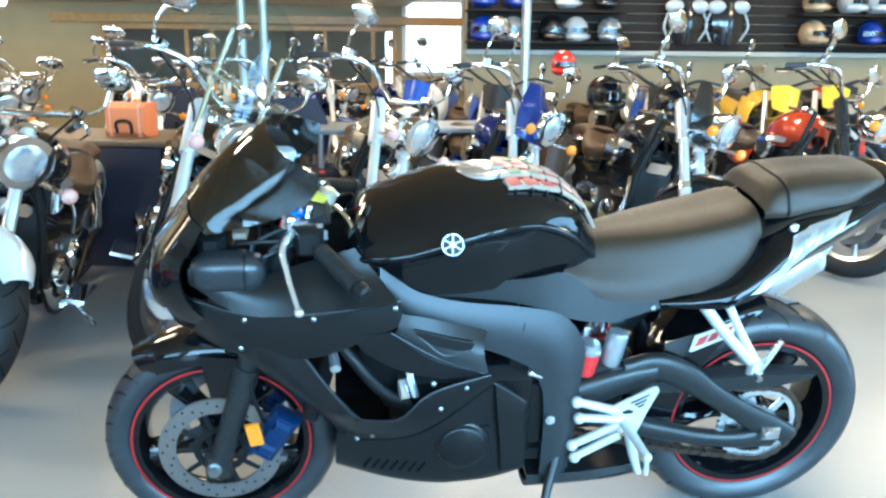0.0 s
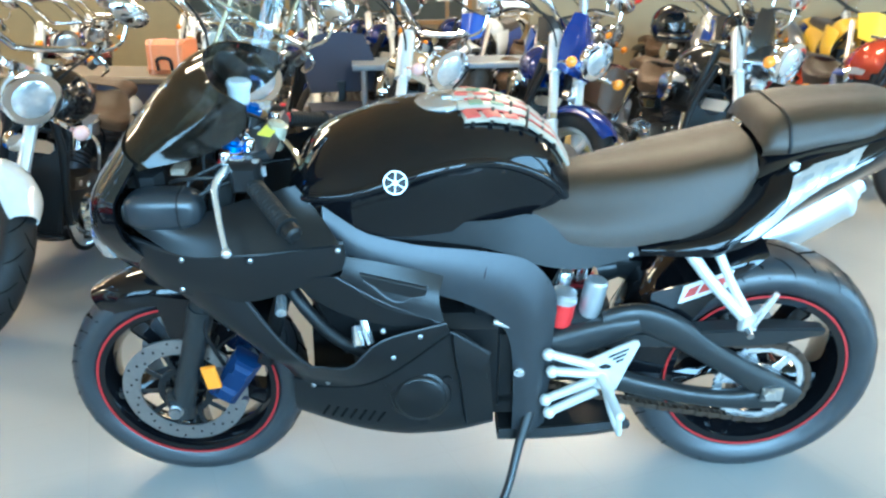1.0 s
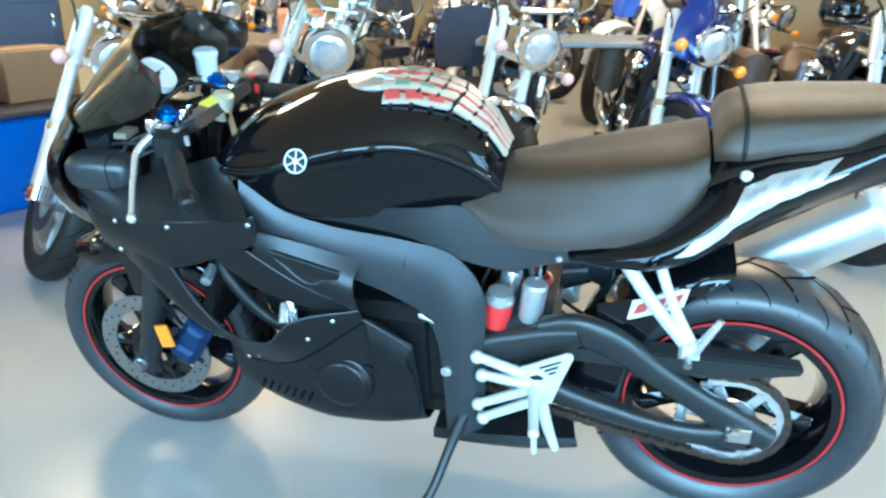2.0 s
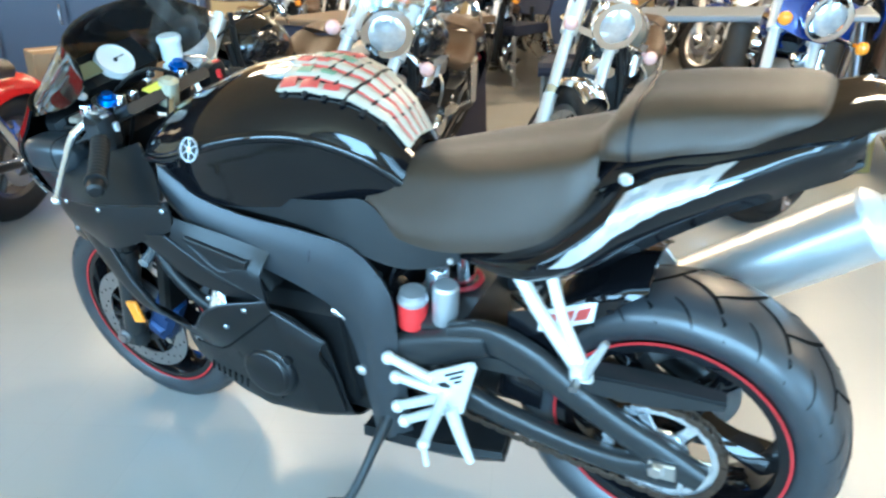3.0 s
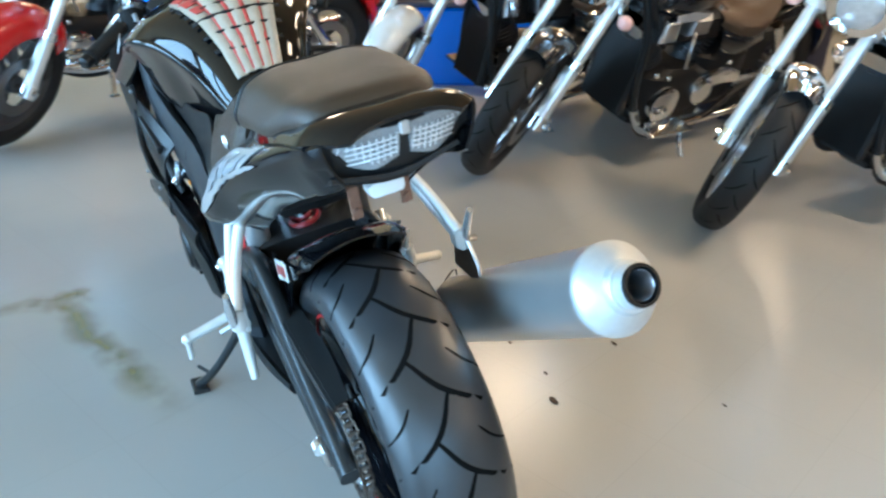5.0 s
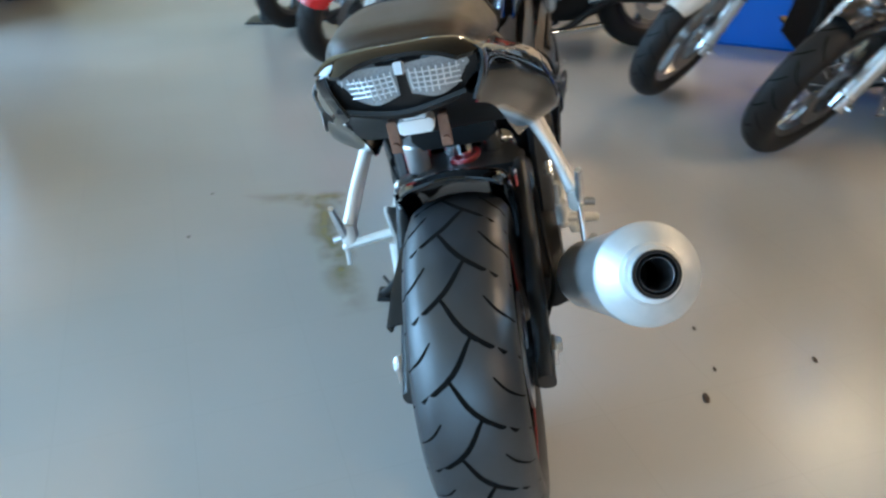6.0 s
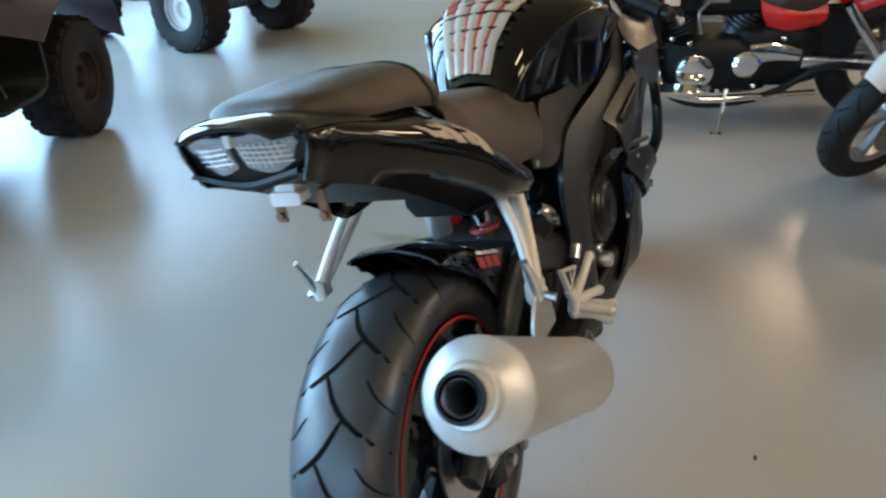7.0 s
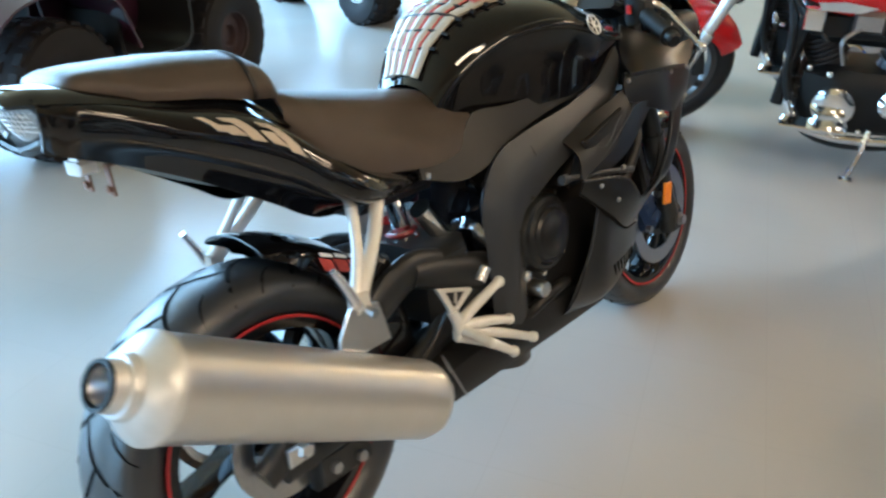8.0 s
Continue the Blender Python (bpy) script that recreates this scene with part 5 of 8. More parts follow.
# bars, levers, gauges
yoke = block((0.09, 0.25, 0.025), (-0.455, 0, 0.895), 0.01, Matrix.Rotation(radians(-22), 4, "Y"))
yoke.join(block((0.08, 0.24, 0.03), (-0.53, 0, 0.70), 0.01, Matrix.Rotation(radians(-22), 4, "Y")))
part("yoke", yoke, ARM, bike, "black top yoke")
part("ignition_lock", lathe([(0.001, 0.03), (0.012, 0.03), (0.016, 0.026), (0.022, 0.024), (0.022, -0.03)], (-0.42, 0, 0.91), (0.35, 0, 1), 16), mat("cream_lock", (0.6, 0.55, 0.4), 0.4, 0.5), bike)
for sgn in (-1, 1):
    part("fork_cap", lathe([(0.001, 0.016), (0.012, 0.016), (0.013, 0.008), (0.02, 0.006), (0.022, -0.02)], (-0.487, sgn * 0.107, 0.925), (0.3, 0, 1), 14), BLUE_ANO, bike, "blue anodised fork cap")
    part("cap_ring", lathe([(0.023, 0.0), (0.034, 0.0), (0.034, -0.03), (0.023, -0.03)], (-0.487, sgn * 0.107, 0.925), (0.3, 0, 1), 18, closed=True), CHROME, bike)
    bar = tube([(-0.485, sgn * 0.11, 0.905), (-0.43, sgn * 0.20, 0.875), (-0.40, sgn * 0.25, 0.857)], 0.012, 10)
    hb = part("handlebar", bar, ARM, bike, "black clip-on handlebar")
    grip = [(0.016, 0)]
    for k in range(12):
        grip += [(0.0182, 0.01 * k + 0.001), (0.0194, 0.01 * k + 0.003), (0.0194, 0.01 * k + 0.007), (0.0182, 0.01 * k + 0.009)]
    grip += [(0.023, 0.122), (0.023, 0.126), (0.001, 0.126)]
    d = Vector((0.075, sgn * 0.098, -0.04)).normalized()
    part("grip", lathe(grip, Vector((-0.43, sgn * 0.20, 0.875)), d, 14), GRIPRUBBER, hb, "ribbed black rubber grip")
    part("bar_end", lathe([(0.001, 0.155), (0.012, 0.155), (0.017, 0.15), (0.017, 0.13), (0.012, 0.126)], Vector((-0.43, sgn * 0.20, 0.875)), d, 14), MATTE, hb)
    part("switch_box", block((0.06, 0.055, 0.062), (-0.452, sgn * 0.168, 0.886), 0.014), MATTE, hb, "black switch box")
    part("switch_knob", block((0.012, 0.016, 0.012), (-0.43, sgn * 0.172, 0.915), 0.003).join(block((0.01, 0.012, 0.02), (-0.42, sgn * 0.16, 0.892), 0.003)), RED if sgn > 0 else SILVER, hb)
    part("lever", tube([(-0.485, sgn * 0.165, 0.905), (-0.505, sgn * 0.20, 0.885), (-0.495, sgn * 0.25, 0.845), (-0.474, sgn * 0.31, 0.797)], [0.011, 0.008, 0.0065, 0.006], 10, 16).join(ball(0.0105, (-0.472, sgn * 0.314, 0.793))), POLISH, hb, "bright alloy lever")
    part("lever_perch", block((0.045, 0.03, 0.03), (-0.478, sgn * 0.155, 0.905), 0.008), POLISH, hb)
part("fluid_reservoir", lathe([(0.001, 0.045), (0.024, 0.045), (0.028, 0.04), (0.028, 0.032), (0.025, 0.03), (0.023, -0.01)], (-0.52, 0.13, 0.945), (0.1, 0, 1), 20), mat("milky_reservoir", (0.6, 0.62, 0.62), 0.3), bike, "translucent brake fluid reservoir")
gauge = part("instrument_panel", block((0.05, 0.21, 0.085), (-0.60, 0.02, 0.945), 0.02, Matrix.Rotation(radians(-52), 4, "Y")), MATTE, bike, "black instrument cluster")
gm = look((-0.568, 0.007, 0.968), (-0.62, 0.007, 0.915))
part("tachometer", lathe([(0.001, 0.004), (0.036, 0.004), (0.038, 0.008), (0.042, 0.008), (0.044, -0.01)], (0, 0, 0), (0, 0, 1), 30).moved(gm), WHITE, gauge, "white tachometer dial")
part("needle", block((0.03, 0.002, 0.002), (0.012, 0.004, 0.0055), 0.0005).join(ball(0.005, (0, 0, 0.005))).moved(gm), MATTE, gauge)
part("display", block((0.055, 0.035, 0.006), (-0.075, 0.004, 0.002), 0.002).moved(gm), mat("lcd_panel", (0.16, 0.17, 0.10), 0.3), gauge, "grey-green display")
part("warning_tag", patch([[(-0.45, -0.045, 0.925), (-0.43, 0.02, 0.935)], [(-0.42, -0.05, 0.92), (-0.41, 0.015, 0.928)]], 6, 3, 0.002), mat("yellow_tag", (0.75, 0.65, 0.08), 0.5), bike, "yellow paper tag on the yoke")
for a, line in enumerate(([(-0.46, -0.16, 0.88), (-0.60, -0.15, 0.87), (-0.63, -0.05, 0.80), (-0.55, -0.03, 0.72)], [(-0.46, 0.16, 0.88), (-0.59, 0.13, 0.86), (-0.62, 0.05, 0.78), (-0.55, 0.03, 0.70)],
                          [(-0.47, -0.15, 0.875), (-0.57, -0.17, 0.83), (-0.56, -0.12, 0.75)], [(-0.49, -0.14, 0.89), (-0.545, -0.165, 0.84), (-0.535, -0.165, 0.77), (-0.50, -0.15, 0.72)],
                          [(-0.50, -0.13, 0.90), (-0.575, -0.15, 0.86), (-0.565, -0.165, 0.79), (-0.52, -0.15, 0.72)], [(-0.45, 0.1, 0.90), (-0.50, 0.03, 0.945), (-0.56, -0.04, 0.90), (-0.57, -0.06, 0.80)])):
    part("cable", tube(line, 0.0045, 6), MATTE, bike, "black control cable")
part("bracket", block((0.03, 0.05, 0.014), (-0.60, -0.10, 0.875), 0.004), mat("tan_plastic", (0.25, 0.2, 0.15), 0.5), bike, "pale wiring bracket")
part("connector", ball(0.012, (-0.575, -0.10, 0.925), (1.3, 0.7, 0.8)), WHITE, bike, "white wiring connector")
for x, y, z in ((-0.49, -0.165, 0.925), (-0.455, -0.10, 0.925), (-0.52, 0.05, 0.93), (-0.43, 0.06, 0.925), (-0.475, -0.05, 0.915)):
    part("cap_screw", lathe([(0.001, 0.012), (0.009, 0.012), (0.011, 0.009), (0.011, -0.01)], (x, y, z), (0.2, 0, 1), 12), CHROME, bike)
part("brake_master", block((0.07, 0.03, 0.03), (-0.49, 0.165, 0.915), 0.01), POLISH, bike, "bright brake master cylinder")
part("hose_clip", tube([(-0.40, -0.02, 0.90), (-0.37, -0.06, 0.88), (-0.35, -0.10, 0.84)], 0.008, 8), CHROME, bike)

# engine, radiator and hoses behind the fairing
engine = part("engine", block((0.34, 0.34, 0.26), (-0.10, 0, 0.41), 0.03), ENGINE, bike, "black inline engine")
part("cylinder_block", block((0.2, 0.30, 0.2), (-0.24, 0, 0.56), 0.02, Matrix.Rotation(radians(-25), 4, "Y")), ENGINE, engine)
for k in range(6):
    part("cylinder_fin", block((0.16, 0.30, 0.006), (-0.22 - 0.008 * k, 0, 0.48 + 0.022 * k), 0.002, Matrix.Rotation(radians(-25), 4, "Y")), ENGINE, bike)
part("gearbox", block((0.12, 0.30, 0.2), (0.07, 0, 0.42), 0.03), ENGINE, engine)
part("air_box", block((0.3, 0.22, 0.14), (-0.12, 0, 0.69), 0.03), ENGINE, engine)
part("clutch_housing", block((0.14, 0.29, 0.16), (0.05, 0, 0.56), 0.03), ENGINE, engine)
part("radiator", block((0.035, 0.34, 0.28), (-0.425, 0, 0.56), 0.008, Matrix.Rotation(radians(18), 4, "Y")), ENGINE, bike)
both("coolant_hose", tube([(-0.41, -0.16, 0.66), (-0.36, -0.2, 0.60), (-0.30, -0.2, 0.52), (-0.24, -0.19, 0.47)], 0.014, 10), MATTE, bike)
both("red_wire", tube([(-0.35, -0.2, 0.655), (-0.32, -0.21, 0.65), (-0.30, -0.2, 0.63)], 0.004, 6), PADRED, bike)
for fit in (tube([(-0.255, -0.19, 0.53), (-0.25, -0.225, 0.50)], 0.013, 10),
            block((0.06, 0.02, 0.012), (0.07, -0.2, 0.525), 0.004, Matrix.Rotation(radians(18), 4, "Y")), tube([(-0.41, -0.19, 0.61), (-0.405, -0.235, 0.60)], 0.012, 10),
            tube([(-0.24, -0.2, 0.56), (-0.225, -0.222, 0.505)], 0.009, 8)):
    part("engine_fitting", slim(fit), POLISH, bike, "bright engine fitting")
both("crank_case", block((0.1, 0.05, 0.2), (0.05, -0.135, 0.40), 0.02).join(block((0.1, 0.06, 0.08), (0.06, -0.13, 0.30), 0.02)), ENGINE, bike)

# swingarm and rear suspension
ARMS = beam([(0.29, 0.505, 0.026), (0.36, 0.515, 0.034), (0.44, 0.487, 0.036), (0.52, 0.432, 0.030), (0.61, 0.373, 0.029), (0.70, 0.318, 0.034), (0.765, 0.287, 0.026)], -0.150, -0.112)
ARMS.join(beam([(0.17, 0.415, 0.045), (0.26, 0.372, 0.036), (0.346, 0.337, 0.026), (0.435, 0.311, 0.024), (0.53, 0.289, 0.022), (0.625, 0.278, 0.025), (0.72, 0.285, 0.034)], -0.148, -0.110))
ARMS.join(beam([(0.16, 0.435, 0.042), (0.24, 0.462, 0.040), (0.31, 0.488, 0.034), (0.37, 0.505, 0.026)], -0.158, -0.10))
part("swingarm", ARMS, ARM, bike, "satin black braced swingarm")
RIGHTARM = ARMS.mirrored()
RIGHTARM.v = [(x, y * 0.90, z) for x, y, z in RIGHTARM.v]
part("swingarm", RIGHTARM, ARM, bike, "satin black braced swingarm")
part("swingarm_bridge", block((0.12, 0.26, 0.16), (0.25, 0, 0.45), 0.03), ARM, bike)
part("chain_guard", patch([[(0.24, -0.135, 0.474), (0.46, -0.133, 0.472), (0.70, -0.132, 0.477), (0.80, -0.130, 0.474)], [(0.26, -0.131, 0.438), (0.50, -0.130, 0.438), (0.70, -0.129, 0.440), (0.795, -0.127, 0.460)]], 16, 4, 0.006)
     .join(patch([[(0.24, -0.135, 0.476), (0.46, -0.133, 0.474), (0.70, -0.132, 0.479), (0.80, -0.130, 0.476)], [(0.24, -0.095, 0.478), (0.46, -0.095, 0.476), (0.70, -0.095, 0.480), (0.795, -0.105, 0.477)]], 16, 3, 0.004)), ARM, bike, "black chain guard")
for sgn in (-1, 1):
    part("chain_adjuster", block((0.05, 0.012, 0.036), (0.70, sgn * (0.154 if sgn < 0 else 0.138), 0.308), 0.006).join(lathe([(0.001, 0.012), (0.012, 0.012), (0.016, 0.008), (0.018, 0)], (0.69, sgn * (0.158 if sgn < 0 else 0.142), 0.312), (0, sgn, 0), 6)), ALU, bike, "bright chain adjuster")
caliper = part("rear_caliper", block((0.13, 0.055, 0.08), (0.60, 0.105, 0.235), 0.018), ARM, bike, "black rear brake caliper")
part("caliper_pin", tube([(0.57, 0.12, 0.225), (0.57, 0.142, 0.225)], 0.011, 10).join(tube([(0.63, 0.12, 0.235), (0.63, 0.142, 0.235)], 0.011, 10)), STEEL, caliper)
part("brake_line", tube([(0.56, 0.12, 0.26), (0.48, 0.15, 0.30), (0.36, 0.145, 0.36), (0.26, 0.14, 0.44)], 0.005, 6), MATTE, caliper)
hug = []
for deg, w, drop in ((-84, 0.098, -0.075), (-62, 0.104, -0.068), (-42, 0.106, -0.050), (-26, 0.104, -0.024), (-14, 0.100, -0.004), (-5, 0.086, 0.012)):
    a = radians(deg)
    rise = 0.006 * max(0, 26 + deg) / 20
    hug.append([(RC[0] + (0.315 + dr + rise) * math.sin(a), u * w, RC[2] + (0.315 + dr + rise) * math.cos(a)) for u, dr in ((-1, drop), (-0.985, (drop + 0.016) / 2), (-0.92, 0.018), (-0.5, 0.03), (0, 0.036), (0.5, 0.03), (0.92, 0.018), (0.985, (drop + 0.016) / 2), (1, drop))])
hugger = part("rear_hugger", patch(hug, 25, 24, 0.004).join(patch([[(0.40, -0.10, 0.56), (0.52, -0.105, 0.60), (0.62, -0.102, 0.635)], [(0.40, -0.112, 0.50), (0.5, -0.108, 0.55), (0.6, -0.10, 0.60)]], 10, 4, 0.004)
     .join(patch([[(0.40, 0.10, 0.56), (0.52, 0.105, 0.60), (0.62, 0.102, 0.635)], [(0.40, 0.112, 0.50), (0.5, 0.108, 0.55), (0.6, 0.10, 0.60)]], 10, 4, 0.004))), GLOSS, bike, "gloss black rear hugger fender")
for sgn in (-1, 1):
    st = Shape()
    for k in range(3):
        st.join(prism([(0.47 + 0.03 * k, 0.576 + 0.012 * k), (0.495 + 0.03 * k, 0.586 + 0.012 * k), (0.505 + 0.03 * k, 0.614 + 0.012 * k), (0.48 + 0.03 * k, 0.602 + 0.012 * k)], -0.001, 0.001, 0.0004))
    if sgn < 0:
        part("sticker_ground", prism([(0.460, 0.562), (0.566, 0.606), (0.574, 0.650), (0.468, 0.610)], -0.001, 0.001, 0.0004).moved(Matrix.Translation((0, -0.1120, -0.027))), WHITE, hugger, "white sticker ground")
    part("sticker", st.moved(Matrix.Translation((0.0, sgn * 0.1125, -0.026))), PADRED, hugger, "red and white sticker")
    st = Shape()
    for k in range(3):
        st.join(prism([(0.475 + 0.03 * k, 0.604 + 0.012 * k), (0.50 + 0.03 * k, 0.615 + 0.012 * k), (0.503 + 0.03 * k, 0.624 + 0.012 * k), (0.478 + 0.03 * k, 0.612 + 0.012 * k)], -0.001, 0.001, 0.0004))
    part("sticker_band", st.moved(Matrix.Translation((0.0, sgn * 0.1128, -0.026))), WHITE, hugger)
coil = [(0.235 + 0.03 * math.cos(a) + 0.03 * a / 40, 0.03 * math.sin(a), 0.40 + 0.15 * a / 40) for a in np.linspace(0, 40, 90)]
shock = part("shock_spring", tube(coil, 0.006, 6, 180), DEEPRED, bike, "dark red coil spring")
part("shock_body", tube([(0.225, 0, 0.34), (0.275, 0, 0.62)], 0.02, 14), CHROME, shock)
part("fluid_canister", lathe([(0.001, 0.0), (0.028, 0.0), (0.03, 0.005), (0.03, 0.058)], (0.192, -0.115, 0.496), (0.15, 0, 1), 20), RED, bike, "red canister with pale cap")
part("canister_cap", lathe([(0.03, 0.058), (0.031, 0.06), (0.031, 0.066), (0.026, 0.07), (0.026, 0.082), (0.001, 0.084)], (0.192, -0.115, 0.496), (0.15, 0, 1), 20), SILVER, bike)
part("expansion_tank", lathe([(0.001, 0.0), (0.024, 0.0), (0.026, 0.004), (0.026, 0.085), (0.022, 0.09), (0.001, 0.092)], (0.262, -0.105, 0.51), (0.15, 0, 1), 18), SILVER, bike, "silver reservoir")
part("battery_box", block((0.20, 0.17, 0.075), (0.33, 0, 0.672), 0.02), MATTE, bike, "black battery tray under the seat")
part("heat_shield", patch([[(0.115, 0.035, 0.575), (0.125, 0.08, 0.57), (0.10, 0.135, 0.56)], [(0.150, 0.035, 0.51), (0.155, 0.08, 0.51), (0.13, 0.135, 0.50)], [(0.125, 0.035, 0.435), (0.13, 0.08, 0.43), (0.105, 0.135, 0.43)]], 12, 8, 0.004), mat("dark_bright_metal", (0.34, 0.36, 0.40), 0.12, 1.0, 0.2, 20), bike, "bright metal shield behind the engine")
part("inner_fender", patch([[(0.21, -0.125, 0.69), (0.19, 0, 0.70), (0.21, 0.125, 0.69)], [(0.165, -0.135, 0.60), (0.15, 0, 0.60), (0.145, 0.13, 0.60)], [(0.165, -0.135, 0.44), (0.15, 0, 0.44), (0.13, 0.13, 0.44)]], 14, 10, 0.006), GLOSS, bike, "gloss black inner mudguard")
part("shock_top", lathe([(0.001, 0.05), (0.02, 0.05), (0.024, 0.044), (0.024, 0.0), (0.034, -0.004), (0.034, -0.03), (0.02, -0.034)], (0.205, -0.026, 0.53), (0.2, 0, 1), 20), POLISH, bike, "silver shock absorber top")
part("shock_reservoir", tube([(0.20, 0.06, 0.52), (0.26, 0.06, 0.60)], 0.024, 16), CHROME, bike, "silver shock reservoir")

# rear sets and passenger brackets
y = -0.185
plate = prism([(0.248, 0.437), (0.350, 0.490), (0.360, 0.489), (0.364, 0.480), (0.344, 0.425), (0.322, 0.358), (0.275, 0.362), (0.256, 0.40)], y - 0.005, y + 0.005, 0.002)
rs = part("rearset_plate", plate, CAST, bike, "bare alloy rear-set plate")
part("plate_cutout", prism([(0.296, 0.452), (0.340, 0.474), (0.339, 0.469), (0.297, 0.447)], y - 0.0045, y - 0.0062, 0.0005).join(prism([(0.306, 0.446), (0.336, 0.461), (0.334, 0.455), (0.307, 0.441)], y - 0.0045, y - 0.0062, 0.0005)).join(prism([(0.314, 0.439), (0.331, 0.447), (0.330, 0.442), (0.315, 0.434)], y - 0.0045, y - 0.0062, 0.0005)).join(prism([(0.276, 0.424), (0.292, 0.432), (0.306, 0.426), (0.302, 0.420), (0.284, 0.418)], y - 0.0045, y - 0.0062, 0.0005)), MATTE, rs)
for (x0, z0), (x1, z1) in (((0.165, 0.452), (0.265, 0.425)), ((0.175, 0.405), (0.28, 0.40)), ((0.165, 0.325), (0.275, 0.385)), ((0.175, 0.288), (0.28, 0.355))):
    part("rearset_arm", tube([(x0, -0.178, z0), (x1, y, z1)], [0.0105, 0.012], 10).join(ball(0.0145, (x0, -0.18, z0))), CAST, rs)
part("foot_peg", tube([(0.285, y, 0.395), (0.302, -0.308, 0.382)], [0.012, 0.01], 10).join(ball(0.012, (0.302, -0.308, 0.382))).join(tube([(0.302, -0.308, 0.382), (0.304, -0.312, 0.335)], 0.006, 8)), CAST, rs, "alloy foot peg with feeler")
part("shift_lever", tube([(0.30, -0.195, 0.372), (0.318, -0.2, 0.30), (0.335, -0.205, 0.25)], [0.0145, 0.012, 0.009], 10, 8), CAST, rs)
tri = prism([(0.372, 0.490), (0.280, 0.458), (0.276, 0.452), (0.332, 0.420), (0.338, 0.420)], 0.182, 0.192, 0.002)
rs = part("rearset_plate", tri, CAST, bike, "small alloy rear-set plate with a cut-out triangle")
part("plate_cutout", prism([(0.352, 0.476), (0.302, 0.459), (0.334, 0.438)], 0.1905, 0.1935, 0.0005), MATTE, rs)
part("plate_rib", prism([(0.330, 0.467), (0.325, 0.466), (0.329, 0.445), (0.333, 0.446)], 0.1925, 0.1955, 0.0005), CAST, rs)
for (x0, z0), (x1, z1), yy in (((0.325, 0.400), (0.200, 0.440), 0.196), ((0.330, 0.392), (0.192, 0.355), 0.205), ((0.335, 0.385), (0.125, 0.285), 0.210), ((0.335, 0.378), (0.205, 0.290), 0.220), ((0.338, 0.430), (0.332, 0.375), 0.192)):
    part("rearset_arm", tube([(x1, yy, z1), ((x0 + x1) / 2, (yy + 0.19) / 2 + 0.004, (z0 + z1) / 2 + 0.006), (x0, 0.19, z0)], [0.009, 0.011, 0.012], 10, 10).join(ball(0.012, (x1, yy, z1))), CAST, rs)
part("foot_peg", tube([(0.325, 0.19, 0.388), (0.318, 0.262, 0.372)], [0.012, 0.010], 10).join(ball(0.011, (0.318, 0.262, 0.372))), CAST, rs, "alloy foot peg")
part("brake_switch", tube([(0.236, 0.176, 0.452), (0.216, 0.178, 0.475)], 0.012, 10), POLISH, rs)
for sgn in (-1, 1):
    b1 = tube([(0.437, sgn * 0.15, 0.712), (0.50, sgn * 0.185, 0.635), (0.575, sgn * 0.216, 0.56)], [0.014, 0.013, 0.014], 10, 10)
    b1.join(tube([(0.507, sgn * 0.15, 0.706), (0.54, sgn * 0.188, 0.635), (0.582, sgn * 0.216, 0.56)], [0.011, 0.010, 0.013], 10, 10)).join(tube([(0.437, sgn * 0.15, 0.712), (0.507, sgn * 0.15, 0.706)], 0.008, 8))
    br = part("passenger_bracket", b1.join(block((0.038, 0.028, 0.040), (0.578, sgn * 0.216, 0.556), 0.011)), CAST, bike, "bare alloy passenger peg bracket")
    part("passenger_peg", tube([(0.585, sgn * 0.222, 0.55), (0.604, sgn * 0.224, 0.59), (0.625, sgn * 0.224, 0.63)], [0.010, 0.0085, 0.006], 10, 8), POLISH, br, "folded passenger peg")
    part("bracket_bolt", tube([(0.575, sgn * 0.225, 0.545), (0.575, sgn * 0.25, 0.54)], 0.008, 8), STEEL, br)

# exhaust
CAPMETAL = mat("satin_white_metal", (0.62, 0.63, 0.63), 0.43, 0.5, 0.10, 60, 0.06, 300)
A, B = Vector((0.474, 0.230, 0.322)), Vector((0.992, 0.284, 0.630))
ax = (B - A).normalized()
Lm = (B - A).length
can = part("exhaust_can", lathe([(0.03, -0.01), (0.054, 0.0), (0.067, 0.012), (0.0715, 0.03), (0.0705, 0.034), (0.0705, Lm - 0.027), (0.0715, Lm - 0.024)], A, ax, 40, ends=False), CAN, bike, "brushed aluminium exhaust can")
part("end_cap", lathe([(0.0715, Lm - 0.027), (0.0722, Lm - 0.024), (0.0722, Lm - 0.014), (0.0705, Lm - 0.011), (0.064, Lm - 0.003), (0.054, Lm + 0.006), (0.0425, Lm + 0.014), (0.0405, Lm + 0.024), (0.0385, Lm + 0.027), (0.0335, Lm + 0.028), (0.032, Lm + 0.046)], A, ax, 44, ends=False), CAPMETAL, can, "bright white-metal end cap")
part("outlet", lathe([(0.032, Lm + 0.047), (0.031, Lm + 0.051), (0.0265, Lm + 0.051), (0.026, Lm + 0.04), (0.026, Lm - 0.15), (0.001, Lm - 0.15)], A, ax, 30, ends=False), ENGINE, can, "sooty black outlet")
part("inner_pipe", lathe([(0.021, Lm + 0.045), (0.0225, Lm + 0.047), (0.024, Lm + 0.045), (0.024, Lm - 0.05), (0.021, Lm - 0.05)], A, ax, 24, closed=True), STEEL, can)
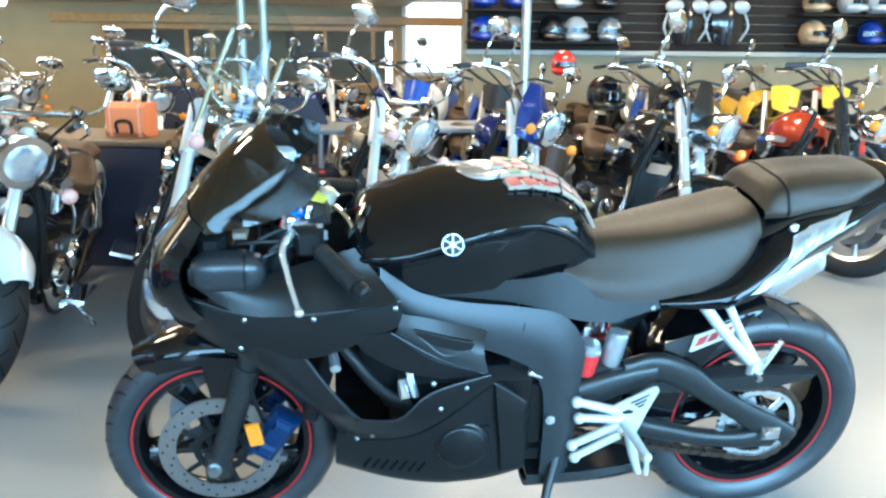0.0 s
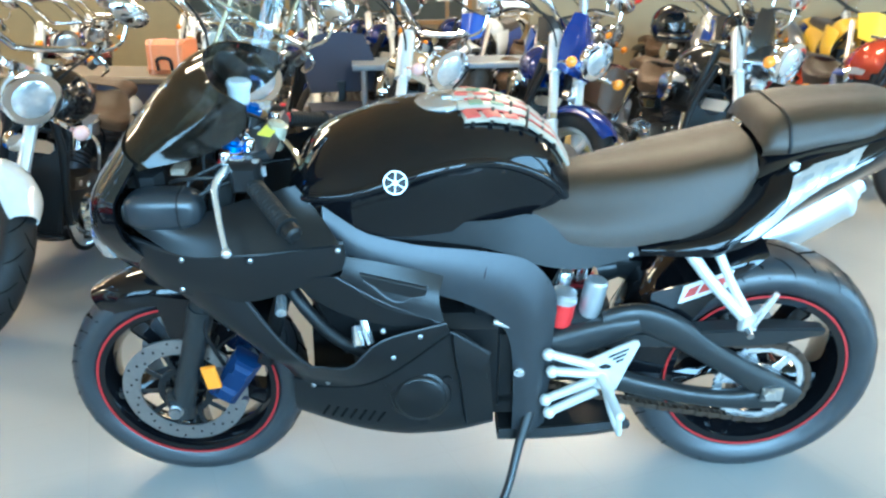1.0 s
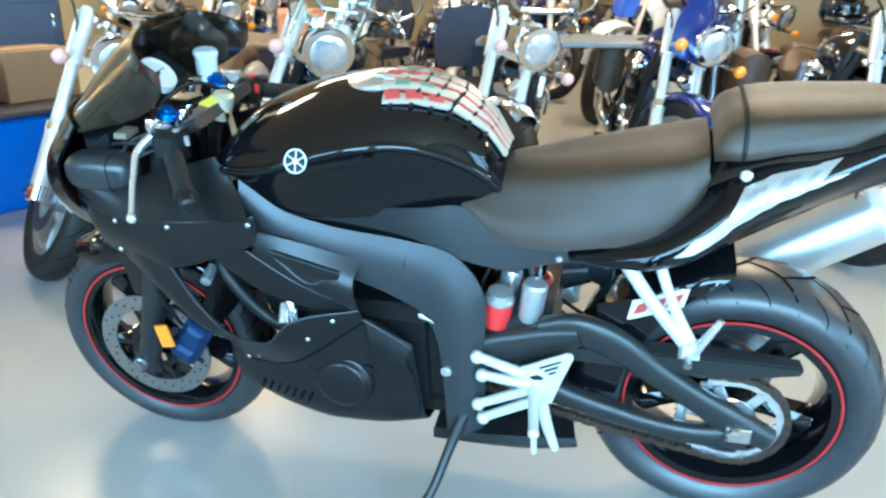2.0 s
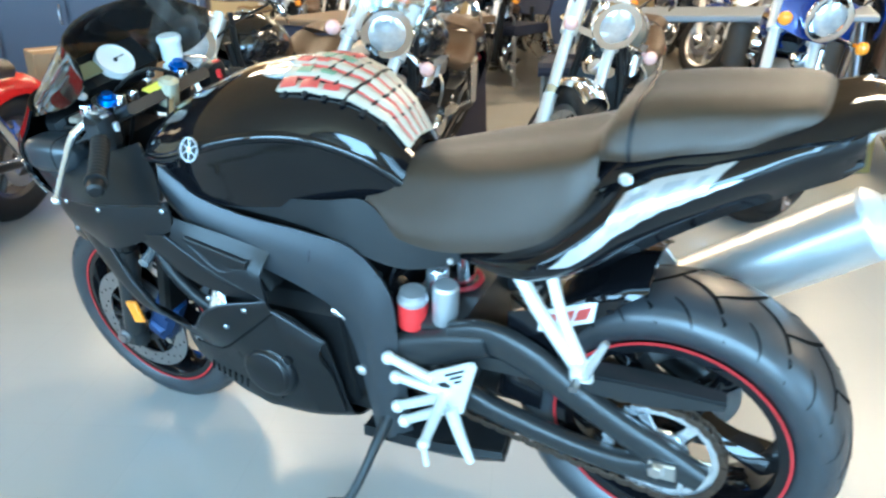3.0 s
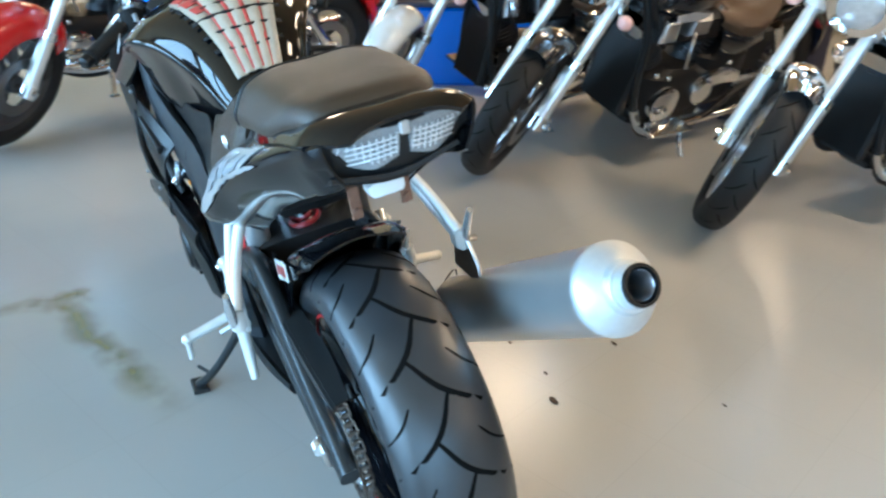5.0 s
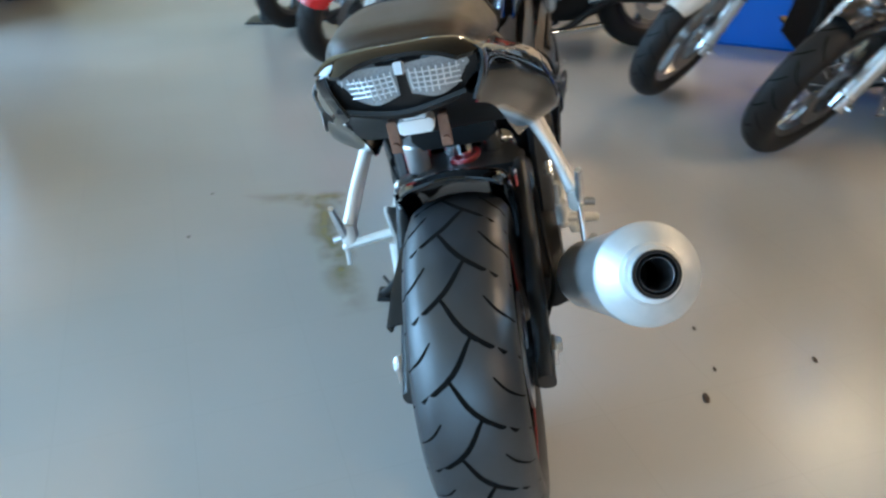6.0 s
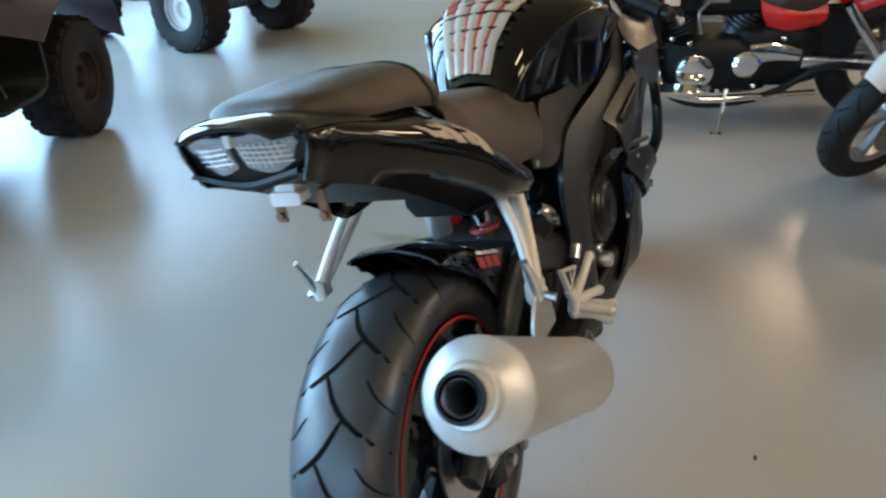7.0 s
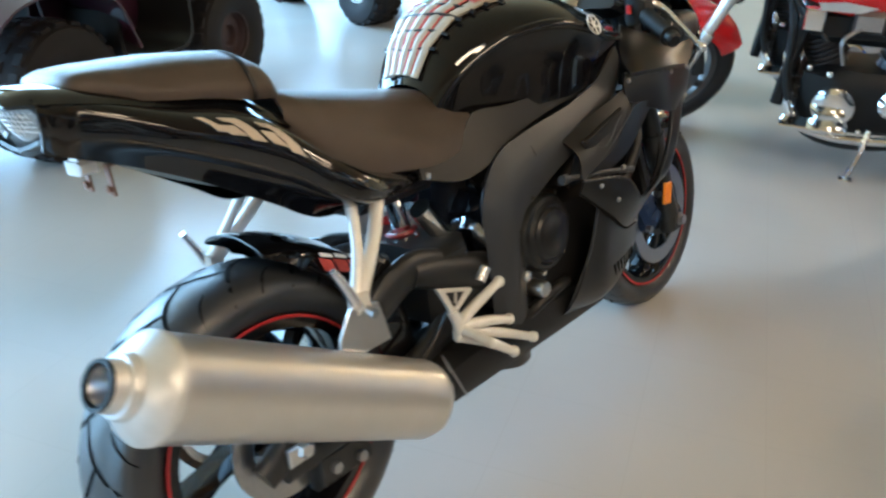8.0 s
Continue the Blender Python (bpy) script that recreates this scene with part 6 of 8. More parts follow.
part("mid_pipe", tube([tuple(A + ax * 0.01), (0.42, 0.20, 0.30), (0.34, 0.14, 0.255), (0.22, 0.06, 0.23), (0.05, 0.0, 0.22)], [0.034, 0.027, 0.026, 0.026, 0.026], 14), mat("heat_tinted_pipe", (0.28, 0.2, 0.13), 0.3, 1.0, 0.4, 15), bike, "heat-stained mid pipe")
part("exhaust_collector", beam([(-0.20, 0.262, 0.045), (-0.02, 0.270, 0.056), (0.16, 0.274, 0.058), (0.32, 0.272, 0.052), (0.44, 0.268, 0.040)], 0.0, 0.186, 20, 4.0), MATTE, bike, "dark exhaust box under the engine")
part("pipe_clamp", lathe([(0.028, 0), (0.034, 0), (0.034, 0.016), (0.028, 0.016)], (0.425, 0.205, 0.302), tuple(ax), 20, closed=True), CHROME, bike)
part("exhaust_hanger", prism([(0.545, 0.545), (0.605, 0.555), (0.635, 0.515), (0.64, 0.47), (0.53, 0.47), (0.535, 0.51)], 0.218, 0.226, 0.002), ALU, bike, "alloy exhaust hanger")
part("clamp_spring", tube([(0.40, 0.225, 0.34), (0.44, 0.25, 0.40), (0.40, 0.26, 0.30)], 0.002, 5), STEEL, bike)

# side stand, its foot on the floor
part("side_stand", tube([(0.135, -0.16, 0.295), (0.11, -0.20, 0.23), (0.05, -0.30, 0.10), (0.022, -0.322, 0.073)], [0.016, 0.012, 0.011, 0.012], 10, 14).join(
    block((0.06, 0.04, 0.012), (0.021, -0.322, 0.068), 0.003, Matrix.Rotation(radians(-LEAN), 4, "X"))).join(tube([(0.07, -0.285, 0.12), (0.03, -0.31, 0.13)], 0.005, 6)), ARM, bike, "black side stand")

# ---- cruisers standing round about ----


def spoked_wheel(c, radius, half, bead, parent, name, label, material, spokes=5):
    rim = lathe([(bead - 0.03, -half * 0.5), (bead, -half * 0.75), (bead + 0.004, -half * 0.7), (bead - 0.012, -half * 0.35), (bead - 0.014, half * 0.35), (bead + 0.004, half * 0.7), (bead, half * 0.75), (bead - 0.03, half * 0.5)],
                c, (0, 1, 0), 36, closed=True)
    rim.join(lathe([(0.012, -0.05), (0.04, -0.05), (0.05, -0.02), (0.05, 0.02), (0.04, 0.05), (0.012, 0.05)], c, (0, 1, 0), 18, closed=True))
    arms, wires = [], Shape()
    for k in range(spokes):
        m = Matrix.Translation(c) @ Matrix.Rotation(radians(360 / spokes * k), 4, "Y")
        if spokes > 8:
            for sgn in (-1, 1):
                wires.join(tube([(0.04, sgn * 0.035, 0.01 * sgn), (bead - 0.02, sgn * 0.008, 0)], 0.003, 5).moved(m))
        else:
            arms.append(block((bead - 0.05, 0.035, 0.03), ((bead + 0.02) / 2, 0, 0), 0.008).moved(m))
    w = part(name, rim, material, parent, label)
    for arm in arms:
        part("spoke", arm, material, w)
    if wires.v:
        tagged(part("wire_spoke", wires, CHROME, w), "thin bright wire spokes", kind="stuff")
    ty, side = tyre_shape(c, radius, half, bead, 48)
    part("tyre", ty, TYRE, w, "black rubber tyre", 50)
    lines = []
    for k in range(18):
        d = 20 * k
        lines += [[(d, 0.08), (d + 7, -0.4), (d + 12, -0.95)], [(d + 10, -0.08), (d + 17, 0.4), (d + 22, 0.95)]]
    part("tread_groove", grooves(c, side, lines, 0.005), GROOVE, w)
    return w


DROP = Matrix.Translation((0, 0, -0.025))
FINMETAL = mat("cylinder_fin_metal", (0.05, 0.05, 0.055), 0.4, 0.6)
# darker than the steel of the sport motorcycle's discs
DISCDARK = mat("dark_brake_disc", (0.20, 0.20, 0.21), 0.38, 1.0, 0.2, 90)
FORKPALE = mat("pale_polished_fork", (0.80, 0.80, 0.78), 0.3, 0.6, 0.06, 60)


def pillow_block(c, half, p=4.0):
    """A casting with softly rounded faces."""
    rows = []
    for lat in np.linspace(-84, 84, 11):
        row = []
        for lon in np.linspace(0, 360, 20, endpoint=False):
            u, v = radians(lat), radians(lon)
            d = np.array([math.cos(u) * math.cos(v), math.cos(u) * math.sin(v), math.sin(u)])
            row.append(np.array(c) + np.array(half) * d * (np.abs(d) ** p).sum() ** (-1 / p))
        rows.append(row)
    return grid(rows, True, caps=True)


def cruiser(contact, heading, steer, label, paint, fender_paint=None, shield=False, bags=False, scale=1.0, seat=None, spokes=5, lean=9.0, indicator=None, rim=None, lower=None, group="cruisers in a row", forkmat=None, short=False, deep=False, shroud=False):
    fender_paint, seat, indicator, rim = fender_paint or paint, seat or VINYL, indicator or ORANGE, rim or ALU
    forkmat = forkmat or FORKPALE
    head = Vector((-0.27, 0, 0.86))
    axis = Vector((-0.40, 0, 0.86)).normalized()
    S = Matrix.Translation(head) @ Matrix.Rotation(radians(steer), 4, axis) @ Matrix.Translation(-head)
    shift = S @ Vector((0, 0, 0.32))
    base = Matrix.Translation((contact[0], contact[1], 0)) @ Matrix.Rotation(radians(heading), 4, "Z") @ Matrix.Rotation(radians(-lean), 4, "X")
    m = base @ Matrix.Scale(scale, 4) @ Matrix.Translation((-shift.x, -shift.y, 0.0))
    t = thing("cruiser_motorcycle", label, "motorcycle", Matrix.Translation(m.translation) @ m.to_quaternion().to_matrix().to_4x4() @ Matrix.Diagonal((scale, scale, scale, 1)), group)

    def sp(name, s, material, parent=t, label=""):
        if name != "front_fender":
            s.v = [(x + max(0, z - 0.31) * 0.14, y, z) for x, y, z in s.v]
        return part(name, s.moved(S), material, parent, label)

    # steering
    wf = spoked_wheel((0, 0, 0.32), 0.32, 0.058, 0.235, t, "front_wheel", "", rim, spokes)
    for ob in (wf, *wf.children):
        for v in ob.data.vertices:
            v.co = S @ v.co
    for sgn in (-1, 1):
        y = sgn * 0.105
        leg = sp("fork_leg", tube([(0.0, y, 0.31), (-0.16, y, 0.56)], [0.031, 0.03], 14, 4), lower or forkmat, t, "chrome fork leg")
        sp("fork_tube", tube([(-0.16, y, 0.56), (-0.43, y, 0.985)], [0.024, 0.024], 12, 4), forkmat, leg)
        sp("fork_cover", tube([(-0.30, y, 0.78), (-0.42, y, 0.965)], 0.037, 12, 3), forkmat, leg)
        sp("fork_collar", tube([(-0.145, y, 0.537), (-0.165, y, 0.568)], 0.035, 12, 2), CHROME, leg)
        sp("axle_clamp", tube([(-0.02, y, 0.345), (0.012, y, 0.292)], 0.036, 10, 2), CHROME, leg)
        sp("axle_nut", tube([(0, sgn * 0.09, 0.32), (0, sgn * 0.15, 0.32)], 0.013, 8), CHROME, leg)
        st = sp("indicator", ball(0.030, (-0.13, sgn * 0.197, 0.842), (0.9, 1, 1), 12), indicator, t, "round turn signal")
        sp("indicator_stalk", tube([(-0.34, sgn * 0.11, 0.83), (-0.15, sgn * 0.17, 0.842)], 0.01, 8), CHROME, st)
        bar = sp("handlebar", tube([(-0.47, 0, 1.01), (-0.46, sgn * 0.10, 1.045), (-0.47, sgn * 0.24, 1.10), (-0.56, sgn * 0.35, 1.08), (-0.68, sgn * 0.40, 1.03)], 0.013, 10, 22), CHROME, t, "swept chrome handlebar")
        sp("grip", tube([(-0.59, sgn * 0.365, 1.066), (-0.69, sgn * 0.405, 1.026)], [0.018, 0.019], 10, 4), RUBBER, bar)
        sp("lever", tube([(-0.55, sgn * 0.34, 1.09), (-0.52, sgn * 0.37, 1.07), (-0.62, sgn * 0.43, 1.01)], [0.008, 0.007, 0.006], 8), CHROME, bar)
        sp("reservoir", block((0.05, 0.05, 0.035), (-0.55, sgn * 0.31, 1.115), 0.008), CHROME, bar)
        mi = sp("mirror_stem", tube([(-0.55, sgn * 0.33, 1.10), (-0.52, sgn * 0.38, 1.18), (-0.53, sgn * 0.37, 1.26)], 0.007, 8), CHROME, t)
        sp("mirror", ball(0.074, (-0.53, sgn * 0.36, 1.30), (0.32, 1.2, 0.72), 16), CHROME, mi, "oval chrome mirror")
        sp("brake_disc", disc_rotor((0, 0, 0.32), sgn * 0.068, 0.09, 0.14, 40), DISCDARK, wf)
        sp("brake_caliper", block((0.06, 0.05, 0.11), (-0.125, sgn * 0.085, 0.385), 0.012), ARM if sgn > 0 else STEEL, leg)
    hl = sp("headlight", lathe([(0.001, -0.15), (0.04, -0.14), (0.075, -0.10), (0.092, -0.03), (0.095, 0.0), (0.10, 0.004), (0.10, 0.014), (0.09, 0.016)], (-0.165, 0, 0.90), (1, 0, -0.05), 28), CHROME, t, "round chrome headlight")
    sp("headlight_lens", lathe([(0.084, 0.006), (0.07, 0.018), (0.035, 0.026), (0.001, 0.028)], (-0.165, 0, 0.90), (1, 0, -0.05), 28), LAMPGLASS, hl)
    sp("lens_seal", lathe([(0.083, 0.004), (0.091, 0.010), (0.091, 0.002)], (-0.165, 0, 0.90), (1, 0, -0.05), 28, closed=True), MATTE, hl)
    sp("lamp_mount", block((0.14, 0.24, 0.03), (-0.36, 0, 0.815), 0.01).join(block((0.07, 0.26, 0.035), (-0.42, 0, 0.955), 0.012)), CHROME, t)
    sp("horn", lathe([(0.001, 0.03), (0.035, 0.025), (0.04, 0), (0.03, -0.03)], (-0.29, 0.07, 0.70), (1, 0, 0), 14), CHROME, t)
    sp("brake_hose", tube([(-0.54, -0.3, 1.08), (-0.40, -0.16, 0.98), (-0.28, -0.10, 0.75), (-0.12, -0.09, 0.42)], 0.005, 6).join(tube([(-0.54, 0.3, 1.08), (-0.36, 0.14, 0.95), (-0.33, 0.06, 0.72)], 0.006, 6)), MATTE, t)
    ff = []
    for deg, w in (((-20, 0.05), (-5, 0.065), (15, 0.07), (40, 0.07), (58, 0.06), (66, 0.04)) if short else ((-66, 0.07), (-40, 0.088), (-10, 0.09), (22, 0.09), (55, 0.086), (74, 0.06)) if deep else ((-42, 0.045), (-30, 0.066), (-5, 0.072), (22, 0.072), (50, 0.066), (64, 0.045))):
        a = radians(-deg)
        ff.append([(0.345 * k * math.sin(a), u * w, 0.32 + 0.345 * k * math.cos(a)) for u, k in ((-1, 0.70 if deep else 0.86), (-0.97, 0.88 if deep else 0.94), (-0.6, 1.0), (0, 1.03), (0.6, 1.0), (0.97, 0.88 if deep else 0.94), (1, 0.70 if deep else 0.86))])
    sp("front_fender", patch(ff, 15, 16, 0.004), fender_paint, t, "rounded front fender")
    if shroud:
        sp("fork_shroud", patch([[(-0.27, -0.135, 0.80), (-0.22, 0, 0.79), (-0.27, 0.135, 0.80)], [(-0.33, -0.14, 0.95), (-0.28, 0, 0.95), (-0.33, 0.14, 0.95)], [(-0.41, -0.07, 1.11), (-0.38, 0, 1.12), (-0.41, 0.07, 1.11)]], 12, 10, 0.006), paint, t, "painted shield between the forks")
    if shield:
        sc = sp("windshield", patch([[(-0.26, -0.16, 0.93), (-0.22, 0, 0.93), (-0.26, 0.16, 0.93)], [(-0.36, -0.25, 1.12), (-0.30, 0, 1.12), (-0.36, 0.25, 1.12)], [(-0.45, -0.24, 1.32), (-0.39, 0, 1.34), (-0.45, 0.24, 1.32)],
                                     [(-0.50, -0.14, 1.43), (-0.46, 0, 1.47), (-0.50, 0.14, 1.43)]], 17, 14, 0.004), CLEAR, t, "clear plastic windshield")
        for sgn in (-1, 1):
            sp("shield_bar", tube([(-0.30, sgn * 0.13, 0.86), (-0.37, sgn * 0.13, 1.05), (-0.45, sgn * 0.13, 1.30)], 0.011, 8), CHROME, sc)
        sp("shield_brace", tube([(-0.375, -0.2, 1.10), (-0.32, 0, 1.10), (-0.375, 0.2, 1.10)], 0.009, 8), CHROME, sc)
    # body
    part("fuel_tank", hull([(-0.50, [(0, 0.80), (0.03, 0.795), (0.05, 0.77), (0.045, 0.74), (0.03, 0.72)]), (-0.56, [(0, 0.90), (0.07, 0.885), (0.115, 0.83), (0.11, 0.76), (0.07, 0.71)]),
                            (-0.68, [(0, 0.945), (0.09, 0.925), (0.155, 0.85), (0.15, 0.76), (0.10, 0.70)]), (-0.82, [(0, 0.92), (0.08, 0.90), (0.14, 0.83), (0.135, 0.75), (0.09, 0.69)]),
                            (-0.96, [(0, 0.83), (0.05, 0.815), (0.085, 0.77), (0.08, 0.72), (0.06, 0.68)]), (-1.02, [(0, 0.76), (0.03, 0.755), (0.045, 0.73), (0.04, 0.70), (0.03, 0.68)])], 11, 20).moved(DROP), paint, t, "teardrop fuel tank", 60)
    part("tank_console", block((0.20, 0.07, 0.02), (-0.74, 0, 0.945), 0.008, Matrix.Rotation(radians(4), 4, "Y")).join(lathe([(0.001, 0.012), (0.038, 0.012), (0.045, 0)], (-0.68, 0, 0.955), (0, 0, 1), 18)).moved(DROP), CHROME, t)
    for sgn in (-1, 1):
        part("tank_marking", prism([(-0.62, 0.80), (-0.76, 0.80), (-0.82, 0.825), (-0.70, 0.84), (-0.60, 0.83)], -0.001, 0.001, 0.0004).moved(Matrix.Translation((0, sgn * 0.1555, -0.10))), SILVER, t)
    part("rider_seat", hull([(-0.98, [(0, 0.72), (0.08, 0.715), (0.12, 0.69), (0.11, 0.66)]), (-1.08, [(0, 0.69), (0.12, 0.70), (0.17, 0.675), (0.155, 0.62)]), (-1.22, [(0, 0.70), (0.13, 0.72), (0.18, 0.69), (0.165, 0.63)]),
                             (-1.32, [(0, 0.77), (0.11, 0.78), (0.145, 0.75), (0.13, 0.69)])], 9, 14).moved(DROP), seat, t, "broad vinyl saddle", 60)
    part("pillion_seat", hull([(-1.32, [(0, 0.80), (0.09, 0.795), (0.125, 0.77), (0.12, 0.72)]), (-1.45, [(0, 0.815), (0.10, 0.81), (0.13, 0.785), (0.12, 0.74)]), (-1.60, [(0, 0.80), (0.08, 0.795), (0.11, 0.77), (0.10, 0.73)])], 9, 10).moved(DROP), seat, t, "", 60)
    rw = spoked_wheel((-1.63, 0, 0.315), 0.315, 0.075, 0.205, t, "rear_wheel", "", rim, spokes)
    rf = []
    for deg, w in ((-45, 0.07), (-15, 0.105), (20, 0.11), (55, 0.105), (82, 0.08)):
        a = radians(-deg)
        rf.append([(-1.63 + 0.36 * k * math.sin(a), u * w, 0.33 + 0.36 * k * math.cos(a)) for u, k in ((-1, 0.82), (-0.94, 0.93), (-0.6, 1.02), (0, 1.06), (0.6, 1.02), (0.94, 0.93), (1, 0.82))])
    fd = part("rear_fender", patch(rf, 15, 16, 0.004), fender_paint, t, "full rear fender")
    part("tail_light", ball(0.045, (-1.965, 0, 0.52), (0.7, 1.4, 0.8), 12), RED, fd)
    part("rear_disc", disc_rotor((-1.63, 0, 0.315), 0.085, 0.08, 0.13, 40), STEEL, rw)
    # engine
    eng = pillow_block((-0.84, 0, 0.31), (0.25, 0.145, 0.14), 7.0).join(pillow_block((-1.12, 0, 0.36), (0.19, 0.13, 0.15), 7.0)).join(block((0.44, 0.2, 0.16), (-0.80, 0, 0.62), 0.04))
    en = part("engine", eng, ENGINE, t, "black and chrome v-twin engine")
    for k in range(5):
        part("crank_rib", block((0.02, 0.26 - 0.02 * abs(k - 2), 0.012), (-0.585, 0, 0.22 + 0.045 * k), 0.004), ARM, en)
    for a, b, c in ((-0.62, 0.155, 0.46), (-0.70, 0.16, 0.44), (-0.86, 0.15, 0.20), (-1.02, 0.15, 0.23), (-1.12, 0.145, 0.46), (-0.60, 0.13, 0.24)):
        for sgn in (-1, 1):
            part("case_bolt", ball(0.013, (a, sgn * b, c), (1, 0.6, 1), 8), CHROME, en)
    part("oil_filter", lathe([(0.001, 0.06), (0.030, 0.06), (0.036, 0.05), (0.036, 0.0)], (-0.575, -0.05, 0.29), (1, 0, 0), 18), ARM, en)
    part("carburettor", block((0.12, 0.10, 0.09), (-0.80, 0.10, 0.66), 0.02).join(tube([(-0.78, 0.14, 0.64), (-0.72, 0.19, 0.60), (-0.74, 0.19, 0.50)], 0.008, 8)), STEEL, en)
    part("radiator", block((0.05, 0.25, 0.46), (-0.545, 0, 0.49), 0.012, Matrix.Rotation(radians(-8), 4, "Y")), ENGINE, t, "black radiator between the frame tubes")
    part("rear_subframe", block((0.34, 0.18, 0.26), (-1.30, 0, 0.46), 0.04), MATTE, t)
    for line, r in (([(-0.50, -0.07, 0.92), (-0.52, -0.10, 0.74), (-0.58, -0.12, 0.60)], 0.016), ([(-0.48, 0.06, 0.95), (-0.50, 0.10, 0.76), (-0.60, 0.12, 0.60)], 0.014), ([(-0.56, 0.0, 0.84), (-0.56, 0.05, 0.70), (-0.66, 0.10, 0.56)], 0.012)):
        part("wiring_loom", tube(line, r, 8), MATTE, t)
    part("header_pipe", tube([(-0.56, 0.15, 0.30), (-0.60, 0.17, 0.22), (-0.72, 0.17, 0.175), (-1.0, 0.15, 0.17), (-1.3, 0.16, 0.20)], 0.02, 10, 20), CHROME, t, "bright pipe under the engine")
    part("horn_cover", block((0.09, 0.05, 0.10), (-0.60, 0.14, 0.66), 0.02), CHROME, t)
    for tilt, x0 in ((28, -0.70), (-28, -0.92)):
        cyl, fins = Shape(), []
        for k in range(9):
            fins.append(lathe([(0.06, 0), (0.085, 0.002), (0.085, 0.009), (0.06, 0.011)], (0, 0, 0.04 + 0.021 * k), (0, 0, 1), 16, closed=True))
        cyl.join(tube([(0, 0, 0), (0, 0, 0.24)], 0.066, 14))
        mm = Matrix.Translation((x0, 0, 0.42)) @ Matrix.Rotation(radians(tilt), 4, "Y")
        cy = part("cylinder", cyl.moved(mm), FINMETAL, en)
        rings = Shape()
        for fin in fins:
            rings.join(fin)
        tagged(part("cooling_fin", rings.moved(mm), FINMETAL, en), "stack of thin cooling fins", kind="stuff")
        part("rocker_cover", block((0.15, 0.16, 0.07), (0, 0, 0.265), 0.025).moved(mm), CHROME, en, "chrome rocker cover")
    for sgn in (-1, 1):
        part("side_case", lathe([(0.001, 0.03), (0.06, 0.03), (0.085, 0.018), (0.09, -0.02)], (-0.74, sgn * 0.148, 0.30), (0, sgn, 0), 24), CHROME, en, "round chrome engine cover")
        part("side_case", lathe([(0.001, 0.028), (0.05, 0.028), (0.065, 0.016), (0.07, -0.02)], (-0.97, sgn * 0.148, 0.34), (0, sgn, 0), 22), CHROME, en)
        part("frame_rail", tube([(-0.47, sgn * 0.06, 0.82), (-0.525, sgn * 0.112, 0.60), (-0.545, sgn * 0.132, 0.36), (-0.62, sgn * 0.15, 0.20), (-1.10, sgn * 0.15, 0.19), (-1.30, sgn * 0.15, 0.32), (-1.63, sgn * 0.13, 0.315)], 0.018, 10, 30), MATTE, t)
        part("foot_board", block((0.26, 0.1, 0.016), (-0.68, sgn * 0.25, 0.25), 0.006).join(tube([(-0.68, sgn * 0.15, 0.22), (-0.68, sgn * 0.22, 0.24)], 0.01, 8)), CHROME, t)
        part("shock_absorber", tube([(-1.36, sgn * 0.145, 0.62), (-1.56, sgn * 0.145, 0.36)], 0.026, 12, 4), CHROME, t)
        part("side_cover", patch([[(-0.99, sgn * 0.09, 0.655), (-1.10, sgn * 0.13, 0.635), (-1.28, sgn * 0.12, 0.605)], [(-1.005, sgn * 0.125, 0.585), (-1.10, sgn * 0.168, 0.57), (-1.28, sgn * 0.14, 0.56)], [(-1.04, sgn * 0.11, 0.515), (-1.13, sgn * 0.14, 0.505), (-1.26, sgn * 0.12, 0.525)]], 10, 9, 0.01), paint, t, "rounded painted side cover")
        part("belt_cover", beam([(-0.98, 0.385, 0.05), (-1.08, 0.40, 0.045), (-1.20, 0.385, 0.03)], sgn * 0.15 - 0.018, sgn * 0.15 + 0.018), CHROME, en, "chrome belt cover")
        part("swing_arm", beam([(-1.22, 0.34, 0.030), (-1.42, 0.33, 0.026), (-1.66, 0.315, 0.030)], sgn * 0.125 - 0.016, sgn * 0.125 + 0.016), POLISH, t, "polished swing arm")
    part("exhaust_pipe", tube([(-0.62, -0.10, 0.54), (-0.555, -0.13, 0.42), (-0.62, -0.17, 0.235), (-0.90, -0.19, 0.225), (-1.15, -0.20, 0.26)], 0.022, 10, 22).join(tube([(-1.12, -0.20, 0.255), (-1.2, -0.205, 0.265), (-1.90, -0.21, 0.33)], [0.025, 0.042, 0.046], 14, 10)), CHROME, t, "long chrome exhaust")
    part("air_cleaner", lathe([(0.001, 0.05), (0.07, 0.05), (0.085, 0.035), (0.085, 0.0)], (-0.82, -0.13, 0.66), (0, -1, 0), 22), CHROME, t)
    part("side_stand", tube([(-0.90, 0.15, 0.21), (-0.88, 0.22, 0.12), (-0.85, 0.30, 0.052)], 0.012, 8).join(block((0.05, 0.035, 0.01), (-0.85, 0.302, 0.05), 0.003)), CHROME, t, "chrome side stand")
    if bags:
        for sgn in (-1, 1):
            part("saddle_bag", block((0.42, 0.16, 0.28), (-1.62, sgn * 0.24, 0.55), 0.05), mat("brown_leather", (0.10, 0.06, 0.035), 0.5, 0, 0.2, 20, 0.3, 150), t, "soft leather saddlebag")
    return t


def paint(name, colour, metal=0.3):
    return mat(name, colour, 0.2, metal, 0.08, 30, coat=1.0)


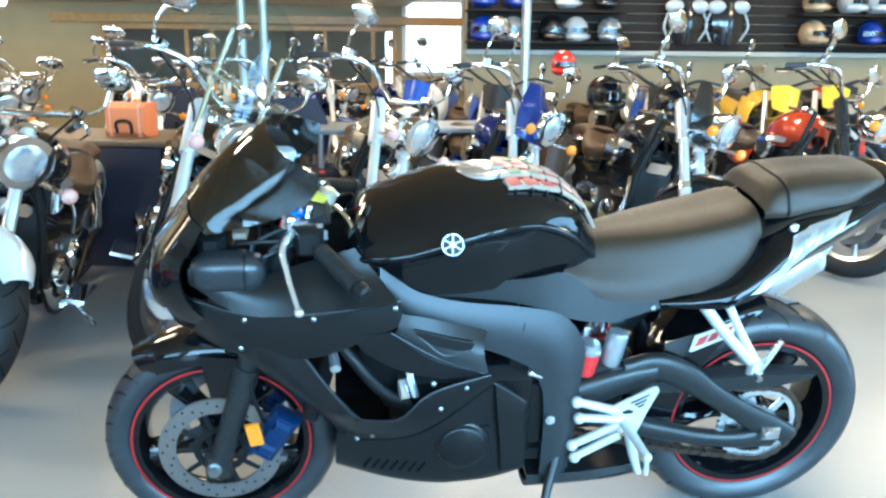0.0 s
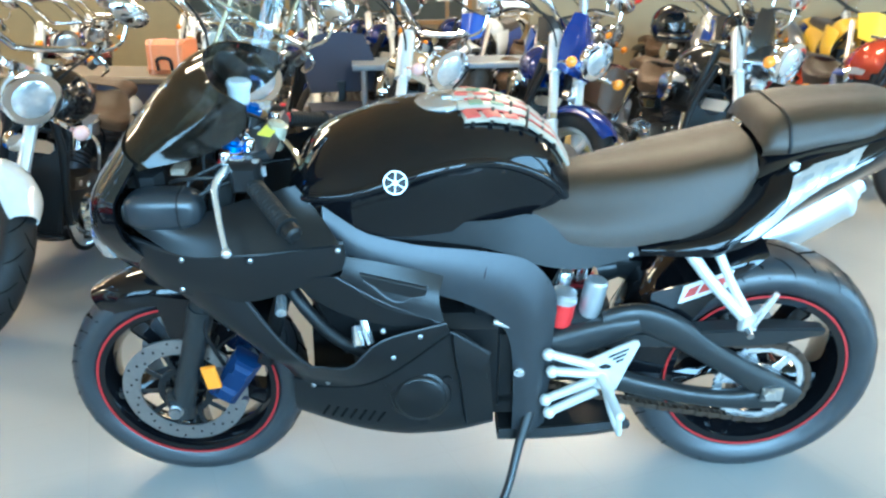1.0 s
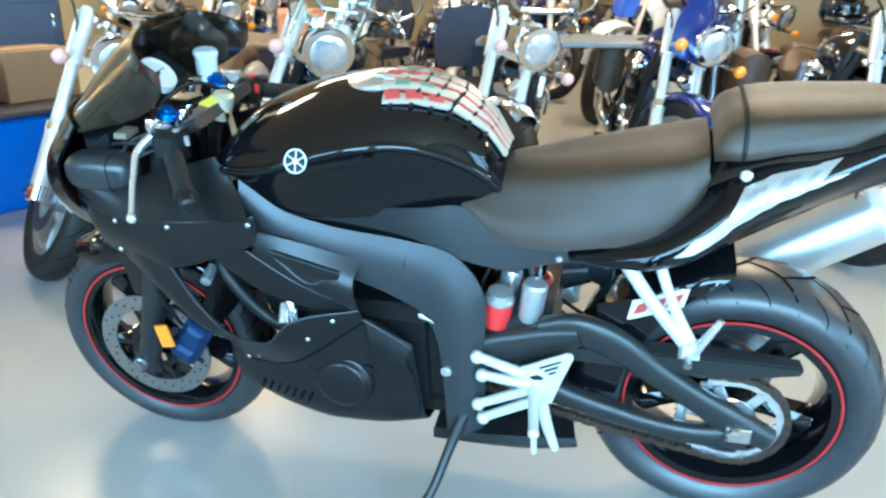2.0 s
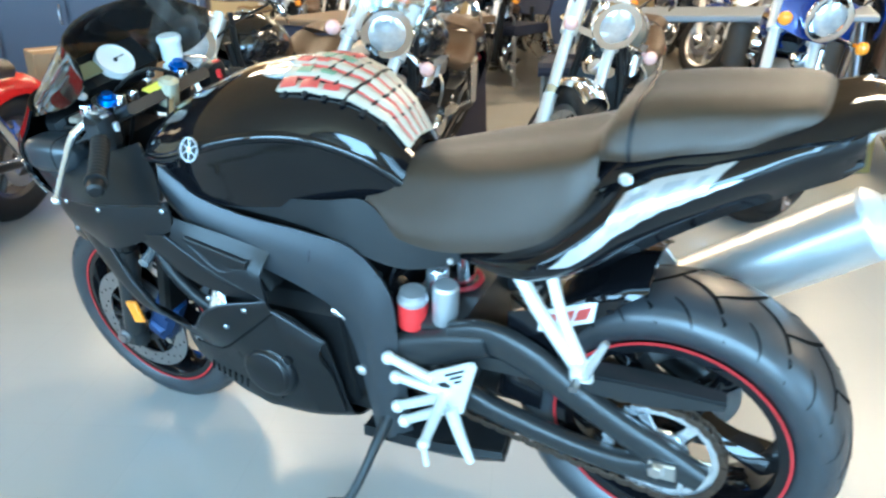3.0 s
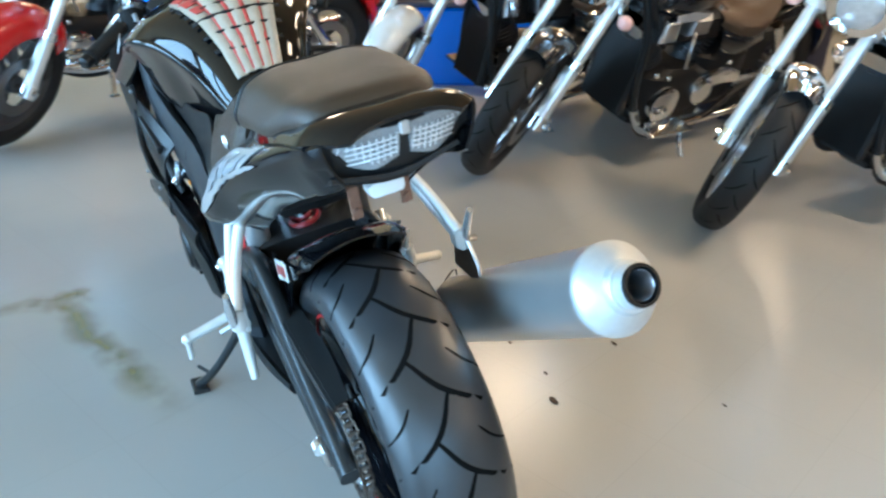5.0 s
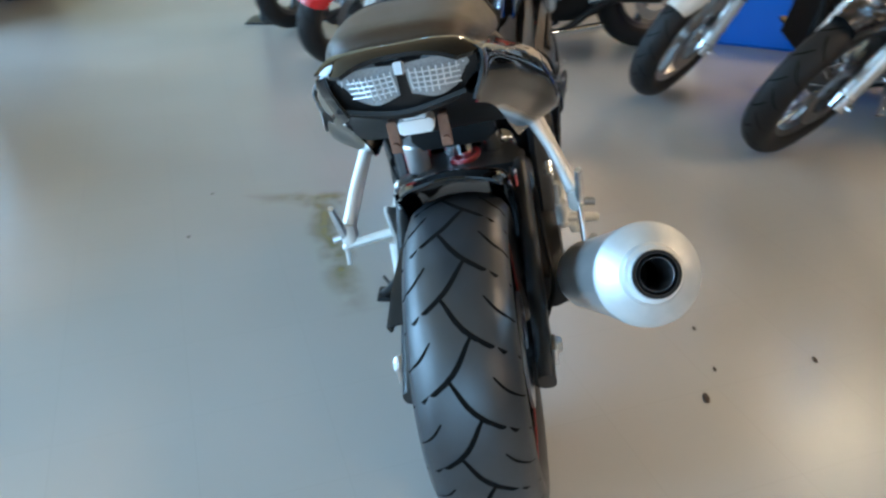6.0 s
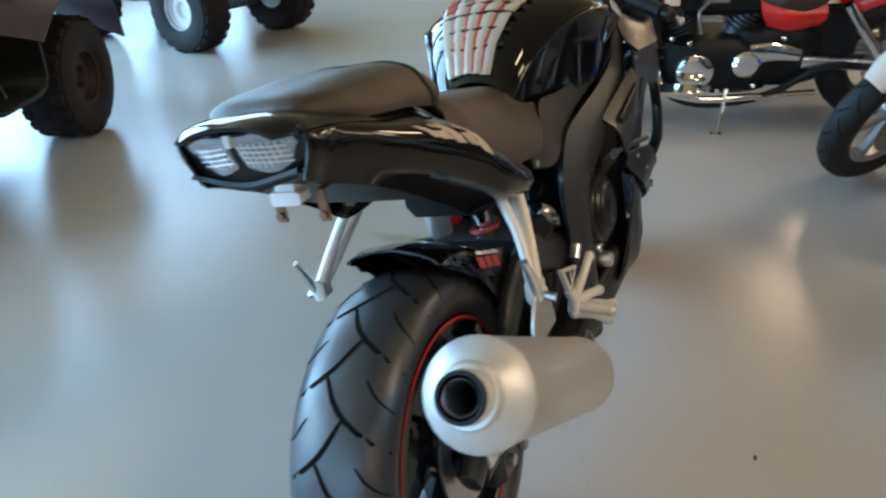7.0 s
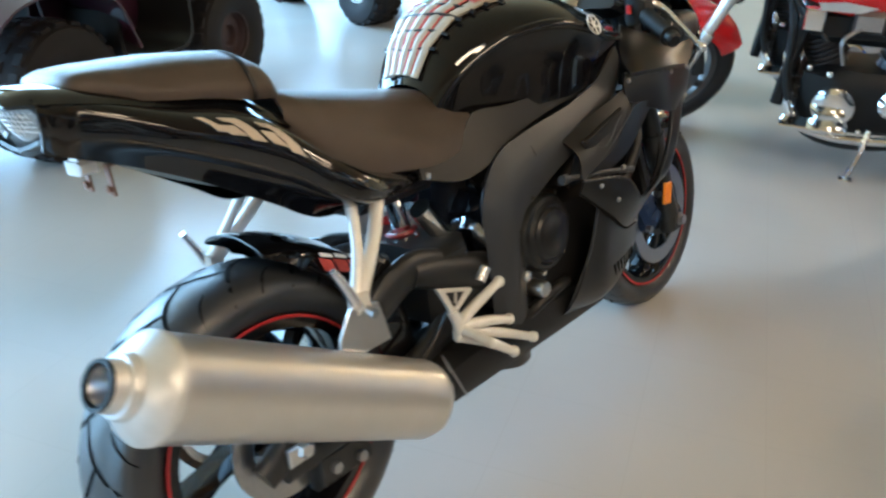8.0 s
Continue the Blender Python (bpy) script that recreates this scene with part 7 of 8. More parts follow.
BLUEP = paint("deep_blue_paint", (0.005, 0.024, 0.17))
BLACKP = paint("black_paint", (0.012, 0.012, 0.014))
REDP = mat("candy_red_paint", (0.58, 0.010, 0.010), 0.25, 0.0, 0.08, 30, coat=0.35)
WHITEP = paint("pearl_white_paint", (0.72, 0.72, 0.70), 0.0)
SILVERP = paint("champagne_paint", (0.45, 0.40, 0.32), 0.5)
MAROON = paint("maroon_paint", (0.10, 0.012, 0.02))
MIDRIM = mat("grey_cast_rim", (0.40, 0.39, 0.38), 0.35, 0.7, 0.1, 40)
DARKRIM = mat("dark_cast_rim", (0.09, 0.085, 0.085), 0.35, 0.6, 0.1, 40)
BROWNSEAT = mat("brown_seat_vinyl", (0.072, 0.040, 0.020), 0.5, 0, 0.15, 40, 0.4, 900)

cruiser((-1.75, 0.82), -86, 46, "white and chrome cruiser with a pale front fender", BLACKP, WHITEP, scale=1.0, indicator=PINK, seat=BROWNSEAT, lean=10.6, rim=MIDRIM)
cruiser((-1.10, 1.15), -80.5, 29.5, "black cruiser with a clear windshield", BLACKP, BLACKP, shield=True, scale=1.03, indicator=PINK, spokes=14, lean=17, short=True, seat=BROWNSEAT, rim=DARKRIM)
cruiser((-0.26, 1.68), -86.5, 40, "champagne and chrome cruiser with round headlight", SILVERP, CHROME, scale=0.99, indicator=PINK, seat=BROWNSEAT, spokes=14, lean=10.5, short=True)
cruiser((0.53, 2.10), -84, 32, "deep blue cruiser with pale fork legs", BLUEP, BLUEP, scale=0.97, seat=BROWNSEAT, bags=True, lean=9.5, shroud=True)
cruiser((1.34, 1.78), -84, 34, "black cruiser with amber turn signals", BLACKP, BLACKP, scale=0.99, bags=True, lean=10.5, seat=BROWNSEAT, shroud=True)
ORANGERED = paint("orange_red_paint", (0.55, 0.06, 0.02))
cruiser((2.46, 2.12), -86, 34, "orange-red cruiser with black forks", ORANGERED, ORANGERED, scale=0.98, lower=ARM, forkmat=ARM)
cruiser((-2.205, -0.745), -74.5, 34, "candy red cruiser parked on its stand", REDP, REDP, scale=1.0, indicator=ORANGE, deep=True, rim=DARKRIM, group="red cruisers")
cruiser((-2.95, -1.16), -71, 34, "candy red cruiser beside another one", REDP, REDP, scale=1.0, deep=True, rim=DARKRIM, group="red cruisers")


# dirt bikes and further cruisers behind


def dirt_bike(x, y, heading, label, colour, second, lean=8.0):
    t = thing("dirt_bike", label, "motorcycle", Matrix.Translation((x, y, 0)) @ Matrix.Rotation(radians(heading), 4, "Z") @ Matrix.Rotation(radians(-lean), 4, "X"), "dirt bikes")
    for cx, r, nm in ((0.0, 0.345, "front_wheel"), (-1.4, 0.32, "rear_wheel")):
        spoked_wheel((cx, 0, r), r, 0.05, r - 0.075, t, nm, "", ALU, 14)
    for sgn in (-1, 1):
        leg = part("fork_leg", tube([(0, sgn * 0.09, 0.34), (-0.17, sgn * 0.09, 0.66), (-0.31, sgn * 0.09, 0.95)], [0.028, 0.025, 0.022], 10, 6), ALU, t, "silver fork leg")
        part("fork_guard", block((0.03, 0.05, 0.28), (-0.05, sgn * 0.095, 0.52), 0.01, Matrix.Translation((-0.05, 0, 0.52)) @ Matrix.Rotation(radians(-27), 4, "Y") @ Matrix.Translation((0.05, 0, -0.52))), colour, leg)
        hb = part("handlebar", tube([(-0.33, 0, 0.99), (-0.33, sgn * 0.12, 1.03), (-0.36, sgn * 0.25, 1.09), (-0.42, sgn * 0.40, 1.08)], 0.012, 8, 14), ARM, t)
        part("grip", tube([(-0.40, sgn * 0.30, 1.085), (-0.425, sgn * 0.41, 1.078)], 0.018, 8), RUBBER, hb)
        part("lever", tube([(-0.37, sgn * 0.27, 1.085), (-0.33, sgn * 0.30, 1.08), (-0.36, sgn * 0.42, 1.065)], 0.006, 6), ALU, hb)
        part("radiator_shroud", patch([[(-0.42, sgn * 0.12, 0.86), (-0.55, sgn * 0.17, 0.90), (-0.80, sgn * 0.12, 0.85)], [(-0.36, sgn * 0.17, 0.72), (-0.55, sgn * 0.19, 0.74), (-0.76, sgn * 0.13, 0.76)], [(-0.40, sgn * 0.14, 0.56), (-0.52, sgn * 0.15, 0.60), (-0.62, sgn * 0.13, 0.68)]], 8, 8, 0.008), colour, t)
        part("side_panel", patch([[(-0.85, sgn * 0.10, 0.84), (-1.3, sgn * 0.10, 0.88)], [(-0.88, sgn * 0.13, 0.72), (-1.34, sgn * 0.12, 0.82)], [(-0.92, sgn * 0.11, 0.62), (-1.2, sgn * 0.11, 0.72)]], 8, 6, 0.008), second, t)
    part("front_fender", patch([[(0.34, -0.05, 0.72), (0.10, -0.08, 0.77), (-0.15, -0.09, 0.75), (-0.42, -0.07, 0.68)], [(0.38, 0, 0.735), (0.10, 0, 0.80), (-0.15, 0, 0.78), (-0.42, 0, 0.70)], [(0.34, 0.05, 0.72), (0.10, 0.08, 0.77), (-0.15, 0.09, 0.75), (-0.42, 0.07, 0.68)]], 14, 7, 0.006), colour, t, "long high front fender")
    part("number_plate", patch([[(-0.16, -0.11, 1.0), (-0.12, 0, 1.02), (-0.16, 0.11, 1.0)], [(-0.10, -0.09, 0.84), (-0.06, 0, 0.82), (-0.10, 0.09, 0.84)]], 9, 5, 0.008), second, t, "blank front plate")
    part("fuel_tank", hull([(-0.42, [(0, 0.90), (0.06, 0.88), (0.09, 0.80)]), (-0.58, [(0, 0.97), (0.09, 0.94), (0.13, 0.80)]), (-0.80, [(0, 0.92), (0.07, 0.90), (0.10, 0.80)])], 7, 10), colour, t)
    part("seat", hull([(-0.68, [(0, 0.96), (0.06, 0.95), (0.07, 0.88)]), (-0.95, [(0, 0.92), (0.08, 0.91), (0.09, 0.84)]), (-1.42, [(0, 0.95), (0.08, 0.94), (0.09, 0.88)])], 7, 10), VINYL, t, "long black seat", 60)
    part("rear_fender", patch([[(-1.3, -0.10, 0.86), (-1.55, -0.10, 0.90), (-1.82, -0.07, 0.88)], [(-1.3, 0, 0.90), (-1.55, 0, 0.94), (-1.84, 0, 0.92)], [(-1.3, 0.10, 0.86), (-1.55, 0.10, 0.90), (-1.82, 0.07, 0.88)]], 10, 7, 0.006), colour, t)
    part("engine", block((0.36, 0.22, 0.26), (-0.70, 0, 0.42), 0.05).join(block((0.14, 0.16, 0.24), (-0.60, 0, 0.62), 0.02)).join(lathe([(0.001, 0.14), (0.07, 0.14), (0.09, 0.11), (0.09, 0)], (-0.76, 0, 0.40), (0, 1, 0), 20)), ENGINE, t)
    part("exhaust_pipe", tube([(-0.50, -0.05, 0.62), (-0.40, -0.10, 0.46), (-0.62, -0.15, 0.50), (-1.0, -0.16, 0.66), (-1.1, -0.165, 0.70)], 0.02, 8, 18).join(tube([(-1.08, -0.165, 0.69), (-1.14, -0.17, 0.71), (-1.55, -0.18, 0.84)], [0.02, 0.045, 0.045], 10, 6)), ALU, t)
    part("frame_beam", tube([(-0.36, 0.06, 0.88), (-0.62, 0.11, 0.70), (-0.95, 0.11, 0.56), (-0.97, 0.10, 0.34)], 0.022, 8, 12).join(tube([(-0.36, -0.06, 0.88), (-0.62, -0.11, 0.70), (-0.95, -0.11, 0.56), (-0.97, -0.10, 0.34)], 0.022, 8, 12)), ARM, t)
    part("swing_arm", tube([(-0.95, 0.09, 0.40), (-1.4, 0.09, 0.32)], 0.026, 8).join(tube([(-0.95, -0.09, 0.40), (-1.4, -0.09, 0.32)], 0.026, 8)), ALU, t)
    part("side_stand", tube([(-0.85, 0.13, 0.34), (-0.80, 0.24, 0.045)], 0.012, 8), ARM, t)
    return t


YELLOWP = mat("yellow_plastic", (0.80, 0.50, 0.02), 0.35, 0, 0.08, 20, coat=0.3)
BLUEPL = mat("racing_blue_plastic", (0.015, 0.07, 0.42), 0.35, 0, 0.08, 20, coat=0.3)
REDPL = mat("red_plastic", (0.50, 0.03, 0.02), 0.35, 0, 0.08, 20, coat=0.3)
BLACKPL = mat("black_plastic", (0.012, 0.012, 0.013), 0.4, 0, 0.1, 20)
for x, y, turn, lab, a, b in ((2.85, 3.75, -100, "bright yellow dirt bike", YELLOWP, YELLOWP), (3.36, 3.9, -100, "black dirt bike with yellow panels", BLACKPL, YELLOWP), (0.62, 3.8, -100, "blue and black dirt bike", BLUEPL, BLACKPL),
                              (1.75, 3.5, -108, "blue dirt bike with black panels", BLUEPL, BLACKPL), (3.7, 4.3, -100, "red and black dirt bike", REDPL, BLACKPL), (0.1, 4.75, -110, "white and blue dirt bike", WHITE, BLUEPL)):
    dirt_bike(x, y, turn, lab, a, b)

row = [((-2.9, 4.0), cruiser((-2.9, 4.0), -70, 30, "maroon cruiser in the back row", MAROON, MAROON, scale=0.98, seat=BROWNSEAT, group="back row")),
       ((-1.9, 4.3), cruiser((-1.9, 4.3), -75, 25, "black cruiser in the back row", BLACKP, BLACKP, scale=0.98, seat=BROWNSEAT, group="back row")),
       ((-0.9, 4.1), cruiser((-0.9, 4.1), -66, 30, "blue cruiser in the back row", BLUEP, BLUEP, scale=0.98, group="back row"))]
for k, (x, y, turn) in enumerate(((1.25, 4.5, 8), (2.2, 4.7, -6), (3.9, 4.3, 4), (4.8, 4.1, -5), (-3.9, 4.2, 6), (-3.3, 5.6, 0), (-2.3, 5.7, -8), (-1.35, 5.5, 5), (-0.4, 5.8, 0), (0.55, 5.8, -6), (-4.4, 5.5, 3), (-0.7, 7.3, 4), (-1.8, 7.5, 0), (-2.9, 7.4, -7), (0.4, 7.4, 3),
                               (-4.0, 7.6, 0), (2.9, 5.4, 5), (3.8, 5.5, -4), (-4.6, 0.6, 0), (-5.2, 1.6, 5), (-6.0, 2.4, -6))):
    (ox, oy), src = row[k % 3]
    copy_thing(src, Matrix.Translation((x, y, 0)) @ Matrix.Rotation(radians(turn), 4, "Z") @ Matrix.Translation((-ox, -oy, 0)) @ src.matrix_basis)


# ---- quad bikes on the other side ----


QUADRUBBER = mat("knobbly_rubber", (0.012, 0.010, 0.011), 0.7, 0, 0.2, 30, 0.2, 300, spec=0.3)


def quad_bike(m, label, body, rim_mat, n=1):
    q = thing("quad_bike", label, "quad bike", m, "quad bikes")
    for x in (0.62, -0.62):
        for sgn in (-1, 1):
            c = (x * 0.95, sgn * 0.45, 0.29)
            s = lathe([(0.12, -0.10), (0.15, -0.125), (0.22, -0.13), (0.265, -0.12), (0.288, -0.08), (0.29, 0), (0.288, 0.08), (0.265, 0.12), (0.22, 0.13), (0.15, 0.125), (0.12, 0.10)], c, (0, 1, 0), 36, closed=True)
            w = part("wheel", lathe([(0.001, sgn * 0.04), (0.05, sgn * 0.04), (0.06, sgn * 0.07), (0.11, sgn * 0.06), (0.125, sgn * 0.11), (0.13, sgn * 0.11), (0.12, sgn * 0.0), (0.12, -sgn * 0.1)], c, (0, 1, 0), 28), rim_mat, q, "small quad wheel")
            part("tyre", s, QUADRUBBER, w, "fat knobbly tyre")
            knobs = Shape()
            for k in range(22):
                for u in (-0.085, 0, 0.085):
                    knobs.join(block((0.05, 0.05, 0.018), (0, u, 0.288 - abs(u) * 0.06), 0.004).moved(Matrix.Translation(c) @ Matrix.Rotation(radians(360 / 22 * (k + 0.5 * (u == 0))), 4, "Y")))
            tagged(part("tread_block", knobs, QUADRUBBER, w), "chunky rubber tread blocks", kind="stuff")
            part("axle_arm", tube([(x, sgn * 0.12, 0.34), (x, sgn * 0.36, 0.29)], 0.02, 8), ARM, q)
            part("spring", tube([(x * 0.9, sgn * 0.16, 0.62), (x, sgn * 0.3, 0.34)], 0.032, 12), STEEL, q)
    for x, sx in ((0.60, 1), (-0.60, -1)):
        part("mudguard", patch([[(x - 0.42, -0.60, 0.40), (x - 0.27, -0.62, 0.64), (x, -0.6, 0.70), (x + 0.25, -0.6, 0.66), (x + 0.38, -0.58, 0.54)],
                                [(x - 0.42, 0, 0.60), (x - 0.25, 0, 0.76), (x, 0, 0.80), (x + 0.25, 0, 0.76), (x + 0.38, 0, 0.62)],
                                [(x - 0.42, 0.60, 0.40), (x - 0.27, 0.62, 0.64), (x, 0.6, 0.70), (x + 0.25, 0.6, 0.66), (x + 0.38, 0.58, 0.54)]], 16, 12, 0.012), body, q, "glossy plastic mudguard")
        rack = Shape()
        for k in range(6):
            rack.join(tube([(x - 0.25 + 0.1 * k, -0.36, 0.86), (x - 0.25 + 0.1 * k, 0.36, 0.86)], 0.009, 6))
        for sgn in (-1, 1):
            rack.join(tube([(x - 0.28, sgn * 0.36, 0.86), (x + 0.28, sgn * 0.36, 0.86)], 0.012, 6)).join(tube([(x, sgn * 0.34, 0.70), (x, sgn * 0.36, 0.86)], 0.01, 6))
        part("rack", rack, ARM, q, "black tubular rack")
    part("body", hull([(-0.3, [(0, 0.78), (0.14, 0.77), (0.2, 0.66), (0.2, 0.5)]), (0.1, [(0, 0.82), (0.12, 0.80), (0.17, 0.66), (0.16, 0.42)]), (0.4, [(0, 0.9), (0.14, 0.86), (0.2, 0.7), (0.18, 0.42)])], 9, 12), body, q)
    part("seat", hull([(-0.55, [(0, 0.86), (0.14, 0.85), (0.19, 0.80), (0.18, 0.75)]), (-0.2, [(0, 0.84), (0.13, 0.83), (0.18, 0.78), (0.17, 0.73)]), (0.12, [(0, 0.87), (0.08, 0.86), (0.12, 0.82), (0.11, 0.78)])], 9, 10), VINYL, q, "black vinyl seat", 60)
    part("engine", block((0.6, 0.3, 0.3), (0, 0, 0.42), 0.04), ENGINE, q)
    for sgn in (-1, 1):
        part("footwell", patch([[(-0.235, sgn * 0.19, 0.56), (-0.225, sgn * 0.19, 0.36), (0, sgn * 0.19, 0.33), (0.225, sgn * 0.19, 0.36), (0.235, sgn * 0.19, 0.56)], [(-0.235, sgn * 0.55, 0.56), (-0.225, sgn * 0.55, 0.36), (0, sgn * 0.55, 0.33), (0.225, sgn * 0.55, 0.36), (0.235, sgn * 0.55, 0.56)]], 16, 4, 0.02), MATTE, q, "black plastic footwell")
        part("side_panel", patch([[(-0.34, sgn * 0.21, 0.80), (0.0, sgn * 0.19, 0.78), (0.4, sgn * 0.23, 0.86)], [(-0.34, sgn * 0.26, 0.55), (0.0, sgn * 0.24, 0.52), (0.4, sgn * 0.28, 0.55)], [(-0.28, sgn * 0.22, 0.36), (0.0, sgn * 0.2, 0.34), (0.3, sgn * 0.22, 0.36)]], 10, 8, 0.01), body, q)
    part("skid_plate", block((1.3, 0.3, 0.02), (0, 0, 0.25), 0.005), ARM, q)
    part("bumper", tube([(0.80, -0.3, 0.40), (1.0, -0.26, 0.46), (1.02, 0, 0.62), (1.0, 0.26, 0.46), (0.80, 0.3, 0.40)], 0.018, 8).join(tube([(0.95, -0.24, 0.42), (0.95, 0.24, 0.42)], 0.018, 8)), ARM, q, "black tubular bumper")
    part("handlebar", tube([(0.25, -0.40, 1.02), (0.32, -0.2, 1.05), (0.36, 0, 0.96), (0.32, 0.2, 1.05), (0.25, 0.40, 1.02)], 0.013, 8), ARM, q)
    for sgn in (-1, 1):
        part("grip", tube([(0.27, sgn * 0.30, 1.035), (0.25, sgn * 0.42, 1.02)], 0.019, 8), RUBBER, q)
        part("headlight", ball(0.07, (0.90, sgn * 0.2, 0.66), (0.5, 1, 0.7)), LAMPGLASS, q)
    return q


MAROONQ = mat("dark_maroon_plastic", (0.034, 0.008, 0.022), 0.35, 0, 0.1, 30, coat=0.3)
WHITERIM = mat("white_steel_rim", (0.65, 0.66, 0.66), 0.4, 0.2, 0.1, 40)
quad_bike(Matrix.Translation((-0.44, -3.07, 0)) @ Matrix.Rotation(radians(21), 4, "Z"), "dark maroon quad bike with fat black tyres", MAROONQ, mat("dark_rim", (0.06, 0.04, 0.045), 0.45, 0.3))
quad_bike(Matrix.Translation((-3.43, -4.03, 0)) @ Matrix.Rotation(radians(81), 4, "Z"), "dark quad bike with white steel rims", mat("dark_navy_plastic", (0.02, 0.016, 0.03), 0.35, 0, 0.1, 30, coat=0.3), WHITERIM)

# ---- clutter ----
PLUM = mat("dark_laminate", (0.028, 0.028, 0.05), 0.5, 0, 0.12, 10)
desk = thing("counter", "dark laminate counter with a worn wooden top", "counter", Matrix.Translation((-1.95, 3.1, 0)) @ Matrix.Rotation(radians(-12), 4, "Z"))
part("body", block((1.3, 0.6, 0.70), (0, 0, 0.35), 0.01), PLUM, desk)
part("worktop", block((1.4, 0.68, 0.04), (0, 0, 0.722), 0.01), mat("worn_brown_top", (0.13, 0.085, 0.05), 0.45, 0, 0.3, 8), desk, "brown wooden worktop")
ORANGEP = mat("orange_plastic", (0.85, 0.25, 0.09), 0.35, 0, 0.08, 20, coat=0.3)
case = thing("tool_case", "orange plastic case with a black handle", "case", Matrix.Translation((-1.58, 2.92, 0.742)) @ Matrix.Rotation(radians(-14), 4, "Z") @ Matrix.Diagonal((0.72, 0.8, 0.8, 1)))
part("shell", block((0.36, 0.22, 0.24), (0, 0, 0.12), 0.04), ORANGEP, case)
part("handle", tube([(-0.06, -0.115, 0.03), (-0.06, -0.13, 0.10), (0.06, -0.13, 0.10), (0.06, -0.115, 0.03)], 0.013, 8), MATTE, case, "black handle")
PALEORANGE = mat("pale_orange_plastic", (0.9, 0.42, 0.25), 0.4)
for x in (-0.12, 0.12):
    part("ridge", block((0.02, 0.225, 0.245), (x, 0, 0.12), 0.008), PALEORANGE, case)

BLUEB = mat("bright_blue_plastic", (0.01, 0.11, 0.52), 0.35, 0, 0.08, 10, coat=0.2)
stand = thing("display_platform", "bright blue display platform with boxes on it", "platform", Matrix.Translation((-2.93, 1.80, 0)) @ Matrix.Rotation(radians(67), 4, "Z"))
part("base", block((1.0, 0.9, 0.46), (0, 0, 0.23), 0.02), BLUEB, stand)
part("deck", block((1.04, 0.94, 0.03), (0, 0, 0.477), 0.008), PLUM, stand)
CARD = mat("brown_cardboard", (0.26, 0.16, 0.08), 0.8, 0, 0.12, 12, 0.1, 90)
for k, (x, y, w, h) in enumerate(((-0.24, -0.1, 0.42, 0.22), (0.25, 0.0, 0.40, 0.26))):
    z = 0.4925
    bx = solid("cardboard_box", block((w, 0.36, h), (0, 0, h / 2), 0.004), CARD, "brown cardboard box on the blue platform", "box")
    bx.matrix_basis = stand.matrix_basis @ Matrix.Translation((x, y, z)) @ Matrix.Rotation(radians(8 * k - 6), 4, "Z")
    part("packing_tape", block((w * 1.01, 0.05, 0.002), (0, 0, h + 0.0012), 0.0005).join(block((0.002, 0.05, h * 0.4), (w / 2 + 0.0012, 0, h * 0.8), 0.0005)), mat("tape", (0.5, 0.38, 0.22), 0.3), bx)

cabinet = thing("storage_cabinet", "dark navy storage cabinet beside the blue platform", "cabinet", Matrix.Translation((-4.35, 2.75, 0)) @ Matrix.Rotation(radians(40), 4, "Z"))
part("body", block((1.9, 0.5, 0.98), (0, 0, 0.49), 0.01), PLUM, cabinet)
part("worktop", block((1.94, 0.54, 0.03), (0, 0, 0.997), 0.006), PLUM, cabinet)
for k in range(4):
    door = part("door", block((0.455, 0.018, 0.88), (-0.7125 + 0.475 * k, -0.26, 0.49), 0.004), PLUM, cabinet)
    part("handle", tube([(-0.53 + 0.475 * k, -0.271, 0.72), (-0.53 + 0.475 * k, -0.29, 0.74), (-0.53 + 0.475 * k, -0.29, 0.84), (-0.53 + 0.475 * k, -0.271, 0.86)], 0.006, 6), STEEL, door)
for k, (x, h) in enumerate(((-0.6, 0.22), (-0.15, 0.3), (0.35, 0.2), (0.7, 0.26))):
    crate = solid("storage_crate", block((0.34, 0.3, h), (0, 0, h / 2), 0.012).join(block((0.36, 0.32, 0.025), (0, 0, h - 0.0125), 0.006)), mat("grey_green_crate", (0.10, 0.14, 0.13), 0.5, 0, 0.2, 10), "grey-green plastic crate on the navy cabinet", "crate")
    crate.matrix_basis = cabinet.matrix_basis @ Matrix.Translation((x, 0.0, 1.012)) @ Matrix.Rotation(radians(9 * k - 12), 4, "Z")

# office chairs and a low grey table behind the row
GREYTOP = mat("blue_grey_laminate", (0.22, 0.25, 0.29), 0.4, 0, 0.1, 10)
table = thing("low_table", "blue-grey laminate table on steel legs", "table", Matrix.Translation((0.15, 3.55, 0)) @ Matrix.Rotation(radians(6), 4, "Z"))
part("tabletop", block((1.5, 0.6, 0.035), (0, 0, 0.735), 0.008), GREYTOP, table)
for x in (-0.68, 0.68):
    for y in (-0.24, 0.24):
        part("leg", tube([(x, y, 0), (x, y, 0.72)], 0.02, 10), METALPOST, table)
CHAIRBLUE = mat("navy_chair_fabric", (0.03, 0.035, 0.06), 0.8, 0, 0.15, 60, 0.4, 400)


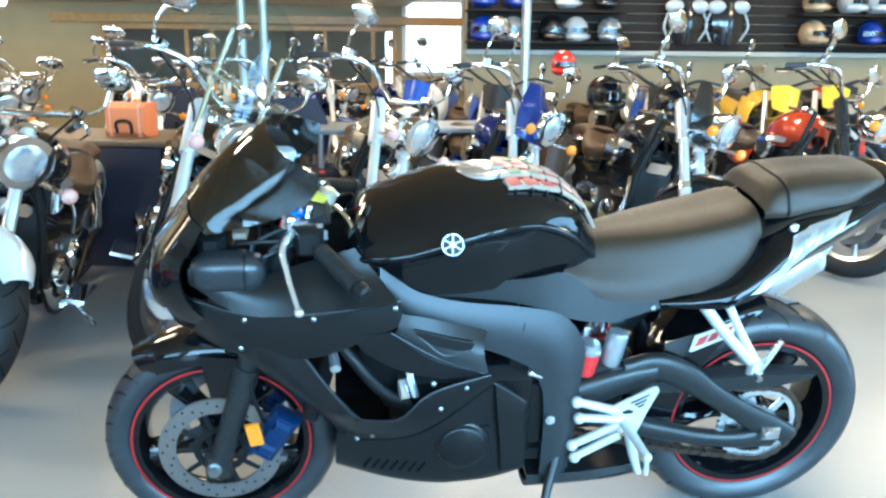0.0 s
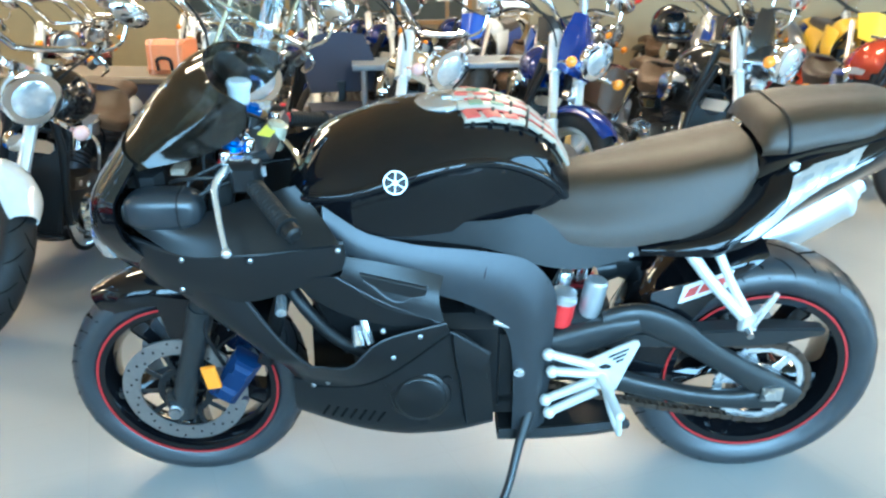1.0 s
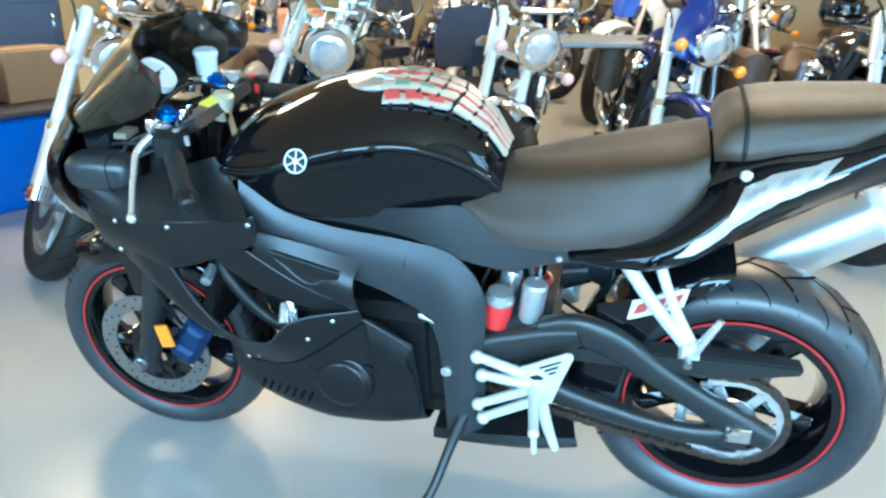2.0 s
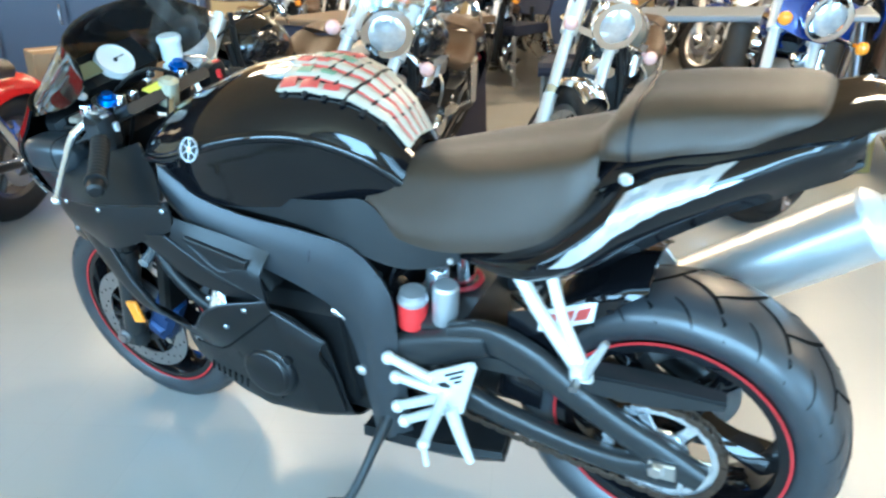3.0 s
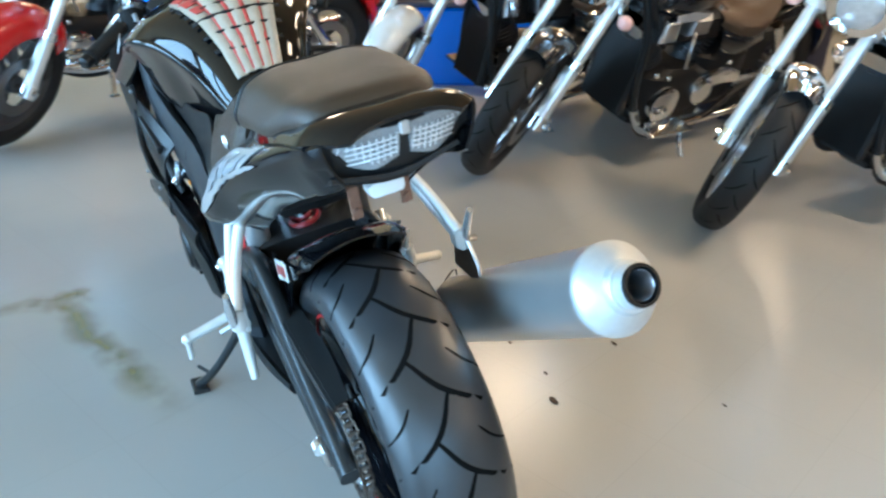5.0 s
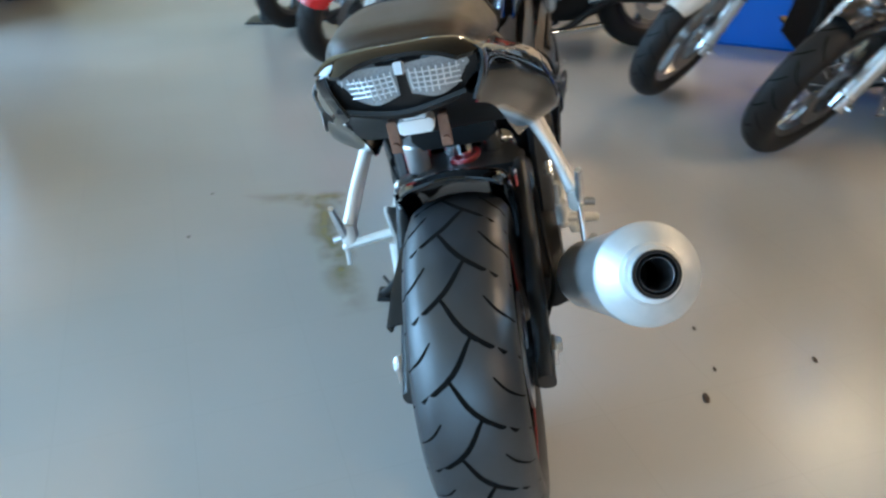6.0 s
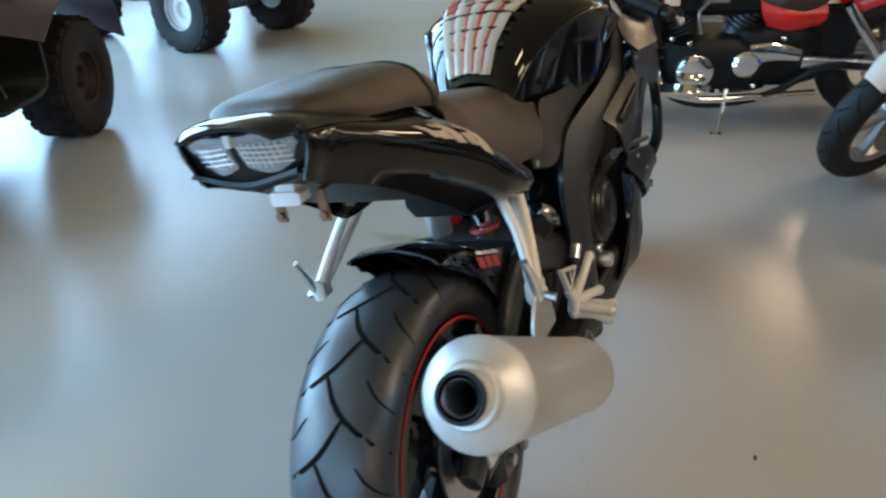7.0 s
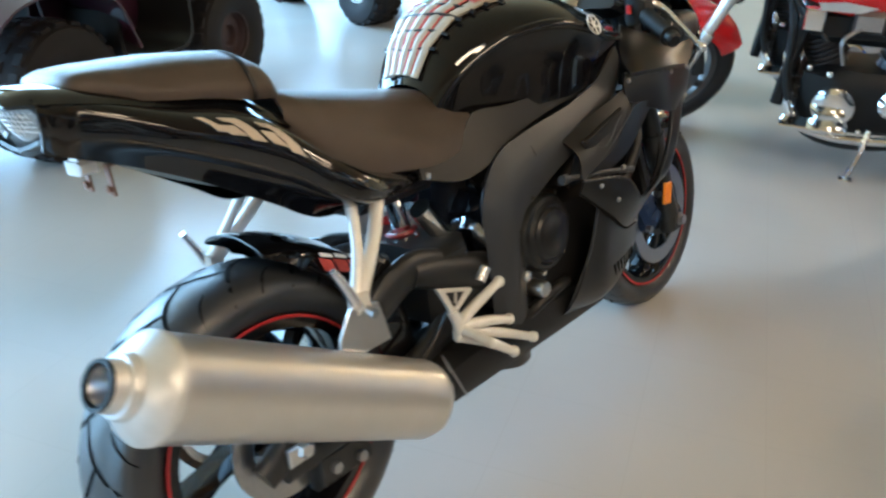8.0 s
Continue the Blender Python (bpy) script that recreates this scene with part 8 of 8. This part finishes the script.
def office_chair(x, y, turn):
    c = thing("office_chair", "dark navy upholstered chair", "chair", Matrix.Translation((x, y, 0)) @ Matrix.Rotation(radians(turn), 4, "Z"), "office chairs")
    part("seat", block((0.46, 0.44, 0.08), (0, 0, 0.46), 0.03), CHAIRBLUE, c)
    part("backrest", patch([[(-0.2, 0.22, 0.56), (0, 0.25, 0.56), (0.2, 0.22, 0.56)], [(-0.23, 0.25, 0.72), (0, 0.28, 0.72), (0.23, 0.25, 0.72)], [(-0.16, 0.28, 0.92), (0, 0.30, 0.94), (0.16, 0.28, 0.92)]], 12, 10, 0.04), CHAIRBLUE, c)
    part("back_support", block((0.05, 0.02, 0.25), (0, 0.26, 0.5), 0.006), ARM, c)
    for a, b in ((-0.2, -0.19), (0.2, -0.19), (-0.2, 0.19), (0.2, 0.19)):
        part("leg", tube([(a, b, 0.43), (a * 1.1, b * 1.15, 0)], 0.013, 8), METALPOST, c)
    return c


office_chair(-0.62, 3.25, 12)
office_chair(-1.9, 5.2, -20)
for k, (x, y, z) in enumerate(((0.62, 2.85, 0.0), (0.80, 3.15, 0.0))):
    bx = solid("storage_box", block((0.3, 0.3, 0.34), (0, 0, 0.17), 0.006), mat("yellowed_card", (0.35, 0.26, 0.09), 0.8, 0, 0.15, 12), "yellowed cardboard carton on the floor", "box")
    bx.matrix_basis = Matrix.Translation((x, y, z)) @ Matrix.Rotation(radians(20 * k), 4, "Z")
solid("stop_post", tube([(-3.15, -1.45, 0), (-3.15, -1.45, 1.1)], 0.032, 12).join(block((0.2, 0.2, 0.012), (-3.15, -1.45, 0.006), 0.003)), ARM, "thin black floor post on a square foot", "post")

# helmets and gear on the display wall


def helmet(x, y, z, turn, shell, label, r=0.135, peak=False):
    h = thing("helmet", label, "helmet", Matrix.Translation((x, y, z)) @ Matrix.Rotation(radians(turn), 4, "Z"), "helmets")
    rows = []
    for lat in np.linspace(88, -48, 12):
        row = []
        for lon in np.linspace(0, 360, 24, endpoint=False):
            a, b = radians(lat), radians(lon)
            row.append((r * 1.12 * math.cos(a) * math.cos(b), r * 0.95 * math.cos(a) * math.sin(b), r + r * math.sin(a) * 1.05 - r * 0.2))
        rows.append(row)
    part("shell", grid(rows, True), shell, h, "", 60)
    part("visor", patch([[(r * 0.95, -r * 0.75, r * 0.98), (r * 1.18, 0, r * 1.0), (r * 0.95, r * 0.75, r * 0.98)], [(r * 0.93, -r * 0.78, r * 0.62), (r * 1.2, 0, r * 0.6), (r * 0.93, r * 0.78, r * 0.62)]], 12, 4, 0.004), SMOKE, h, "dark visor")
    part("chin_bar", tube([(r * 0.55, -r * 0.82, r * 0.35), (r * 1.18, -r * 0.3, r * 0.3), (r * 1.18, r * 0.3, r * 0.3), (r * 0.55, r * 0.82, r * 0.35)], r * 0.2, 10), shell, h)
    if peak:
        part("peak", patch([[(r * 0.7, -r * 0.7, r * 1.5), (r * 0.9, 0, r * 1.65), (r * 0.7, r * 0.7, r * 1.5)], [(r * 1.7, -r * 0.5, r * 1.45), (r * 1.95, 0, r * 1.5), (r * 1.7, r * 0.5, r * 1.45)]], 10, 4, 0.006), shell, h)
    return h


HELM = [paint("helmet_white", (0.5, 0.5, 0.49), 0), paint("helmet_blue", (0.02, 0.05, 0.35)), paint("helmet_black", (0.015, 0.015, 0.017)), paint("helmet_silver", (0.45, 0.46, 0.48), 0.6), paint("helmet_tan", (0.5, 0.35, 0.2), 0.2)]
rng = random.Random(11)
shelf_z = (1.36, 1.66)
for x, z, k in ((1.05, 1.36, 1), (1.35, 1.36, 3), (1.75, 1.36, 2), (2.0, 1.36, 0), (2.35, 1.36, 3), (1.05, 1.68, 1), (1.4, 1.68, 1), (1.9, 1.68, 0), (2.3, 1.68, 2), (4.55, 1.36, 4), (5.2, 1.36, 1), (5.5, 1.36, 1),
                (4.55, 1.68, 4), (4.95, 1.68, 0), (5.25, 1.68, 0), (5.55, 1.68, 3)):
    helmet(x, 6.14, z, -90 + rng.uniform(-20, 20), HELM[k], f"{('white', 'blue', 'black', 'silver', 'tan')[k]} helmet on a wall shelf")
for zz in shelf_z:
    for a, b in ((0.9, 2.5), (4.35, 5.7)):
        solid("wall_shelf", block((b - a, 0.3, 0.02), ((a + b) / 2, 6.15, zz - 0.012), 0.004), SLAT, "dark narrow helmet shelf", "shelf")


def chest_guard(x, z):
    g = thing("chest_guard", "white and blue body armour hanging on the slats", "body armour", Matrix.Translation((x, 6.22, z)), "body armour")
    part("plate", patch([[(-0.16, -0.02, 0.22), (0, -0.07, 0.25), (0.16, -0.02, 0.22)], [(-0.17, -0.06, 0.05), (0, -0.11, 0.05), (0.17, -0.06, 0.05)], [(-0.13, -0.03, -0.15), (0, -0.08, -0.18), (0.13, -0.03, -0.15)]], 12, 10, 0.012), HELM[2], g)
    part("shoulder_pad", ball(0.085, (-0.13, -0.06, 0.20), (1.2, 0.6, 0.8)).join(ball(0.085, (0.13, -0.06, 0.20), (1.2, 0.6, 0.8))), HELM[0], g, "white shoulder pads")
    for sgn in (-1, 1):
        part("strap", tube([(sgn * 0.17, -0.04, 0.18), (sgn * 0.23, -0.05, 0.0), (sgn * 0.16, -0.03, -0.14)], 0.012, 6), HELM[0], g)


chest_guard(3.17, 1.52)
chest_guard(3.62, 1.52)
helmet(1.86, 3.25, 0.80, -100, HELM[2], "black helmet with yellow peak on a seat", 0.14, True)
helmet(1.62, 4.0, 0.82, -80, HELM[2], "black helmet with a peak on a seat", 0.14, True)
helmet(1.36, 4.25, 1.07, -95, paint("helmet_red", (0.6, 0.03, 0.02), 0), "red helmet on a seat", 0.105)
